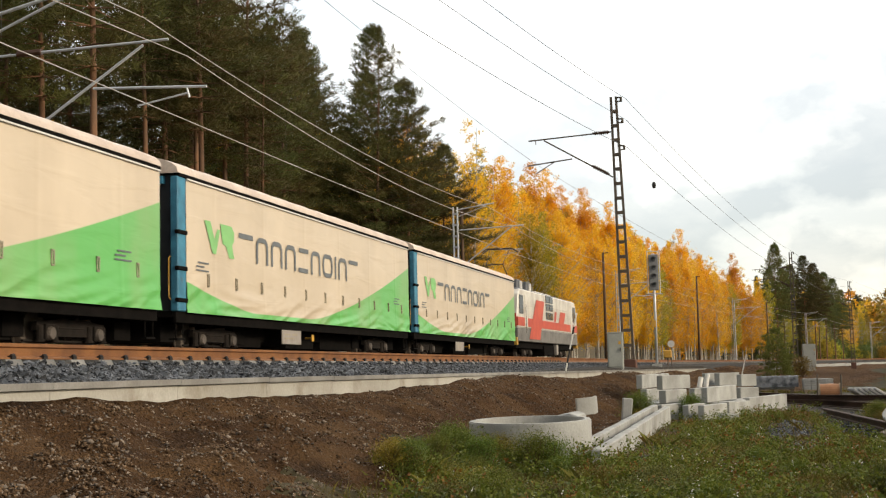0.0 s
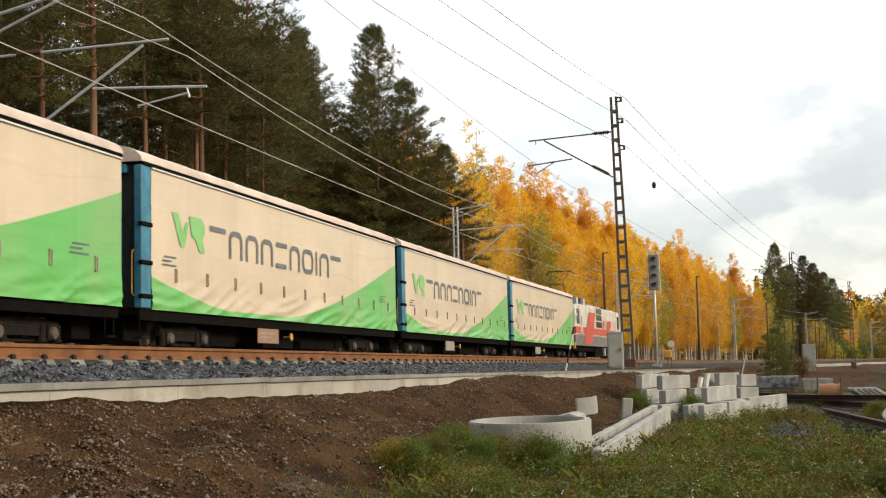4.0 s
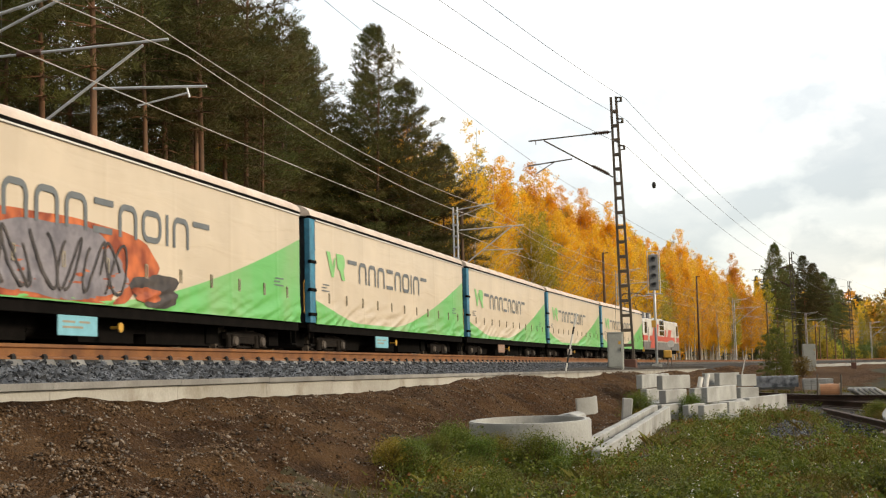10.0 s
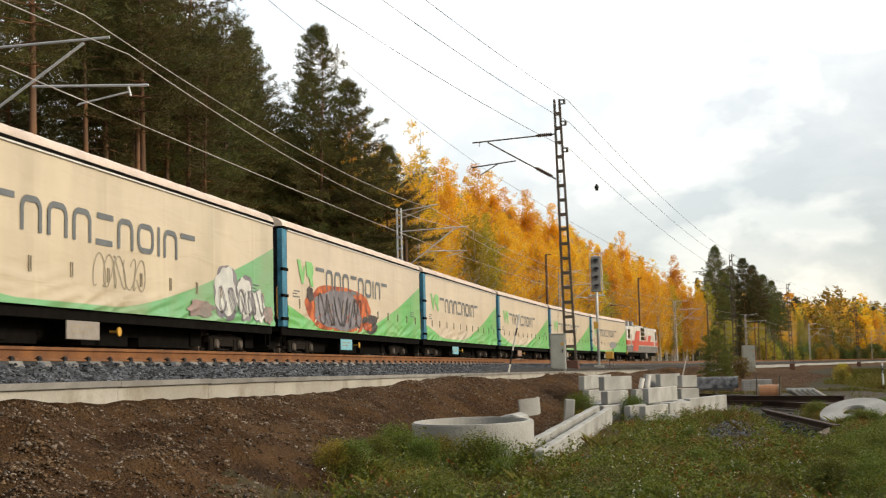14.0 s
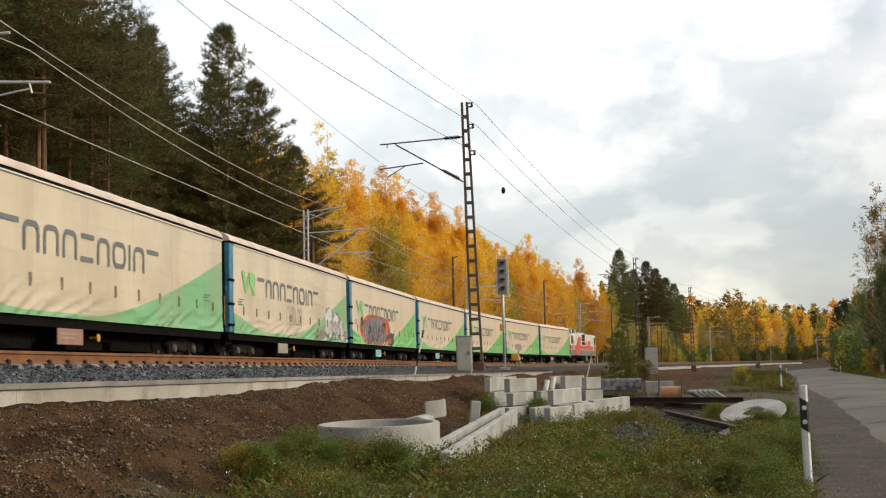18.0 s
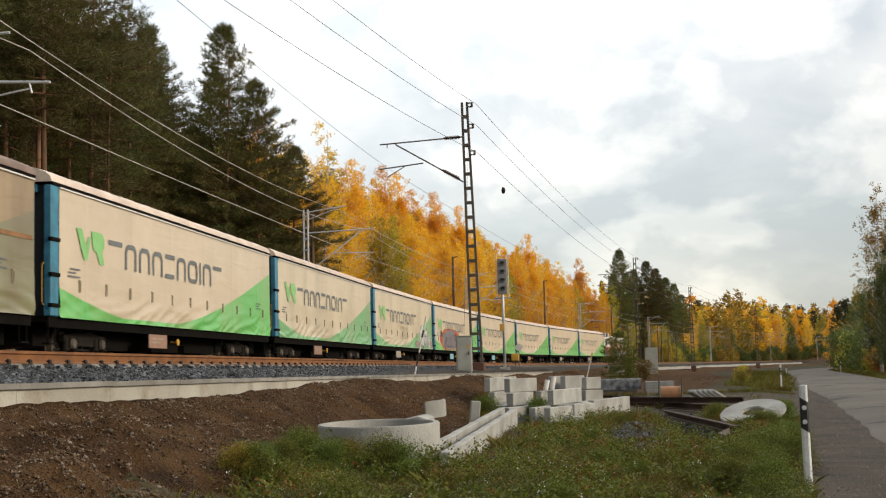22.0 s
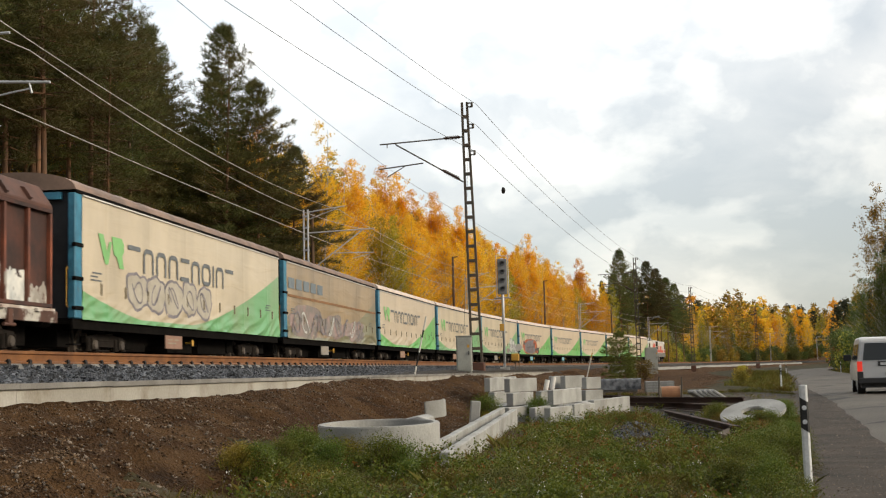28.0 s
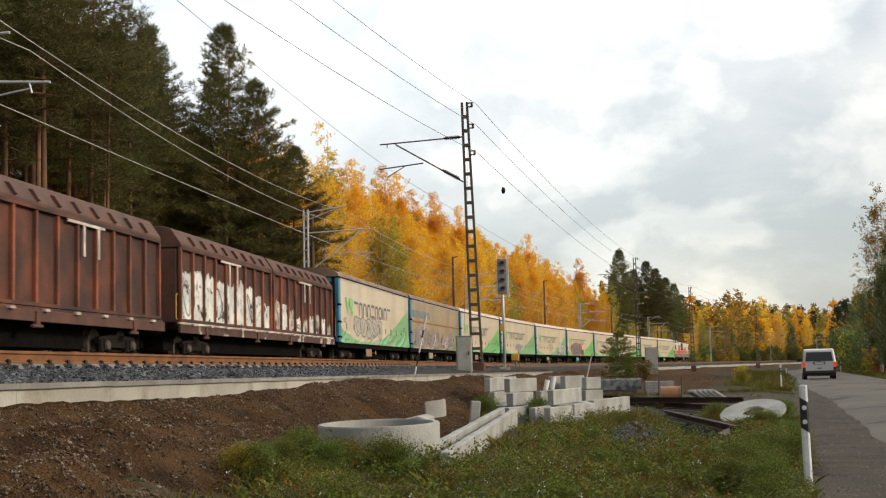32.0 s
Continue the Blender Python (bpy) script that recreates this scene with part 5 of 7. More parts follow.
def pine(seed, h, crown_from, spread, material=NEEDLES, bare=7, cone=False, whorl=0.62, per=11):
    """Pine: whorls of branches that rise to their tips, side twigs ending in needle tufts, dead twigs below."""
    rng = np.random.default_rng(seed)
    cen, way, limbs = [], [], []
    z0 = h * crown_from
    z = z0
    while z < h - 0.35:
        k = (z - z0) / (h - z0)
        if cone:
            width = spread * min(1.0, (1 - k) / 0.58) ** 1.12 + 0.10
        else:
            width = spread * (0.35 + 0.65 * min(1, k / 0.25)) * (1 - k ** 2.2) ** 0.7 + 0.2
        turn = rng.uniform(0, 6.28)
        count = 6 if cone else 5
        for b in range(count):
            if rng.uniform() < (0.06 if cone else 0.16):
                continue
            a = turn + 2 * math.pi * (b + rng.uniform(-0.3, 0.3)) / count
            reach = width * rng.uniform(0.55, 1.15)
            rise = reach * (np.interp(k, [0, 0.35, 0.75, 1.0], [-0.10, 0.10, 0.45, 1.0]) + rng.uniform(-0.1, 0.1))
            rise = min(rise, h - 0.2 - z)
            out = np.array([math.cos(a), math.sin(a), 0.0])
            across = np.array([-out[1], out[0], 0.0])

            def at(q):
                return np.array([0, 0, z]) + out * reach * q + np.array([0, 0, rise * q ** 1.6])
            limbs.append((tuple(at(0)), tuple(at(0.55)), 0.022 + 0.014 * (1 - k)))
            limbs.append((tuple(at(0.55)), tuple(at(1)), 0.013))
            steps = max(2, int(reach * 0.72 / 0.34))
            for j in range(steps + 1):
                q = 0.30 + 0.70 * j / steps
                p = at(q)
                for sg in (-1, 1):
                    twig = (out * 0.75 + across * sg * 0.8 + np.array([0, 0, 0.22 + 0.3 * k])) + rng.normal(0, 0.15, 3)
                    size = (0.30 + 0.55 * (1 - q)) * min(1.0, 0.45 + reach * 0.25) * rng.uniform(0.6, 1.2)
                    cen.append(p + twig * size)
                    way.append(twig)
                    if size > 0.36:
                        cen.append(p + twig * size * 0.5)
                        way.append(twig)
            cen.append(at(1.04))
            way.append(out * 0.8 + np.array([0, 0, 0.6]))
        z += whorl * rng.uniform(0.7, 1.25) * (1.0 if k < 0.8 else 0.8)
    for q in (0.97, 0.985, 1.0):
        for _ in range(4):
            cen.append(np.array([rng.normal(0, 0.08), rng.normal(0, 0.08), h * q]))
            way.append(np.array([rng.normal(0, 0.3), rng.normal(0, 0.3), 1.0]))
    for _ in range(bare * 2):
        z = rng.uniform(0.12, max(crown_from, 0.16)) * h
        a, r = rng.uniform(0, 6.28), rng.uniform(0.5, 1.9)
        limbs.append(((0, 0, z), (math.cos(a) * r, math.sin(a) * r, z + rng.uniform(-0.5, 0.25)), 0.010))
    pts, faces = tufts_along(cen, way, per, 0.34, 0.020, rng)
    tr = trunk_shape(h * 0.97, 0.0080 * h + 0.01, rng, limbs, 0.3)
    return tr.mesh("trunk", BARK_PINE, smooth=True, fix=False), leaf_mesh("crown", pts, faces, material)


def spruce(seed, h, spread, material=SPRUCE):
    rng = np.random.default_rng(seed)
    cen, rad, limbs = [], [], []
    for i in range(int(h * 4.2)):
        k = (i + rng.uniform()) / (h * 4.2)
        z = h * (0.07 + 0.92 * k)
        reach = spread * (1 - k) ** 0.9 * rng.uniform(0.7, 1.12) + 0.12
        for b in range(5):
            a = rng.uniform(0, 6.28)
            limbs.append(((0, 0, z), (math.cos(a) * reach, math.sin(a) * reach, z - reach * 0.2), 0.02)) if b == 0 else None
            for q in (0.35, 0.62, 0.9):
                cen.append((math.cos(a) * reach * q, math.sin(a) * reach * q, z - reach * q * 0.22 + rng.normal(0, 0.06)))
                rad.append(0.22)
    pts, faces = blades(cen, rad, 7, 0.36, 0.05, rng, 0.25)
    return trunk_shape(h, 0.011 * h, rng, limbs, 0.05, 0.05).mesh("trunk", BARK_PINE, smooth=True, fix=False), leaf_mesh("crown", pts, faces, material)


def birch(seed, h, spread, material, leaves=5200, crown_from=0.22, size=0.17, bark=None):
    """Slim birch with rising limbs, fine hanging twigs and a ragged crown of small leaves."""
    rng = np.random.default_rng(seed)
    cen, rad, limbs = [], [], []
    groups = max(leaves // 26, 20)
    z0 = h * crown_from
    while len(cen) < groups:
        k = rng.uniform()
        z = z0 + (h * 0.86 - z0) * k
        a = rng.uniform(0, 6.28)
        width = spread * (0.45 + 0.55 * math.sin(min(1, k * 1.5 + 0.12) * math.pi * 0.62)) * (1 - 0.72 * k ** 2.2)
        reach = width * rng.uniform(0.35, 1.1)
        tip = np.array([math.cos(a) * reach, math.sin(a) * reach, min(z + reach * rng.uniform(0.5, 1.1), h)])
        limbs.append(((0, 0, z - 0.4), tuple(tip), 0.035))
        for j in range(4):
            q = 0.35 + 0.65 * (j + rng.uniform()) / 4
            p = np.array([tip[0] * q, tip[1] * q, z - 0.4 + (tip[2] - z + 0.4) * q]) + rng.normal(0, 0.25, 3)
            p[2] -= rng.uniform(0, 0.5)
            cen.append(p)
            rad.append(rng.uniform(0.3, 0.62))
    for k in range(groups // 9):
        q = (k + rng.uniform()) / (groups // 9)
        cen.append((rng.normal(0, 0.22 + 0.95 * (1 - q)), rng.normal(0, 0.22 + 0.95 * (1 - q)), h * (0.72 + 0.28 * q)))
        rad.append(0.3)
    pts, faces = blades(cen, rad, 26, size, size * 0.42, rng, 0.2, quad=True)
    return trunk_shape(h * 0.97, 0.0062 * h + 0.01, rng, limbs, 0.45, 0.1).mesh("trunk", bark or BARK_BIRCH, smooth=True, fix=False), leaf_mesh("crown", pts, faces, material)


def shrub(seed, h, spread, material, leaves=1800, size=0.10):
    rng = np.random.default_rng(seed)
    limbs, cen, rad = [], [], []
    for i in range(max(leaves // 26, 8)):
        a, k = rng.uniform(0, 6.28), rng.uniform(0.12, 1)
        reach = spread * rng.uniform(0.1, 1.0) * math.sin(min(1, k + 0.25) * 2.4) ** 0.7
        p = (math.cos(a) * reach, math.sin(a) * reach, h * k)
        cen.append(p)
        rad.append(0.12 * h + 0.08)
        if i % 3 == 0:
            limbs.append(((0, 0, 0), p, 0.003 + 0.006 * h))
    pts, faces = blades(cen, rad, 26, size, size * 0.35, rng, 0.0, quad=True)
    s = Shape()
    for a, b, q in limbs:
        s.rod(a, b, q, q * 0.4, 4, caps=False)
    return s.mesh("stems", WOODPOLE, fix=False), leaf_mesh("foliage", pts, faces, material)


def plant(name, meshes, label, category, x, y, turn=0.0, scale=1.0, group="", z=None, lean=0.0, names=("trunk", "crown")):
    if z is None:
        z = float(ground_height([x], [y], False)[0]) - 0.05
    ob = thing(name, label, category, group, at=Matrix.Translation((x, y, z)) @ Matrix.Rotation(turn, 4, "Z") @ Matrix.Rotation(lean, 4, "X") @ Matrix.Scale(scale, 4))
    part(names[0], meshes[0], None, ob)
    part(names[1], meshes[1], None, ob)
    return ob


rt = random.Random(5)
PINES = [pine(i, 22 + (i % 3), 0.43 + 0.04 * (i % 4), 2.9 + 0.25 * (i % 3)) for i in range(4)]
PINES_LOW = [pine(10 + i, 21.5, 0.20 + 0.04 * i, 4.3 + 0.4 * i, cone=True, per=15) for i in range(2)]
PINE_DARK = [pine(16 + i, 22.0, 0.40 + 0.08 * i, 3.1 + 0.3 * i, cone=True, per=16, whorl=0.5) for i in range(2)]
YOUNG = leafy("young_needles", (0.075, 0.10, 0.024), (0.20, 0.215, 0.05), 0.6, 0.4, 0.1)
SAPLING = pine(14, 7.2, 0.05, 2.9, material=YOUNG, cone=True, whorl=0.45, per=15, bare=0)
SPRUCES = [spruce(20 + i, 16 + 2 * i, 2.6) for i in range(2)]
GOLDS = [birch(30 + i, 16.5 + i, 3.3 + 0.4 * (i % 2), (GOLD, AMBER, GOLD)[i % 3], leaves=17000, size=0.145, crown_from=0.19) for i in range(5)]
THIN = [birch(50 + i, 19, 2.4, (GOLD, LIME)[i], leaves=5600, size=0.15) for i in range(2)]
LIMES = [birch(60 + i, 16 + i, 3.1, LIME, leaves=13000, size=0.145) for i in range(2)]
GREENS = [birch(70 + i, 14, 2.9, GREEN, leaves=13000, crown_from=0.1, size=0.14) for i in range(2)]
PL, BL, SPL = "tall pine with a bare reddish trunk in the forest", "autumn birch with golden leaves and a white trunk", "dark green conifer in the forest edge"


def spot(s, o):
    x, y, _ = track(s, o)
    return float(x), float(y)


# pine wood behind the first stretch of the track
for row, (o, step) in enumerate(((-11.0, 4.6), (-14.5, 4.2), (-18.5, 4.4), (-23.5, 4.6), (-29, 5.0), (-36, 6.0))):
    s = 22.0 + row * 1.3
    while s < 82 + row * 6:
        x, y = spot(s + rt.uniform(-1.4, 1.4), o + rt.uniform(-1.3, 1.3))
        size = min(rt.uniform(0.92, 1.12), float(np.interp(-x / y, [0.30, 0.325, 0.345, 0.375, 0.40], [0.5, 0.84, 0.95, 1.03, 1.12])) * y / 80 * 0.95 if -x / y < 0.40 else 2)
        if not (row == 0 and (s < 30 or s > 70)) and rt.random() < (0.86 if row < 2 or s > 56 else 0.45):
            plant("pine_tree", PINES[rt.randrange(4)], PL, "tree", x, y, rt.uniform(0, 6.28), size, "pines of the wood", lean=rt.uniform(-0.02, 0.02))
        s += step * rt.uniform(0.75, 1.3)
# the full pine at the wood's corner and its neighbours
for s, o, k, i in ((-22.3, 76.0, 1.0, 1), (-23.6, 79.0, 0.90, 0), (-20.9, 78.0, 0.86, 0), (-18.9, 80.0, 0.68, 1), (-27.5, 77, 1.02, 0)):
    x, y = s, o
    plant("pine_tree", PINES_LOW[i], "broad pine with green branches low on its trunk", "tree", x, y, rt.uniform(0, 6.28), k, "pines of the wood")
for x, y, k, i in ((-25.4, 68.5, 0.94, 0), (-24.6, 61.0, 1.0, 2), (-27.2, 64.5, 1.08, 1), (-26.4, 73.5, 0.90, 3), (-24.0, 54.0, 1.05, 1), (-27.0, 57.0, 1.1, 0)):
    plant("pine_tree", PINES[i], PL, "tree", x, y, 3 * x, k, "pines of the wood")
# understorey
for i in range(18):
    x, y = spot(rt.uniform(26, 80), rt.uniform(-30, -12))
    plant("spruce_tree", SPRUCES[i % 2], "small dark spruce under the pines", "tree", x, y, rt.uniform(0, 6.28), rt.uniform(0.22, 0.5), "undergrowth spruces")
# golden birches showing between the last pines
for s, o, k in ((80, -17, 0.62), (84, -13.5, 0.58), (88, -20, 0.7), (78, -24, 0.72), (74, -30, 0.8), (90, -15, 0.66), (83, -27, 0.75)):
    x, y = spot(s, o)
    plant("birch_tree", GOLDS[s % 5], BL, "tree", x, y, s, k, "birches of the forest edge")
# birches along the middle stretch
for row, (o, s0, s1, step) in enumerate(((-8.6, 96, 250, 5.2), (-11.5, 90, 252, 3.6), (-15.5, 86, 254, 3.4), (-20.5, 84, 256, 3.9), (-27, 88, 258, 4.6))):
    s = s0
    while s < s1:
        x, y = spot(s + rt.uniform(-1.2, 1.2), o + rt.uniform(-1.2, 1.2))
        kind = rt.random()
        m = THIN[rt.randrange(2)] if kind < 0.12 else GOLDS[rt.randrange(5)] if kind < 0.86 else LIMES[rt.randrange(2)]
        plant("birch_tree", m, BL, "tree", x, y, rt.uniform(0, 6.28), rt.uniform(0.84, 1.03) * (0.84 + 0.08 * row) * float(np.interp(s, [100, 130, 190, 240], [1.0, 1.10, 1.10, 1.0])), "birches of the forest edge", lean=rt.uniform(-0.04, 0.04))
        s += step * rt.uniform(0.7, 1.3)
for s, o, k, i in ((92, -7.2, 0.98, 0), (97, -8.0, 0.92, 1), (104, -9.0, 0.9, 0), (88, -9.4, 0.95, 1)):
    x, y = spot(s, o)
    plant("birch_tree", THIN[i], "tall thin birch with sparse yellow leaves", "tree", x, y, s, k, "birches of the forest edge")
for s, o, k in ((118, -24, 1.05), (146, -24, 1.15), (150, -30, 1.1), (126, -33, 1.1)):
    x, y = spot(s, o)
    plant("pine_tree", PINES[1], SPL, "tree", x, y, 0.5 * s, k * 0.9, "dark conifers among birches")
# dark conifers where the bend goes out of sight, then mixed wood
for x, y, top, m in ((3.7, 252, 22.6, 0), (2.6, 258, 18.5, 0), (9.1, 262, 20.8, 1), (11.0, 266, 19.6, 1), (13.2, 270, 18.0, 1), (7.0, 276, 20.0, 1), (15.6, 285, 17.6, 1), (5.2, 268, 19.0, 1), (12.4, 282, 18.8, 1), (17.6, 292, 15.5, 1), (0.2, 262, 17.5, 2)):
    plant("pine_tree", (PINE_DARK[0], PINE_DARK[1], SPRUCES[1])[m], SPL, "tree", x, y, y, top / (22.0, 22.0, 18.0)[m], "dark conifers at the bend")
for i in range(120):
    row = i % 4
    x, y = spot(338 + (i // 4) * 9.2 + rt.uniform(-4, 4), -9.5 - row * 8 - rt.uniform(0, 6))
    k = 0.78 + 0.12 * row + (i // 4) * 0.009 + rt.uniform(-0.12, 0.14)
    if rt.random() < (0.04, 0.14, 0.3, 0.4)[row]:
        m, full = ((PINES_LOW[1], 21.5), (SPRUCES[1], 18.0), (PINES_LOW[0], 21.5))[rt.randrange(3)]
        plant("pine_tree", m, SPL, "tree", x, y, i, (13 + 1.4 * row + (i // 4) * 0.16 + rt.uniform(-1.5, 1.5)) / full, "dark conifers at the bend")
    else:
        plant("birch_tree", (GOLDS[i % 5], LIMES[i % 2], GOLDS[(i + 2) % 5], GREENS[i % 2], LIMES[(i + 1) % 2])[rt.randrange(5)], BL, "tree", x, y, i, k * 0.95, "birches of the forest edge")
# far mixed forest on the hillside, past counting
def far_wood(name, kinds, count, seed, material, label):
    rng = np.random.default_rng(seed)
    V, F, n = [], [], 0
    forms = []
    for k in range(4):
        cen, rad = [], []
        for _ in range(34):
            q = rng.uniform()
            w = kinds["spread"] * ((1 - q) ** 0.9 if kinds["cone"] else math.sin(min(1, q * 0.85 + 0.2) * 3.0) ** 0.7)
            a = rng.uniform(0, 6.28)
            cen.append((math.cos(a) * w * rng.uniform(0.2, 1), math.sin(a) * w * rng.uniform(0.2, 1), 0.12 * kinds["h"] + 0.88 * kinds["h"] * q))
            rad.append(0.75)
        forms.append(blades(cen, rad, 18, 0.70, 0.22, rng, 0.15, quad=True))
    for i in range(count):
        o = 0
        while -9 < o < 12:
            a = radians(rng.uniform(-4, 27))
            d = 415 + 365 * rng.uniform() ** 1.2
            x, y = d * math.sin(a), d * math.cos(a)
            o = on_track([x], [y])[1][0]
        p, f = forms[i % 4]
        t, k = rng.uniform(0, 6.28), rng.uniform(1.0, 1.6)
        rot = np.array([[math.cos(t), -math.sin(t), 0], [math.sin(t), math.cos(t), 0], [0, 0, 1]])
        V.append((p * k) @ rot.T + np.array([x, y, float(ground_height([x], [y], False)[0])]))
        F.append(f + n)
        n += len(p)
    tagged(new(name, leaf_mesh(name, np.concatenate(V), np.concatenate(F), material)), label, "forest", kind="stuff")


LEAFY_FORM, CONE_FORM = {"h": 15.0, "spread": 3.2, "cone": False}, {"h": 13.5, "spread": 3.6, "cone": True}
far_wood("far_gold_forest", LEAFY_FORM, 130, 1, GOLD, "distant golden birch forest on the hillside")
far_wood("far_amber_forest", LEAFY_FORM, 60, 2, AMBER, "distant amber autumn forest on the hillside")
far_wood("far_green_forest", LEAFY_FORM, 200, 3, LIME, "distant yellow-green forest on the hillside")
# Paler than SPRUCE: distance haze is mixed into the needle colour.
FARDARK = leafy("haze_tinted_needles", (0.045, 0.058, 0.036), (0.095, 0.105, 0.055), 0.7, 0.2, 0.1)
far_wood("far_dark_forest", CONE_FORM, 190, 4, FARDARK, "distant dark conifer forest on the hillside")
# trees and bushes beyond the road
for x, y, k, m, lab in ((21.6, 106, 0.80, 4, 0), (25.0, 112, 0.95, 0, 0), (21.0, 101, 0.66, 1, 0), (22.6, 104, 1.12, 1, 1), (21.6, 99, 0.70, 0, 1), (23.0, 99, 1.05, 1, 1), (26.5, 118, 0.95, 1, 0), (24.8, 121, 0.72, 1, 1), (28.5, 116, 1.1, 3, 0),
                        (24.2, 101, 1.0, 1, 1), (24.2, 124, 0.62, 1, 0), (31, 125, 1.0, 1, 1), (20.2, 96, 0.44, 1, 0), (22.2, 112, 0.55, 1, 1), (19.9, 92, 0.36, 1, 0), (22.0, 95, 0.72, 1, 0)):
    if lab:
        plant("spruce_tree", SPRUCES[m % 2], "dark spruce beside the road", "tree", x, y, x, k * 0.72, "roadside trees")
    else:
        plant("birch_tree", THIN[1] if m == 4 else (LIMES[m % 2], GREENS[m % 2])[m % 2], "half-turned birch beside the road", "tree", x, y, x, k, "roadside trees")
BUSHES = [shrub(100, 2.0, 1.0, GREEN, 2600, 0.12), shrub(101, 1.8, 1.0, LIME, 2200, 0.12), shrub(102, 1.6, 0.9, RUSSET, 1500, 0.11)]
for i in range(60):
    x, y = spot(300 + i * 4.6 + rt.uniform(-2, 2), -7.5 - rt.uniform(0, 4))
    plant("bush", BUSHES[(i * 5) % 3 if i % 3 == 0 else i % 2], "bush in the undergrowth of the forest edge", "bush", x, y, i, rt.uniform(1.4, 2.8), "undergrowth bushes", names=("stem", "foliage"))
for i in range(30):
    y = rt.uniform(60, 190)
    x = float(road_edge(y)) + ROAD_W + 1.8 + rt.uniform(0, 3.5)
    plant("bush", BUSHES[(i * 7) % 3 if i % 4 == 0 else i % 2], "roadside bush with green and yellowing leaves", "bush", x, y, i, rt.uniform(0.6, 1.5), "roadside bushes", names=("stem", "foliage"))
for i, (y, d, k) in enumerate(((132, 1.2, 1.5), (139, 0.8, 1.9), (146, 1.4, 2.2), (153, 0.9, 2.0), (160, 1.5, 2.5), (168, 1.0, 2.3), (176, 1.6, 2.7), (186, 1.2, 2.6), (196, 1.8, 2.9))):
    plant("bush", BUSHES[(0, 0, 1, 0, 2)[i % 5]], "tall roadside bush with green and yellowing leaves", "bush", float(road_edge(y)) + ROAD_W + 1.2 + d, y, i * 2.1, k, "roadside bushes", names=("stem", "foliage"))
for y, d, k, m in ((150, 4.0, 0.5, 0), (165, 3.5, 0.6, 1), (182, 4.0, 0.7, 0), (200, 4.5, 0.8, 1)):
    plant("birch_tree", (LIMES, GREENS)[m][0], "half-turned birch beside the road", "tree", float(road_edge(y)) + ROAD_W + d, y, y, k, "roadside trees")
# ---- catenary masts, signals, wires ----
def lattice_mast(x, y, h, label, arm_to=None, turn=0.0, z=None, width=0.42, tilt=0.0, brackets=True):
    """Old riveted mast: two channels joined by battens, on a concrete footing."""
    z = 1.0 if z is None else z
    m = thing("catenary_mast", label, "catenary mast", "lattice masts", at=Matrix.Translation((x, y, z)) @ Matrix.Rotation(turn, 4, "Z") @ Matrix.Rotation(tilt, 4, "Y"))
    part("footing", Shape().box(-0.32, 0.32, -0.32, 0.32, -0.6, 0.38), RUST_DARK, m, "brown footing", bevel=0.03)

    def half(q):
        return width * 0.5 * (1 - 0.50 * q)
    for sx in (-1, 1):
        c = Shape()
        lo, hi = sx * half(0), sx * half(1)
        c.face([(lo - 0.045, -0.09, 0.35), (lo + 0.045, -0.09, 0.35), (lo + 0.045, 0.09, 0.35), (lo - 0.045, 0.09, 0.35)])
        c.face([(hi - 0.045, -0.09, h), (hi + 0.045, -0.09, h), (hi + 0.045, 0.09, h), (hi - 0.045, 0.09, h)])
        for k in range(4):
            j = (k + 1) % 4
            c.f.append((k, j, 4 + j, 4 + k))
            c.m.append(0)
        part("channel", c, OLDSTEEL, m)
    n = int(h / 0.62)
    for k in range(1, n):
        q = k / n
        zz = 0.35 + (h - 0.35) * q
        part("batten", Shape().box(-half(q), half(q), -0.10, 0.10, zz - 0.06, zz + 0.06), OLDSTEEL, m)
    if brackets:
        for zz in (h - 0.12, h - 1.02, h - 2.15):
            q = zz / h
            part("wire_bracket", Shape().box(half(q), half(q) + 0.22, -0.06, 0.06, zz + 0.06, zz + 0.10).box(half(q), half(q) + 0.22, -0.06, 0.06, zz - 0.10, zz - 0.06).rod((half(q) + 0.2, 0, zz - 0.1), (half(q) + 0.2, 0, zz + 0.1), 0.05, k=8), OLDSTEEL, m, "steel wire bracket")
    return m


def near_cantilever(m, h):
    """Old dark cantilever over the near track, with no contact wire yet."""
    c = part("cantilever", Shape().rod((-0.15, 0, h - 1.45), (-3.65, 0, h - 1.55), 0.03, k=8).rod((-0.2, 0, h - 3.35), (-3.0, 0, h - 1.58), 0.03, k=8)
             .rod((-1.85, 0, h - 2.45), (-3.75, 0, h - 2.60), 0.028, k=8).rod((-2.6, 0, h - 2.52), (-3.4, 0, h - 2.95), 0.02, k=6)
             .rod((-3.35, 0, h - 1.53), (-3.35, 0, h - 1.72), 0.02, k=6), OLDSTEEL, m, "thin steel cantilever arm")
    for a, b in (((-0.25, 0, h - 1.45), (-0.95, 0, h - 1.46)), ((-0.35, 0, h - 3.22), (-1.05, 0, h - 2.8))):
        s = Shape().rod(a, b, 0.05, k=8)
        for k in range(7):
            p = Vector(a).lerp(Vector(b), 0.12 + 0.12 * k)
            d = (Vector(b) - Vector(a)).normalized() * 0.02
            s.rod(p - d, p + d, 0.085, k=10)
        part("insulator", s, INSUL, c, "brown ribbed insulator")


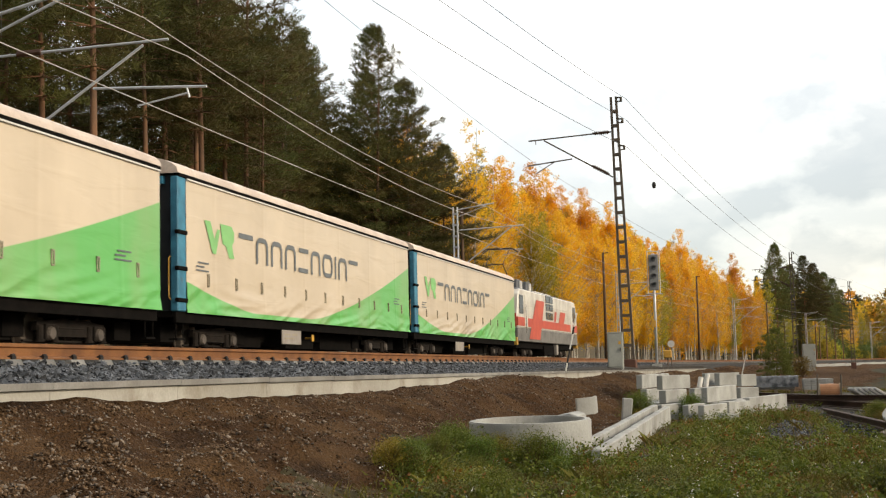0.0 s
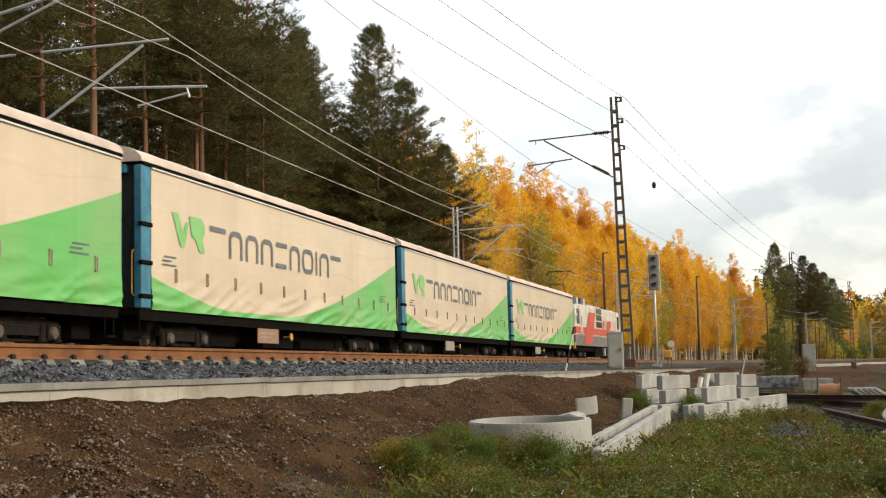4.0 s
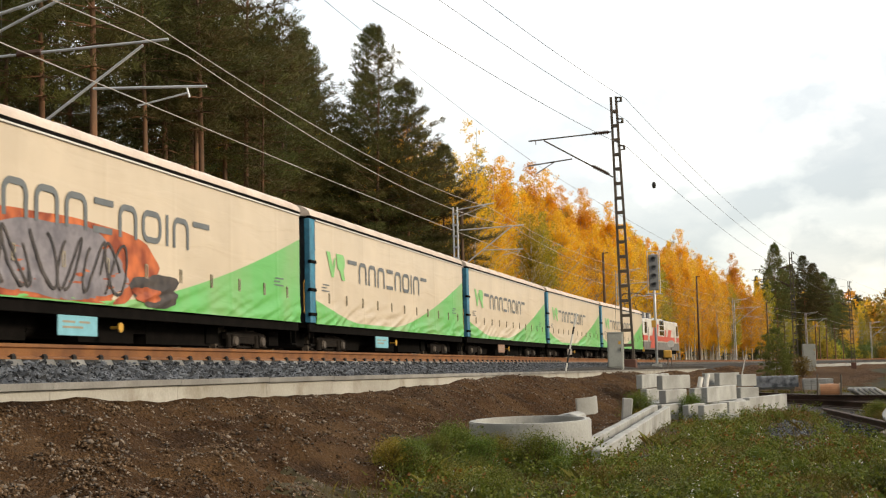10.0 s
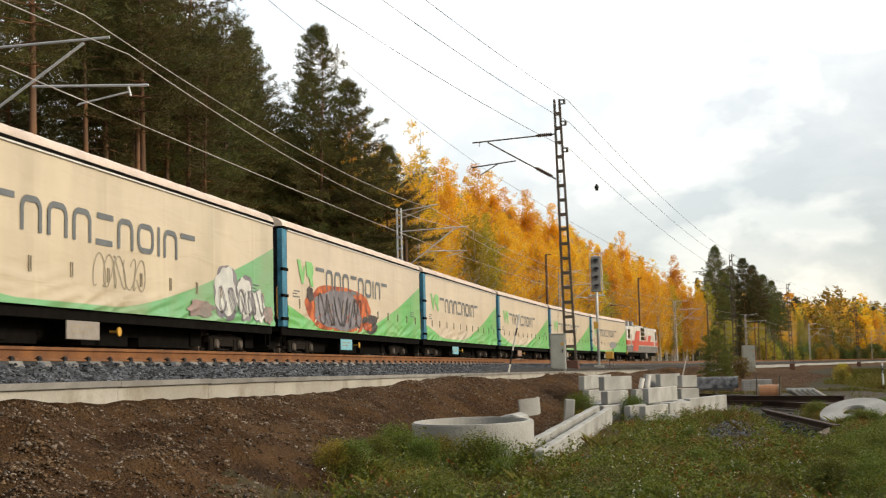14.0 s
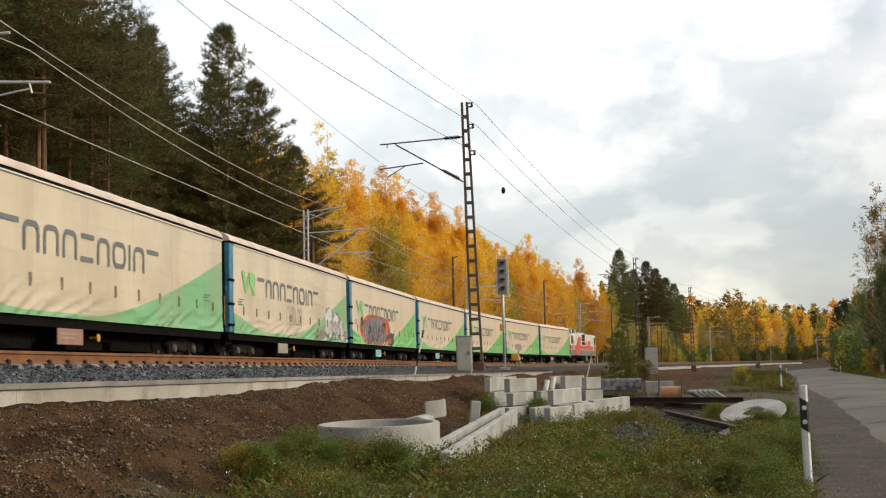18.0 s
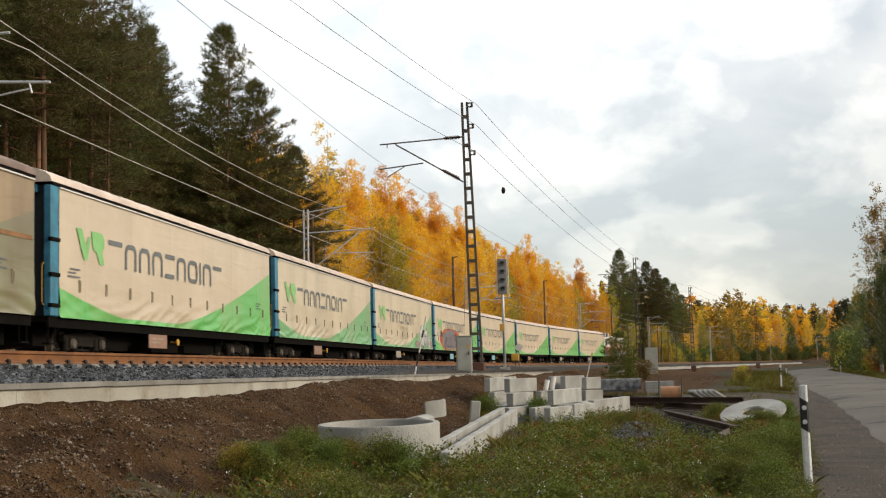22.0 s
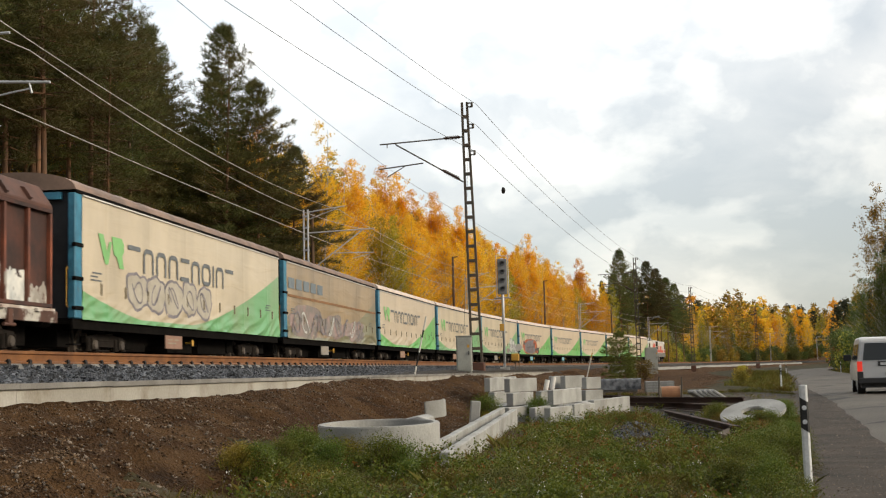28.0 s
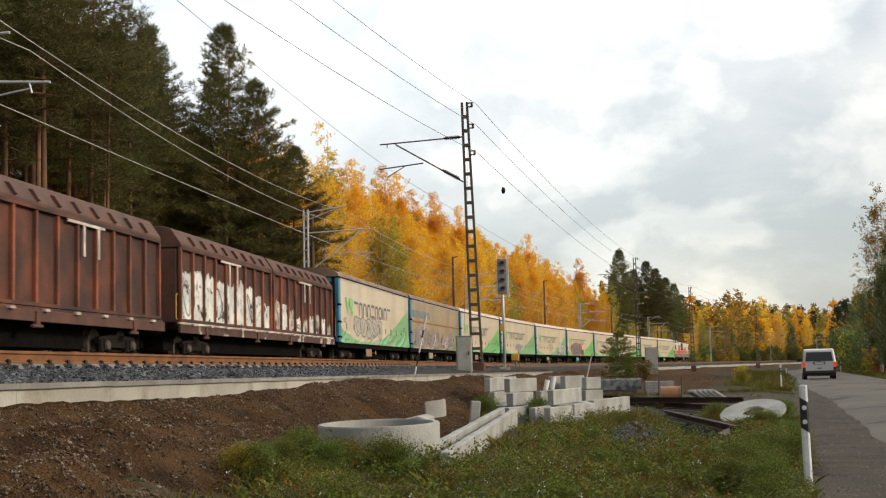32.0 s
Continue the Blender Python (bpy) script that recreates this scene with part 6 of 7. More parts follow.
def silver_mast(s, label="galvanised steel catenary mast with cantilever arms", o=-3.2, h=9.0, arms=True):
    x, y, th = track(s, o)
    m = thing("catenary_mast", label, "catenary mast", "galvanised masts", at=Matrix.Translation((float(x), float(y), 0.9)) @ Matrix.Rotation(-float(th), 4, "Z"))
    part("footing", Shape().box(-0.3, 0.3, -0.3, 0.3, -0.4, 0.3), CONCRETE, m, bevel=0.03)
    for sx in (-1, 1):
        part("channel", Shape().box(sx * 0.12 - 0.035, sx * 0.12 + 0.035, -0.08, 0.08, 0.3, h + 0.6), GALV, m, bevel=0.008)
    for k in range(14):
        z = 0.8 + k * h / 14.0
        part("batten", Shape().box(-0.17, 0.17, -0.085, 0.085, z, z + 0.10), GALV, m)
    if arms:
        e = h + 0.6
        part("cantilever", Shape().rod((0.2, 0, e - 1.35), (4.0, 0, e - 1.35 + 0.12), 0.035, k=8).rod((0.2, 0, e - 3.55), (3.3, 0, e - 1.28), 0.04, k=8)
             .rod((1.6, 0, e - 2.55), (3.9, 0, e - 2.60), 0.03, k=8).rod((2.7, 0, e - 2.9), (3.7, 0, e - 2.68), 0.02, k=6), GALV, m, "galvanised cantilever tubes")
        part("feeder_arm", Shape().rod((0.2, 0, e - 0.15), (2.3, 0, e + 0.12), 0.035, k=8).rod((0.2, 0, e - 0.55), (1.8, 0, e - 0.02), 0.025, k=8), GALV, m, "galvanised feeder arm")
    return m


m = silver_mast(30.25, "galvanised steel catenary mast with long cantilever arms", -5.7, 9.4, False)
c = part("cantilever", Shape().rod((0.2, 0, 8.78), (5.2, 0, 8.85), 0.035, k=8).rod((0.2, 0, 6.0), (4.5, 0, 8.75), 0.04, k=8).rod((3.1, 0, 7.72), (6.25, 0, 7.55), 0.035, k=8)
         .rod((4.35, 0, 7.18), (5.75, 0, 7.42), 0.022, k=6).rod((5.7, 0, 7.6), (5.78, 0, 7.3), 0.03, k=6), GALV, m, "galvanised cantilever tubes")
part("feeder_arm", Shape().rod((0.2, 0, 9.9), (3.0, 0, 10.5), 0.05, k=8).rod((0.2, 0, 9.4), (2.6, 0, 10.35), 0.04, k=8), GALV, m, "galvanised feeder arm")
for a, b in (((0.9, 0, 8.80), (1.6, 0, 8.81)), ((0.8, 0, 6.4), (1.35, 0, 6.75))):
    part("insulator", Shape().rod(a, b, 0.085, k=10), INSUL, c, "dark ribbed insulator")
silver_mast(72.75)
for s in (128, 195.5, 260, 340, 440, 530):
    silver_mast(s)
MAST = (-5.15, 53.7)
m = lattice_mast(*MAST, 11.25, "dark weathered lattice catenary mast beside the near track", z=1.05, tilt=-0.022)
near_cantilever(m, 11.25)
for (x, y), h in (((3.5, 130), 11.2), ((12.0, 179), 11.0), ((27.0, 236), 10.5)):
    m = lattice_mast(x, y, h, "dark weathered lattice mast on the embankment", z=0.55, tilt=-0.01)
    near_cantilever(m, h)


def wire(name, pts, r, material, label, sag=0.0):
    """A hanging wire through the given supports."""
    s = Shape()
    full = []
    for a, b in zip(pts, pts[1:]):
        a, b = Vector(a), Vector(b)
        for k in range(32):
            q = k / 32
            p = a.lerp(b, q)
            p.z -= sag * 4 * q * (1 - q)
            full.append(p)
    full.append(Vector(pts[-1]))
    s.pipe(full, r, 5)
    return solid(name, s, material, label, "wire", "overhead wires", fix=False, smooth=True)


def over(s, o, z):
    x, y, _ = track(s, o)
    return float(x), float(y), z


stations = (-20, 30.3, 72.75, 128, 195.5, 260, 340, 440, 530, 620)
wire("contact_wire", [over(s, 0.15 * (-1) ** i, RAIL + 6.15) for i, s in enumerate(stations)], 0.012, WIRELIT, "copper contact wire over the track, sunlight painted into its pale colour", 0.08)
wire("catenary_wire", [over(s, 0.0, RAIL + 7.75) for s in stations], 0.012, WIRELIT, "catenary wire over the track, sunlight painted into its pale colour", 0.75)
wire("feeder_wire", [over(s, -1.2, RAIL + 8.85) for s in stations], 0.013, WIRELIT, "feeder wire on the mast tops, sunlight painted into its pale colour", 0.6)
wire("feeder_wire", [over(s, -3.4, RAIL + 5.6) for s in stations], 0.012, WIRE, "dark cable along the masts", 0.5)
drops = Shape()
for a, b in zip(stations, stations[1:]):
    for k in range(1, 6):
        q = k / 6
        s = a + (b - a) * q
        drops.rod(over(s, 0, RAIL + 7.75 - 0.75 * 4 * q * (1 - q)), over(s, 0, RAIL + 6.12), 0.003, k=4)
tagged(solid("droppers", drops, WIRE, "thin droppers between catenary and contact wire", "wire", fix=False), kind="stuff")
# wires on the near masts' brackets
heads = ((-11.9, 2.0), MAST, (3.5, 130), (12.0, 179), (27.0, 236))
for dz, lab in ((11.15, "upper"), (10.25, "middle"), (9.1, "lower")):
    wire("line_wire", [(x + 0.25 + (0.0 if i != 1 else -0.0), y, 1.05 + dz + (0.35 if i == 0 else -0.5 if i > 1 else 0)) for i, (x, y) in enumerate(heads)], 0.010, WIRE, "thin dark overhead line wire", 0.7)
wire("stay_wire", [(MAST[0] - 0.12, MAST[1], 1.05 + 9.8), (MAST[0] - 0.9, MAST[1] + 3, 1.2)], 0.006, WIRE, "thin stay wire of the mast")
wire("contact_wire", [(-8.6, -8.0, 9.4), (-8.55, 53.7, 9.55), (-0.2, 130, 9.2)], 0.008, WIRE, "slack wire over the near track", 0.5)
solid("line_marker_ball", Shape().rod((-4.22, 58.6, 9.05), (-4.22, 58.6, 9.20), 0.06, 0.10, 10).rod((-4.22, 58.6, 9.20), (-4.22, 58.6, 9.33), 0.10, 0.05, 10), CLIP, "dark marker ball hanging on a line wire", "marker")

# wooden poles
for x, y, h, lab in ((-17.4, 78, 10.2, 0), (-13.3, 118, 10.6, 0), (-6.8, 158, 10.8, 0), (1.5, 205, 9.5, 0)):
    p = thing("wooden_pole", "brown tarred wooden pole at the forest edge", "pole", "wooden poles", at=pose(x, y, 0.85))
    part("shaft", Shape().rod((0, 0, -0.3), (0, 0, h), 0.14, 0.10, 10), WOODPOLE, p, smooth=True)
    part("crossarm", Shape().rod((-0.1, 0, h - 0.1), (0.45, 0, h - 0.02), 0.05, k=6), WOODPOLE, p)


SIGNALGREY = surface("signal_housing_grey", (0.22, 0.225, 0.23), 0.6, other=(0.15, 0.155, 0.16), scale=3)


def signal_mast(x, y):
    g = thing("railway_signal", "colour-light railway signal in a cage on a grey post", "signal", at=pose(x, y, 1.15, 0, 0, 6))
    part("post", Shape().rod((0, 0, 0), (0, 0, 5.6), 0.07, k=12), GALV, g, "grey steel post", smooth=True)
    part("base_plate", Shape().box(-0.25, 0.25, -0.25, 0.25, -0.3, 0.08), CONCRETE, g, bevel=0.02)
    hd = part("signal_head", Shape().box(-0.24, 0.24, -0.10, 0.05, 3.75, 5.55), SIGNALGREY, g, "grey signal head with hooded lamps", bevel=0.03)
    for k in range(4):
        z = 4.0 + k * 0.43
        part("lens", Shape().rod((0, -0.10, z), (0, -0.13, z), 0.105, k=16), ROOFGREY, hd, "dark unlit lens")
        hood = Shape()
        for q in range(7):
            a0, a1 = radians(20 + q * 20), radians(40 + q * 20)
            hood.face([(math.cos(a0) * 0.15, -0.10, z + math.sin(a0) * 0.15), (math.cos(a1) * 0.15, -0.10, z + math.sin(a1) * 0.15), (math.cos(a1) * 0.14, -0.32, z + math.sin(a1) * 0.14), (math.cos(a0) * 0.14, -0.32, z + math.sin(a0) * 0.14)])
        part("lamp_hood", hood, ROOFGREY, hd, fix=False)
    for sx in (-0.30, 0.30):
        part("cage_rail", Shape().rod((sx, -0.05, 3.55), (sx, -0.05, 5.75), 0.022, k=6), GALV, hd)
    for z in (3.6, 4.3, 5.0, 5.7):
        part("cage_bar", Shape().rod((-0.30, -0.05, z), (0.30, -0.05, z), 0.018, k=6), GALV, hd)
    part("platform", Shape().box(-0.42, 0.42, 0.05, 0.45, 3.56, 3.60), GALV, g)
    part("sign_plate", Shape().box(-0.2, 0.02, -0.10, -0.08, 1.9, 2.25), YELLOW, g, "small yellow sign plate", bevel=0.005)
    return g


signal_mast(-4.94, 66.0)
yb = thing("yellow_box", "small yellow trackside box on a post", "trackside box", at=pose(-4.7, 70.5, 1.2))
part("post", Shape().rod((0, 0, -0.5), (0, 0, 0.35), 0.03, k=6), OLDSTEEL, yb)
part("housing", Shape().box(-0.21, 0.21, -0.14, 0.14, 0.35, 0.75), YELLOW, yb, bevel=0.04)


rs = thing("round_sign", "small round white sign on a thin post beside the track", "sign", at=pose(-4.6, 72.0, 1.1))
part("post", Shape().rod((0, 0.03, -0.4), (0, 0.03, 1.35), 0.025, k=6), OLDSTEEL, rs)
part("disc", Shape().rod((0, 0, 1.2), (0, -0.02, 1.2), 0.19, k=20), WHITE, rs, "white disc")


def cabinet(x, y, z, w, d, h, label):
    c = thing("equipment_cabinet", label, "cabinet", "trackside cabinets", at=pose(x, y, z, 0, 0, 4))
    part("housing", Shape().box(-w / 2, w / 2, -d / 2, d / 2, 0.06, h), CABINET, c, bevel=0.015)
    part("lid", Shape().box(-w / 2 - 0.02, w / 2 + 0.02, -d / 2 - 0.02, d / 2 + 0.02, h, h + 0.04), CABINET, c, bevel=0.01)
    part("plinth", Shape().box(-w / 2 + 0.02, w / 2 - 0.02, -d / 2 + 0.02, d / 2 - 0.02, -0.45, 0.06), CONCRETE, c)
    dr = part("door", Shape().box(-w / 2 + 0.04, w / 2 - 0.04, -d / 2 - 0.015, -d / 2, 0.12, h - 0.06), CABINET, c, bevel=0.005)
    part("handle", Shape().box(w / 2 - 0.12, w / 2 - 0.09, -d / 2 - 0.045, -d / 2 - 0.015, h * 0.5, h * 0.5 + 0.14), CLIP, dr)
    part("sticker", Shape().box(w / 2 - 0.16, w / 2 - 0.08, -d / 2 - 0.019, -d / 2 - 0.016, h * 0.70, h * 0.78), YELLOW, dr, "small orange sticker")


CABINET = surface("grey_green_cabinet", (0.36, 0.37, 0.34), 0.55, other=(0.30, 0.31, 0.28), scale=2, amount=0.6, fine=20, bump=0.02)
cabinet(-5.0, 47.3, 1.02, 0.56, 0.5, 1.32, "tall grey-green equipment cabinet behind the retaining wall")
cabinet(4.6, 128.0, 0.75, 1.15, 0.8, 2.05, "grey equipment cabinet on the embankment")


def snow_pole(a, b, label):
    p = thing("marker_pole", label, "marker pole", at=Matrix.Translation(a))
    d = Vector(b) - Vector(a)
    for k, (q0, q1, mt) in enumerate(((0, 0.2, WHITE), (0.2, 0.42, CLIP), (0.42, 0.66, WHITE), (0.66, 0.78, CLIP), (0.78, 1.0, WHITE))):
        part("segment", Shape().rod(d * q0, d * q1, 0.022, k=8), mt, p, "white segment" if mt is WHITE else "dark segment")


snow_pole((-4.86, 33.5, 0.95), (-4.52, 33.6, 2.55), "leaning white and black marker pole by the wall")
st = thing("wooden_stake", "pale leaning wooden stake at the wall's end", "stake", at=pose(-1.0, 78, 0.5, 0, 14, 0))
part("shaft", Shape().box(-0.03, 0.03, -0.03, 0.03, -0.2, 1.2), WHITE, st)
part("tip", Shape().box(-0.031, 0.031, -0.031, 0.031, 1.2, 1.5), YELLOW, st, "orange painted tip")
# pale cable trough along the outer embankment
ct = thing("cable_trough", "pale concrete cable trough along the embankment", "cable trough", kind="structure")
for i in range(70):
    s0 = 118 + i * 4
    a, b = track(s0, NEAR + 6.3 + 0.8 * math.sin(i * 0.4)), track(s0 + 3.95, NEAR + 6.3 + 0.8 * math.sin((i + 1) * 0.4))
    d = Vector((b[0] - a[0], b[1] - a[1], 0))
    m_ = Matrix.Translation((float(a[0]), float(a[1]), 0.62 + 0.02 * (i % 3))) @ Matrix.Rotation(-math.atan2(d.x, d.y), 4, "Z")
    part("trough_lid", Shape().box(-0.2, 0.2, 0, d.length, -0.15, 0.22), CONCRETE, ct, at=m_, bevel=0.02)
# ---- concrete pieces and materials left beside the track ----
def ground_at(x, y):
    return float(ground_height([x], [y])[0])


def beam(a, b, z0, z1, w, label, group="concrete trough pieces", dip=0.0, name="concrete_beam"):
    """A long precast piece from a to b (plan), worn edges; dip: how much higher its far end lies."""
    a, b = Vector((*a, 0)), Vector((*b, 0))
    d = b - a
    s = Shape().box(-w / 2, w / 2, 0, d.length, 0, z1 - z0)
    return solid(name, s, CONCRETE, label, "concrete block", group, at=Matrix.Translation((a.x, a.y, z0)) @ Matrix.Rotation(-math.atan2(d.x, d.y), 4, "Z") @ Matrix.Rotation(math.atan2(dip, d.length), 4, "X"), bevel=0.012)


PALE = "long pale precast concrete trough side lying in the weeds"
for x, ys, zz in ((-1.57, (12.75, 14.75, 16.75, 18.7, 20.6, 22.7), 0.45), (-1.84, (14.2, 16.0, 17.9, 19.7, 21.6, 23.5), 0.45)):
    for a, b in zip(ys, ys[1:]):
        beam((x, a + 0.01), (x + 0.015, b - 0.01), -0.06, zz - 0.010 * (22 - a), 0.10, PALE, dip=0.010 * (b - a))
STACK = ((-2.66, 30.0, -2.28, 33.4, 0.63, 0.95, 0.14), (-2.06, 28.0, -1.55, 29.3, 0.64, 0.935, 0.14), (-1.98, 27.6, -1.62, 28.8, 0.362, 0.635, 0.16), (-2.56, 29.9, -2.10, 31.6, 0.362, 0.625, 0.16),
         (-1.84, 24.4, -1.40, 25.6, 0.05, 0.43, 0.16), (-1.28, 32.2, -1.05, 33.2, 0.635, 0.94, 0.14), (-0.99, 31.8, -0.54, 32.7, 0.635, 0.94, 0.14), (-0.47, 31.0, -0.13, 31.5, 0.625, 0.90, 0.14),
         (-1.46, 29.3, -0.90, 33.0, 0.362, 0.63, 0.13), (-1.12, 27.5, -0.58, 30.1, 0.362, 0.68, 0.13), (-0.50, 30.2, -0.10, 30.6, 0.362, 0.615, 0.20), (-0.53, 27.0, -0.33, 27.9, 0.05, 0.44, 0.14),
         (-1.32, 24.0, -1.08, 25.2, 0.05, 0.43, 0.12), (-0.27, 26.0, 0.48, 28.9, 0.05, 0.49, 0.13))
for ax, ay, bx, by, z0, z1, wd in STACK:
    beam((ax, ay), (bx, by), z0, z1, wd, "grey precast concrete piece in a loose stack", "stacked concrete blocks", name="concrete_block")
for x0, x1, y in ((-2.75, -1.5, 28.6), (-1.6, -0.5, 28.3), (-1.5, -0.1, 30.9), (-2.7, -1.8, 30.1)):
    solid("concrete_block", Shape().box(0, x1 - x0, 0, 0.9, 0, 0.42), CONCRETE, "grey precast concrete block under the stack", "concrete block", "stacked concrete blocks", at=pose(x0, y - 0.4, -0.06), bevel=0.015)
beam((-1.02, 23.4), (-0.25, 26.0), 0.05, 0.44, 0.12, "pale concrete trough side leading to the stack")
beam((-0.62, 24.6), (-0.28, 26.3), 0.05, 0.46, 0.12, "pale concrete trough side leading to the stack")
solid("concrete_slab", Shape().prism([(-0.18, 0), (0.18, 0), (0.12, 0.12), (-0.15, 0.13)], "y", 0, 0.3), CONCRETE, "small pale broken slab among the weeds", "slab", at=pose(-0.5, 23.3, 0.16, 0, 0, 20), bevel=0.01)


def arc_piece(name, r0, r1, a0, a1, h, n, label, category, at):
    s = Shape()
    for k in range(n):
        p0, p1 = radians(a0 + (a1 - a0) * k / n), radians(a0 + (a1 - a0) * (k + 1) / n)
        c = [(math.cos(p0), math.sin(p0)), (math.cos(p1), math.sin(p1))]
        lo = [(c[0][0] * r1, c[0][1] * r1), (c[1][0] * r1, c[1][1] * r1), (c[1][0] * r0, c[1][1] * r0), (c[0][0] * r0, c[0][1] * r0)]
        n0 = len(s.v)
        s.v += [(x, y, 0) for x, y in lo] + [(x, y, h) for x, y in lo]
        for f in ((0, 1, 5, 4), (2, 3, 7, 6), (4, 5, 6, 7), (3, 2, 1, 0)):
            s.f.append(tuple(n0 + i for i in f))
            s.m.append(0)
        if (k == 0 or k == n - 1) and abs(a1 - a0) < 359:
            s.f.append(tuple(n0 + i for i in ((0, 4, 7, 3) if k == 0 else (1, 2, 6, 5))))
            s.m.append(0)
    me = s.mesh(name, CONCRETE, fix=False)
    bm = bmesh.new()
    bm.from_mesh(me)
    bmesh.ops.remove_doubles(bm, verts=bm.verts, dist=0.0005)
    bmesh.ops.recalc_face_normals(bm, faces=bm.faces)
    sharp = [e for e in bm.edges if len(e.link_faces) == 2 and e.calc_face_angle(0) > 0.8]
    bmesh.ops.bevel(bm, geom=sharp, offset=0.012, segments=2, affect="EDGES")
    bm.to_mesh(me)
    bm.free()
    return solid(name, me, None, label, category, at=at)


arc_piece("well_ring", 0.585, 0.66, 0, 360, 0.62, 56, "large grey concrete well ring sunk in the weeds", "concrete ring", pose(-2.44, 14.1, -0.02, 1.6, 0, 0))
arc_piece("ring_segment", 0.38, 0.43, -70, 22, 0.27, 14, "broken curved piece of a concrete ring", "concrete ring", pose(-2.95, 20.9, 0.40, 2, -3, 0))
solid("concrete_slab", Shape().prism([(-0.2, 0), (0.2, 0), (0.17, 0.10), (0.05, 0.13), (-0.17, 0.08)], "y", 0, 0.35), CONCRETE, "broken pale concrete lid on the earth", "slab", at=pose(-2.78, 19.1, 0.36, 4, 3, -15), bevel=0.012)
solid("concrete_block", Shape().box(-0.08, 0.08, 0, 0.2, 0, 0.5), CONCRETE, "small upright concrete offcut beside the bank", "concrete block", at=pose(-2.19, 22.0, 0.12, 0, 5, 10), bevel=0.012)
for x, y, h in ((-1.18, 29.9, 0.28), (-1.30, 29.3, 0.22)):
    solid("plastic_pipe", Shape().rod((0, 0, 0), (0.05, 0.03, h), 0.055, k=14), WHITE, "short white plastic pipe standing between blocks", "pipe", at=pose(x, y, 0.655), smooth=False)

# pallets of wrapped paving stones
WRAP = surface("grey_plastic_wrap", (0.05, 0.054, 0.062), 0.25, other=(0.22, 0.23, 0.25), scale=5, amount=0.9, fine=22, bump=0.6)
PAVER = surface("grey_paving", (0.30, 0.30, 0.29), 0.85, scale=4, per_object=0.12)
PLANK = surface("weathered_plank", (0.26, 0.20, 0.14), 0.85, other=(0.18, 0.14, 0.10), scale=4, fine=30, bump=0.3)


def pallet(x, y, z, w, h, turn, wrapped):
    p = thing("pallet", "wooden pallet of grey paving stones" + (" under loose plastic wrap" if wrapped else ""), "pallet", "pallets of paving", at=pose(x, y, z, 0, 0, turn))
    for k in (-1, 0, 1):
        part("runner", Shape().box(k * w * 0.42 - 0.05, k * w * 0.42 + 0.05, 0, 0.9, 0, 0.10), PLANK, p)
    for k in range(5):
        part("board", Shape().box(-w / 2, w / 2, k * 0.2, k * 0.2 + 0.12, 0.10, 0.125), PLANK, p)
    n = int((h - 0.13) / 0.09)
    for k in range(n):
        z0 = 0.13 + k * 0.09
        for j in range(4):
            part("paving_stone", Shape().box(-w / 2 + j * w / 4 + 0.006, -w / 2 + (j + 1) * w / 4 - 0.006, 0.01, 0.88, z0, z0 + 0.082), PAVER, p)
    if wrapped:
        rows = []
        for i in range(9):
            row = []
            for j in range(25):
                u = -w / 2 - 0.12 + (w + 0.24) * j / 24
                zz = h + 0.03 - max(0, i - 3) * 0.075 + 0.02 * noise.noise(Vector((j * 0.5, i * 0.6, x)))
                yy = 0.25 - min(i, 3) * 0.1 - 0.02 + 0.03 * noise.noise(Vector((j * 0.7, i * 0.9, 4 + x)))
                row.append((u, yy, zz))
            rows.append(row)
        part("plastic_sheet", Shape().sheet(rows), WRAP, p, "crumpled shiny plastic sheet", smooth=True, fix=False)


pallet(0.52, 46.0, 0.13, 1.25, 0.54, 0, True)
pallet(1.88, 45.0, 0.11, 0.95, 0.54, 2, False)
drum = thing("cable_drum", "orange-brown wooden drum lying between steel stakes", "drum", at=pose(1.46, 35, 0.385))
part("barrel", Shape().rod((0.03, 0, 0), (0.26, 0, 0), 0.195, 0.205, 22).rod((0.26, 0, 0), (0.50, 0, 0), 0.205, 0.195, 22), surface("orange_drum", (0.36, 0.17, 0.075), 0.7, other=(0.24, 0.11, 0.055), scale=5), drum, "orange-brown wound barrel")
for v in (0.0, 0.50):
    part("flange", Shape().rod((v, 0, 0), (v + 0.03, 0, 0), 0.215, k=22), PLANK, drum)
for v in (0.1, 0.4):
    part("chock", Shape().box(v - 0.05, v + 0.05, -0.18, 0.18, -0.29, -0.19), PLANK, drum)
for x, y, h in ((1.38, 34, 0.74), (1.83, 32, 0.74)):
    solid("steel_stake", Shape().rod((0, 0, -0.05), (0.015, 0, h), 0.02, k=8), OLDSTEEL, "dark upright steel stake beside the drum", "stake", "steel stakes", at=pose(x, y, 0.1))
BEAMRUST = surface("dark_rusty_beam", (0.028, 0.015, 0.011), 0.9, metal=0.0, other=(0.05, 0.024, 0.016), scale=2, amount=0.8, fine=20, bump=0.3)


def i_beam(a, b, z, h, label):
    a, b = Vector((*a, z)), Vector((*b, z))
    d = b - a
    w = h * 0.8
    s = Shape().prism([(-w / 2, 0), (w / 2, 0), (w / 2, 0.02), (0.015, 0.03), (0.015, h - 0.03), (w / 2, h - 0.02), (w / 2, h), (-w / 2, h), (-w / 2, h - 0.02), (-0.015, h - 0.03), (-0.015, 0.03), (-w / 2, 0.02)], "y", 0, d.length)
    solid("steel_beam", s, BEAMRUST, label, "steel beam", "rusty steel beams", at=Matrix.Translation(a) @ Matrix.Rotation(-math.atan2(d.x, d.y), 4, "Z"))


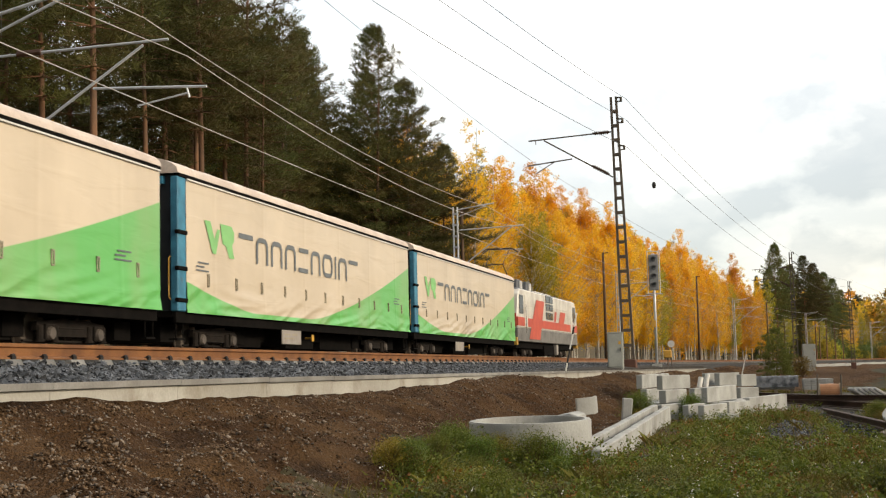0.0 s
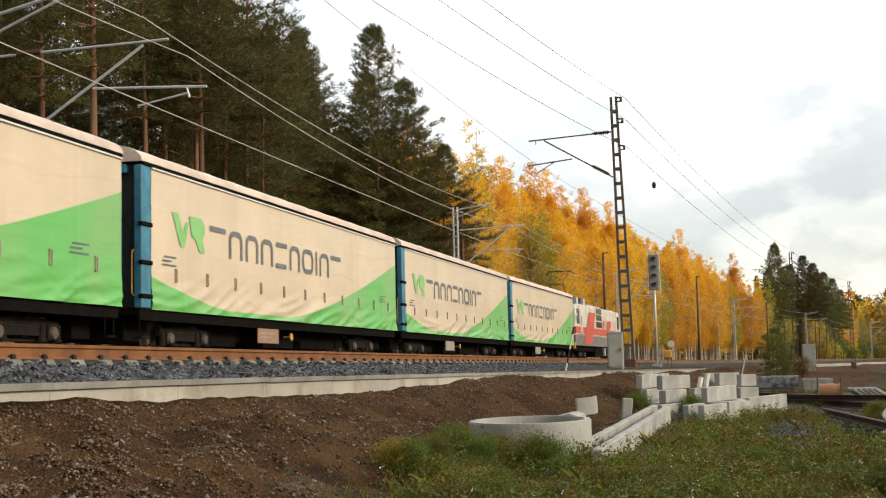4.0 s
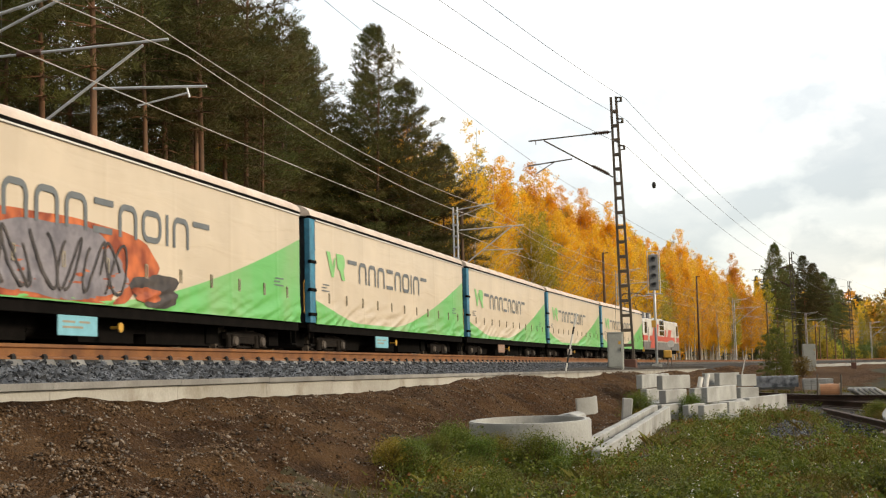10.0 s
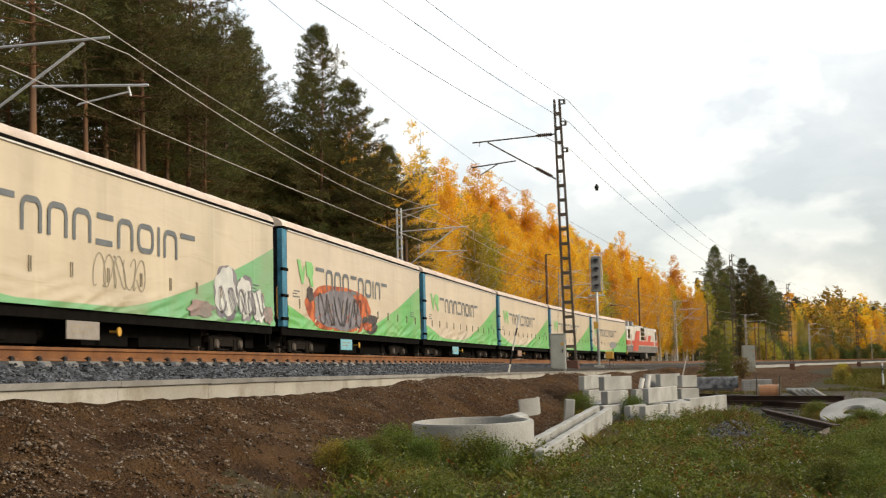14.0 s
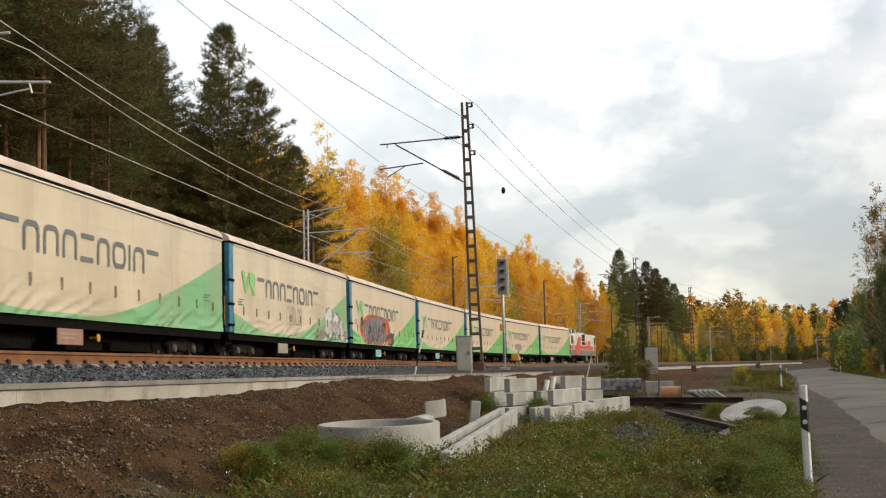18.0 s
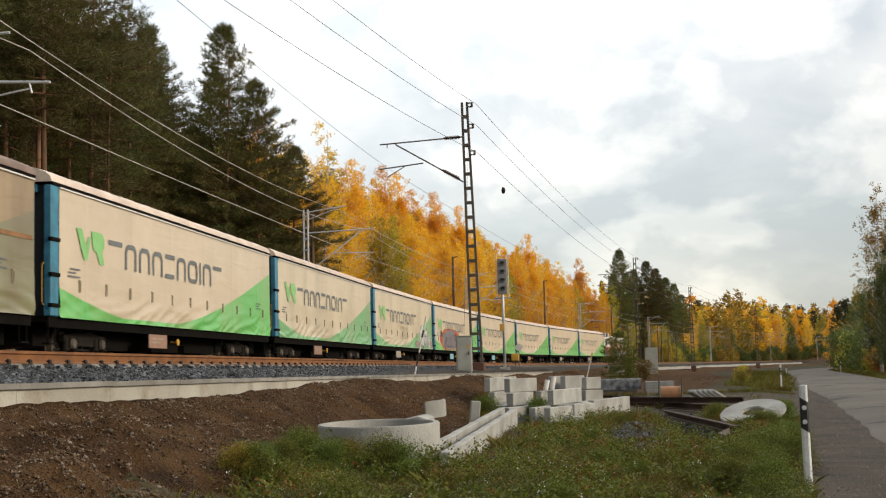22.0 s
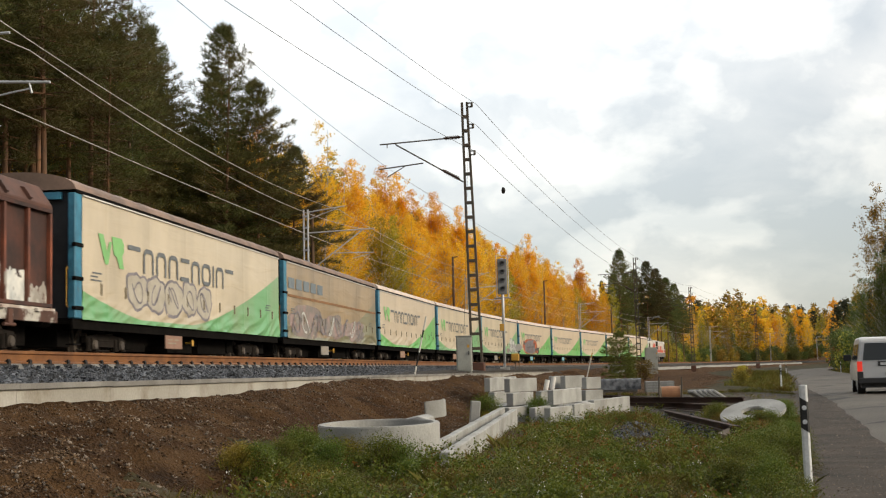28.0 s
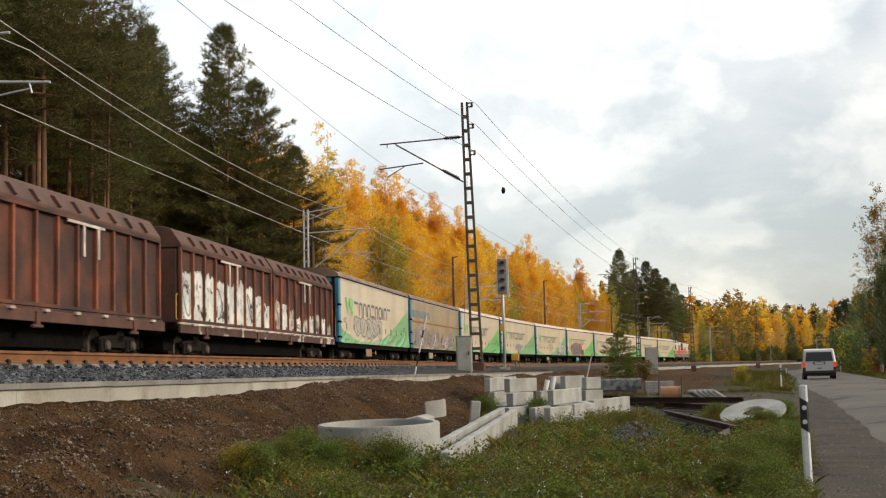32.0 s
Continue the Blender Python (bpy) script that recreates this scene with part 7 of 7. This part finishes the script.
i_beam((0.50, 34.3), (2.64, 27.5), 0.13, 0.15, "dark rusty steel beam lying on the ground")
i_beam((0.4, 31.4), (3.0, 29.2), 0.27, 0.14, "dark rusty steel beam lying on the ground")
i_beam((1.25, 28.0), (1.98, 20.4), 0.07, 0.13, "dark rusty steel beam propped over a hollow")
i_beam((-0.1, 38.0), (1.5, 33.0), 0.24, 0.10, "dark rusty steel beam lying on the ground")
cover = arc_piece("manhole_cover_slab", 0.185, 0.55, 0, 360, 0.06, 40, "round pale concrete cover slab with a hole, leaning", "concrete slab", pose(2.47, 22.6, 0.29, 17, -10, 0))
solid("slab_prop", Shape().rod((0, 0, 0), (0, 0, 0.26), 0.16, 0.12, 9), STONE, "rough stone under the leaning slab", "stone", at=pose(2.55, 22.95, 0.02))
for i in range(5):
    solid("kerb_stone", Shape().box(0, 0.50, -0.4, 0.4, 0, 0.10), PAVER, "grey kerb stone leaning in a small pile", "kerb stone", "pile of kerb stones", at=pose(2.36 + i * 0.14, 37.5, 0.36, 0, 33, 6), bevel=0.03)
bo = stones(lambda r: (0, 0, 0), 1, 0.16, 0.17, np.random.default_rng(3))
bo.materials.append(STONE)
solid("boulder", bo, None, "rounded grey boulder at the hollow", "stone", at=pose(1.78, 20.4, 0.06))


def rubble(rng):
    x, y = rng.normal(1.3, 0.5), rng.normal(23.0, 2.6)
    return x, y, ground_at(x, y) + 0.01


rb = stones(rubble, 900, 0.02, 0.06, np.random.default_rng(12))
rb.materials.append(BALLAST)
solid("rubble", rb, None, "dark broken rubble in the hollow between weeds", "stones", kind="stuff")

# ---- roadside marker posts ----
POSTWHITE = surface("white_plastic", (0.72, 0.73, 0.74), 0.45, other=(0.55, 0.56, 0.56), scale=4, amount=0.5)
POSTBLACK = surface("black_plastic", (0.012, 0.012, 0.014), 0.4, scale=4)
REFLECT = surface("white_reflector", (0.75, 0.77, 0.8), 0.2, scale=8, amount=0.2)


def marker_post(x, y, z, h, label):
    p = thing("marker_post", label, "road marker", "roadside marker posts", at=pose(x, y, z, 0, -0.6, -8))
    prof = [(-0.036, -0.02), (-0.02, -0.034), (0.02, -0.034), (0.036, -0.02), (0.036, 0.02), (-0.036, 0.02)]
    part("shaft", Shape().prism(prof, "z", -0.1, h), POSTWHITE, p, "white plastic shaft", bevel=0.004)
    b = Shape()
    k = 1.05
    for i in range(5):
        (xa, ya), (xb, yb) = prof[i], prof[i + 1]
        b.face([(xa * k, ya * k, h - 0.40 - xa * 0.7), (xb * k, yb * k, h - 0.40 - xb * 0.7), (xb * k, yb * k, h - 0.13 - xb * 0.7), (xa * k, ya * k, h - 0.13 - xa * 0.7)])
    bd = part("band", b, POSTBLACK, p, "black band", fix=False)
    for dz in (0.20, 0.325):
        part("reflector", Shape().rod((0, -0.0355, h - dz), (0, -0.041, h - dz), 0.021, k=16), REFLECT, bd, "round white reflector")


marker_post(1.765, 12.0, -0.05, 0.99, "white roadside marker post with a black reflector band")
marker_post(7.19, 55.0, 0.0, 1.03, "white roadside marker post with a black reflector band")
marker_post(22.3, 128.0, 0.0, 1.0, "white roadside marker post with a black reflector band")
marker_post(15.9, 118.0, 0.0, 1.0, "white roadside marker post with a black reflector band")
solid("wooden_stake", Shape().box(-0.014, 0.014, -0.012, 0.012, -0.1, 0.22), OLDSTEEL, "thin dark stake in the weeds", "stake", at=pose(-0.17, 10.6, 0.0, 0, -4, 0), bevel=0.004)

# ---- van driving away ----
VANWHITE = surface("silver_white_van_paint", (0.60, 0.60, 0.60), 0.25, other=(0.55, 0.55, 0.55), scale=1, amount=0.3, bump=0, gloss=0.6)
TRIM = surface("dark_plastic_trim", (0.03, 0.03, 0.032), 0.6, scale=5)
TYRE = surface("tyre_rubber", (0.02, 0.02, 0.02), 0.85, scale=10)


def tail_red():
    mt = bpy.data.materials.new("lit_tail_lamp")
    mt.use_nodes = True
    b = mt.node_tree.nodes["Principled BSDF"]
    b.inputs["Base Color"].default_value = (0.5, 0.02, 0.015, 1)
    b.inputs["Emission Color"].default_value = (1.0, 0.06, 0.03, 1)
    b.inputs["Emission Strength"].default_value = 0.5
    return mt


def van():
    v = thing("van", "silver-white passenger van driving away with lit tail lamps", "van")
    side = [(-2.45, 0.42), (2.40, 0.42), (2.45, 0.75), (2.25, 1.05), (1.45, 1.20), (0.95, 1.84), (0.6, 1.95), (-2.2, 1.95), (-2.36, 1.84), (-2.45, 1.1)]
    body = Shape().prism(side, "x", -0.95, 0.95)
    body.v = [(x * (1 - 0.13 * max(0, z - 1.05) / 0.9), y, z) for x, y, z in body.v]
    part("body", body, VANWHITE, v, bevel=0.05)

    def wide(z):
        return 0.95 * (1 - 0.13 * max(0, z - 1.05) / 0.9)
    r = Shape()
    r.face([(-0.78, -2.452, 1.16), (0.78, -2.452, 1.16), (0.70, -2.40, 1.74), (-0.70, -2.40, 1.74)])
    r.v = [(x, y - 0.022, z) for x, y, z in r.v]
    part("rear_window", r, GLASS, v, "dark tinted rear window", fix=False)
    for sx in (-1, 1):
        for y0, y1 in ((-2.2, -1.1), (-1.0, 0.1), (0.2, 1.05)):
            s = Shape()
            s.face([(sx * (wide(1.2) + 0.012), y0, 1.18), (sx * (wide(1.2) + 0.012), y1, 1.18), (sx * (wide(1.72) + 0.012), min(y1, 0.85), 1.72), (sx * (wide(1.72) + 0.012), y0 + 0.04, 1.72)])
            part("side_window", s, GLASS, v, fix=False)
        part("tail_lamp", Shape().box(sx * 0.955, sx * 0.80, -2.475, -2.38, 0.78, 1.12), RED_LAMP, v, "lit red tail lamp", bevel=0.01)
        part("mirror", Shape().box(sx * 0.95, sx * 1.2, 1.1, 1.2, 1.15, 1.38), TRIM, v, bevel=0.03)
        part("corner_trim", Shape().box(sx * 0.958, sx * 0.78, -2.47, -2.3, 0.45, 0.77), TRIM, v, bevel=0.01)
    part("bumper", Shape().box(-0.93, 0.93, -2.52, -2.35, 0.36, 0.56), TRIM, v, "dark rear bumper", bevel=0.03)
    part("number_plate", Shape().box(-0.26, 0.26, -2.475, -2.455, 0.98, 1.08), POSTWHITE, v, "pale blank plate")
    part("plate_recess", Shape().box(-0.34, 0.34, -2.462, -2.45, 0.95, 1.12), TRIM, v)
    part("tailgate_handle", Shape().box(-0.12, 0.12, -2.475, -2.45, 0.68, 0.74), TRIM, v)
    part("badge", Shape().rod((0, -2.45, 1.13), (0, -2.475, 1.13), 0.05, k=14), TRIM, v, "plain round badge")
    part("underbody", Shape().box(-0.85, 0.85, -2.3, 2.2, 0.22, 0.44), TRIM, v)
    for y in (-1.5, 1.5):
        for sx in (-1, 1):
            w = part("wheel", Shape().rod((sx * 0.70, y, 0.33), (sx * 0.93, y, 0.33), 0.33, k=26), TYRE, v, "black tyre")
            part("rim", Shape().rod((sx * 0.90, y, 0.33), (sx * 0.945, y, 0.33), 0.2, 0.18, 20), GALV, w)
    for ob in v.children_recursive:
        ob.data.transform(Matrix.Diagonal((1.03, 0.94, 0.94, 1)))
    return v


RED_LAMP = tail_red()
VAN = van()
VAN_ROWS = ((27.5, 8.75, 40.8), (28, 9.35, 45.6), (29, 10.45, 54.3), (30, 11.25, 63.0), (31, 12.3, 73.0), (32, 13.2, 83.5))


def van_rows():
    rows = []
    pts = [(0, 3.6 + -26 * 10.0 * 0.139 - 0.0, 40.8 - 27.5 * 9.6)] + list(VAN_ROWS)
    for t, x, y in pts:
        if t == 0:
            x = float(road_edge(y)) + 2.9
        rows.append((t, Matrix.Translation((x, y, 0.045)) @ Matrix.Rotation(-math.atan(0.128), 4, "Z")))
    return rows
# ---- grass, weeds and low bushes ----
GRASS = leafy("grass_blades", (0.052, 0.066, 0.011), (0.185, 0.170, 0.028), 0.6, 0.3, 0.1, patch=(0.135, 0.082, 0.02), patch_scale=0.8)
DRY = leafy("dry_stalks", (0.17, 0.11, 0.03), (0.27, 0.20, 0.06), 0.7, 0.3, 0.1)
WEED = leafy("weed_leaves", (0.048, 0.080, 0.012), (0.165, 0.190, 0.028), 0.55, 0.35, 0.12)
ORANGEWEED = leafy("orange_weed_leaves", (0.16, 0.085, 0.015), (0.27, 0.17, 0.026), 0.55, 0.3, 0.12)
FLOWER = leafy("white_flower_heads", (0.52, 0.52, 0.48), (0.72, 0.72, 0.68), 0.6, 0.2, 0.05)
RED_LEAF = leafy("reddish_weed_leaves", (0.17, 0.055, 0.02), (0.24, 0.10, 0.03), 0.6, 0.3, 0.1)


def meadow_spots(n, rng, y0, y1, power=1.6):
    """Spots on the grassy verge between the earth bank and the road."""
    out = []
    while len(out) < n:
        y = y0 + (y1 - y0) * rng.uniform() ** power
        left, right = float(np.interp(y, [8, 10, 12, 13.4, 14.2, 15, 25, 40], [-3.05, -3.0, -3.15, -3.2, -2.6, -1.6, -1.5, -1.2])), float(road_edge(y)) - 0.12
        x = rng.uniform(left, right)
        if y > 26.5 and x > 0.0 and rng.uniform() < 0.97 and y < 47:
            continue
        if x < left + 0.5 and rng.uniform() > (x - left) / 0.5:
            continue
        ragged = 1 + 0.3 * noise.noise(Vector((x * 2, y, 5)))
        if (math.hypot((x - 0.5) / 0.5, (y - 19.8) / 4.6) < ragged or math.hypot((x - 1.55) / 0.5, (y - 22.6) / 5.0) < ragged) and rng.uniform() < 0.93:
            continue
        if -1.56 < x < -0.8 and 14 < y < 25 and rng.uniform() < 0.7:
            continue
        if math.hypot((x + 1.3) / 0.35, (y - 14.1) / 0.8) < 1 and rng.uniform() < 0.8:
            continue
        if noise.noise(Vector((x * 0.9, y * 0.55, 77))) > 0.18 and rng.uniform() < 0.85:
            continue
        out.append((x, y))
    a = np.array(out)
    return np.stack([a[:, 0], a[:, 1], ground_height(a[:, 0], a[:, 1])], -1)


def tufts(name, spots, per, h, w, rng, material, label, spread=0.06, lean=0.45):
    n = len(spots) * per
    b = np.repeat(spots, per, axis=0) + np.c_[rng.normal(0, spread, (n, 2)), np.zeros(n) - 0.01]
    d = np.c_[np.clip(rng.normal(0, lean, (n, 2)), -0.8, 0.8), np.ones(n)]
    tall = np.array([0.55 + 1.5 * max(0, noise.noise(Vector((x * 1.1, y * 0.8, 31))) + 0.25) * (0.55 if -0.6 < x < 1.5 and 11.5 < y < 18 else 1) for x, y, _ in spots])
    L = h * rng.uniform(0.5, 1.35, (n, 1)) * np.repeat(tall, per)[:, None]
    side = np.c_[rng.normal(size=(n, 2)), np.zeros(n)]
    side /= np.linalg.norm(side, axis=1)[:, None]
    mid, tip = b + d * L * 0.55, b + d * L * 0.9 + np.c_[d[:, :2] * L * 0.5, np.zeros(n)]
    W = w * rng.uniform(0.6, 1.3, (n, 1))
    pts = np.stack([b - side * W, b + side * W, mid + side * W * 0.8, tip, mid - side * W * 0.8], 1).reshape(-1, 3)
    me = leaf_mesh(name, pts, np.arange(n * 5).reshape(-1, 5), material)
    return tagged(new(name, me), label, "grass", kind="stuff")


gr = np.random.default_rng(41)
tufts("grass", meadow_spots(19000, gr, 8.5, 48), 8, 0.125, 0.0036, gr, GRASS, "mixed green autumn grass on the verge", lean=0.55)
tufts("dry_grass", meadow_spots(1500, gr, 9.5, 40), 6, 0.12, 0.003, gr, DRY, "dry brown stalks among the grass")


def weeds(name, spots, per, size, height, rng, material, label):
    cen, rad = [], []
    for x, y, z in spots:
        hh = height * rng.uniform(0.4, 1.2)
        for k in range(5):
            cen.append((x + rng.normal(0, 0.05), y + rng.normal(0, 0.05), z + hh * (0.15 + 0.85 * k / 4)))
            rad.append(0.05)
    p, f = blades(cen, rad, per, size, size * 0.30, rng, 0.05, quad=True)
    return tagged(new(name, leaf_mesh(name, p, f, material)), label, "weeds", kind="stuff")


weeds("weeds", meadow_spots(1300, gr, 8.5, 40), 9, 0.034, 0.22, gr, WEED, "leafy green weeds on the verge")
weeds("yellow_weeds", meadow_spots(150, gr, 8.5, 40), 9, 0.03, 0.22, gr, ORANGEWEED, "yellow and orange autumn weeds on the verge")
weeds("red_weeds", meadow_spots(8, gr, 8.5, 36), 7, 0.028, 0.12, gr, RED_LEAF, "reddish weeds on the verge")
fs = meadow_spots(170, gr, 8.5, 20)
fs[:, 2] += gr.uniform(0.08, 0.22, len(fs))
p, f = blades(fs, np.full(len(fs), 0.035), 5, 0.014, 0.008, gr, 0, quad=True)
tagged(new("flower_heads", leaf_mesh("flower_heads", p, f, FLOWER)), "tiny white flower heads above the grass", "flowers", kind="stuff")
# far verges along the road and the foot of the embankment
fv = []
while len(fv) < 7500:
    y = gr.uniform(52, 150)
    if gr.uniform() < 0.5:
        x = float(road_edge(y)) - gr.uniform(0.3, 0.6 + 5.4 * min(1, (y - 52) / 12))
        if on_track([x], [y])[1][0] < NEAR + 6.5 or x < 0.100 * y + 1.5 * noise.noise(Vector((y * 0.1, 3, 8))):
            continue
    else:
        x = float(road_edge(y)) + ROAD_W + gr.uniform(0.2, 4.0)
    fv.append((x, y, 0))
fv = np.array(fv)
fv[:, 2] = ground_height(fv[:, 0], fv[:, 1], False)
tufts("verge_grass", fv, 6, 0.19, 0.014, gr, GRASS, "grass on the far road verges", 0.15)

YELLOWWEED = leafy("yellowing_weed_leaves", (0.11, 0.085, 0.018), (0.25, 0.19, 0.035), 0.55, 0.35, 0.15)
LIME2 = leafy("olive_leaves", (0.06, 0.075, 0.02), (0.16, 0.14, 0.035), 0.6, 0.3, 0.15)
WB = [shrub(200, 0.55, 0.32, WEED, 8000, 0.021), shrub(201, 0.5, 0.34, WEED, 8000, 0.021), shrub(202, 0.34, 0.3, ORANGEWEED, 5000, 0.020)]
for x, y, m, k in ((-2.98, 12.6, 0, 0.74), (-2.82, 12.3, 1, 0.6), (-2.9, 11.7, 0, 0.5), (-2.12, 12.4, 0, 0.75), (-1.95, 12.5, 1, 0.72), (-2.35, 12.6, 0, 0.52), (-1.8, 11.9, 0, 0.4), (-2.5, 11.5, 1, 0.4), (-2.90, 10.2, 2, 0.55), (-2.78, 10.4, 2, 0.5), (-2.98, 10.5, 2, 0.4),
                   (-2.1, 24.0, 2, 0.9), (-2.2, 24.4, 0, 1.0), (-1.28, 25.2, 0, 0.8), (-1.35, 27.0, 0, 0.6), (-2.6, 15.2, 0, 0.45), (-0.55, 25.0, 2, 0.5), (0.25, 23.2, 1, 0.4)):
    plant("weed_bush", WB[m], "low leafy weed bush on the grassy verge", "bush", x, y, x * 9, k, "weed bushes", z=ground_at(x, y) - 0.02, names=("stem", "foliage"))
WB += [shrub(204, 0.36, 0.45, LIME2, 8000, 0.021), shrub(205, 0.3, 0.5, YELLOWWEED, 7500, 0.020)]
# rank growth between the hollow and the road
for i in range(46):
    y = 10.2 + 11.5 * gr.uniform() ** 1.2
    x = float(road_edge(y)) - 0.12 - gr.uniform(0.05, 0.75)
    plant("weed_bush", WB[(0, 1, 4, 0, 1, 3, 2)[i % 7]], "rank green weed bush beside the road shoulder", "bush", x, y, i, gr.uniform(0.38, 0.72), "weed bushes", z=ground_at(x, y) - 0.03, names=("stem", "foliage"))
for i, (x, y, z) in enumerate(meadow_spots(90, gr, 8.8, 30, 1.5)):
    if (-2.0 < x < -0.5 and y > 11.5) or (0.0 < x < 1.7 and y > 12.5):
        continue
    plant("weed_bush", WB[(0, 3, 4, 1, 2, 0, 3)[i % 7]], "low leafy weed clump on the grassy verge", "bush", float(x), float(y), i, gr.uniform(0.35, 0.8) * (0.55 if 14 < y < 24 else 1), "weed bushes", z=float(z) - 0.03, names=("stem", "foliage"))
yb_ = [shrub(210, 3.0, 1.05, LIME2, 7500, 0.12), shrub(211, 1.5, 0.8, YELLOWWEED, 1900, 0.10)]
plant("young_pine", SAPLING, "small dense green pine at the end of the wall", "tree", 1.05, 86.0, 0.4, 0.43, z=0.28)
plant("bush", yb_[0], "green bush at the end of the wall", "bush", 1.75, 88.0, 2.4, 0.42, z=0.25, names=("stem", "foliage"))
plant("bush", yb_[1], "yellow-brown bush on the embankment", "bush", 2.6, 84.0, 2.4, 0.8, z=0.2, names=("stem", "foliage"))
for i, (x, y) in enumerate(((6.35, 62), (10.6, 104), (9.4, 94), (7.0, 69), (9.6, 90), (11.4, 110))):
    plant("bush", (yb_[1], BUSHES[1])[i % 2], "small autumn bush between road and embankment", "bush", x, y, i, 0.45, names=("stem", "foliage"))


def motions():
    walk(LOCO, train_rows(10.0, 5.6))
    for k in range(10):
        walk(WAGONS[k], train_rows(-(k + 0.5) * PITCH, 6.7))
    walk(WAGONS[10], train_rows(-10 * PITCH - 11.3, 8.2))
    walk(WAGONS[11], train_rows(-10 * PITCH - 34.3, 8.2))
    walk(VAN, van_rows())


motions()
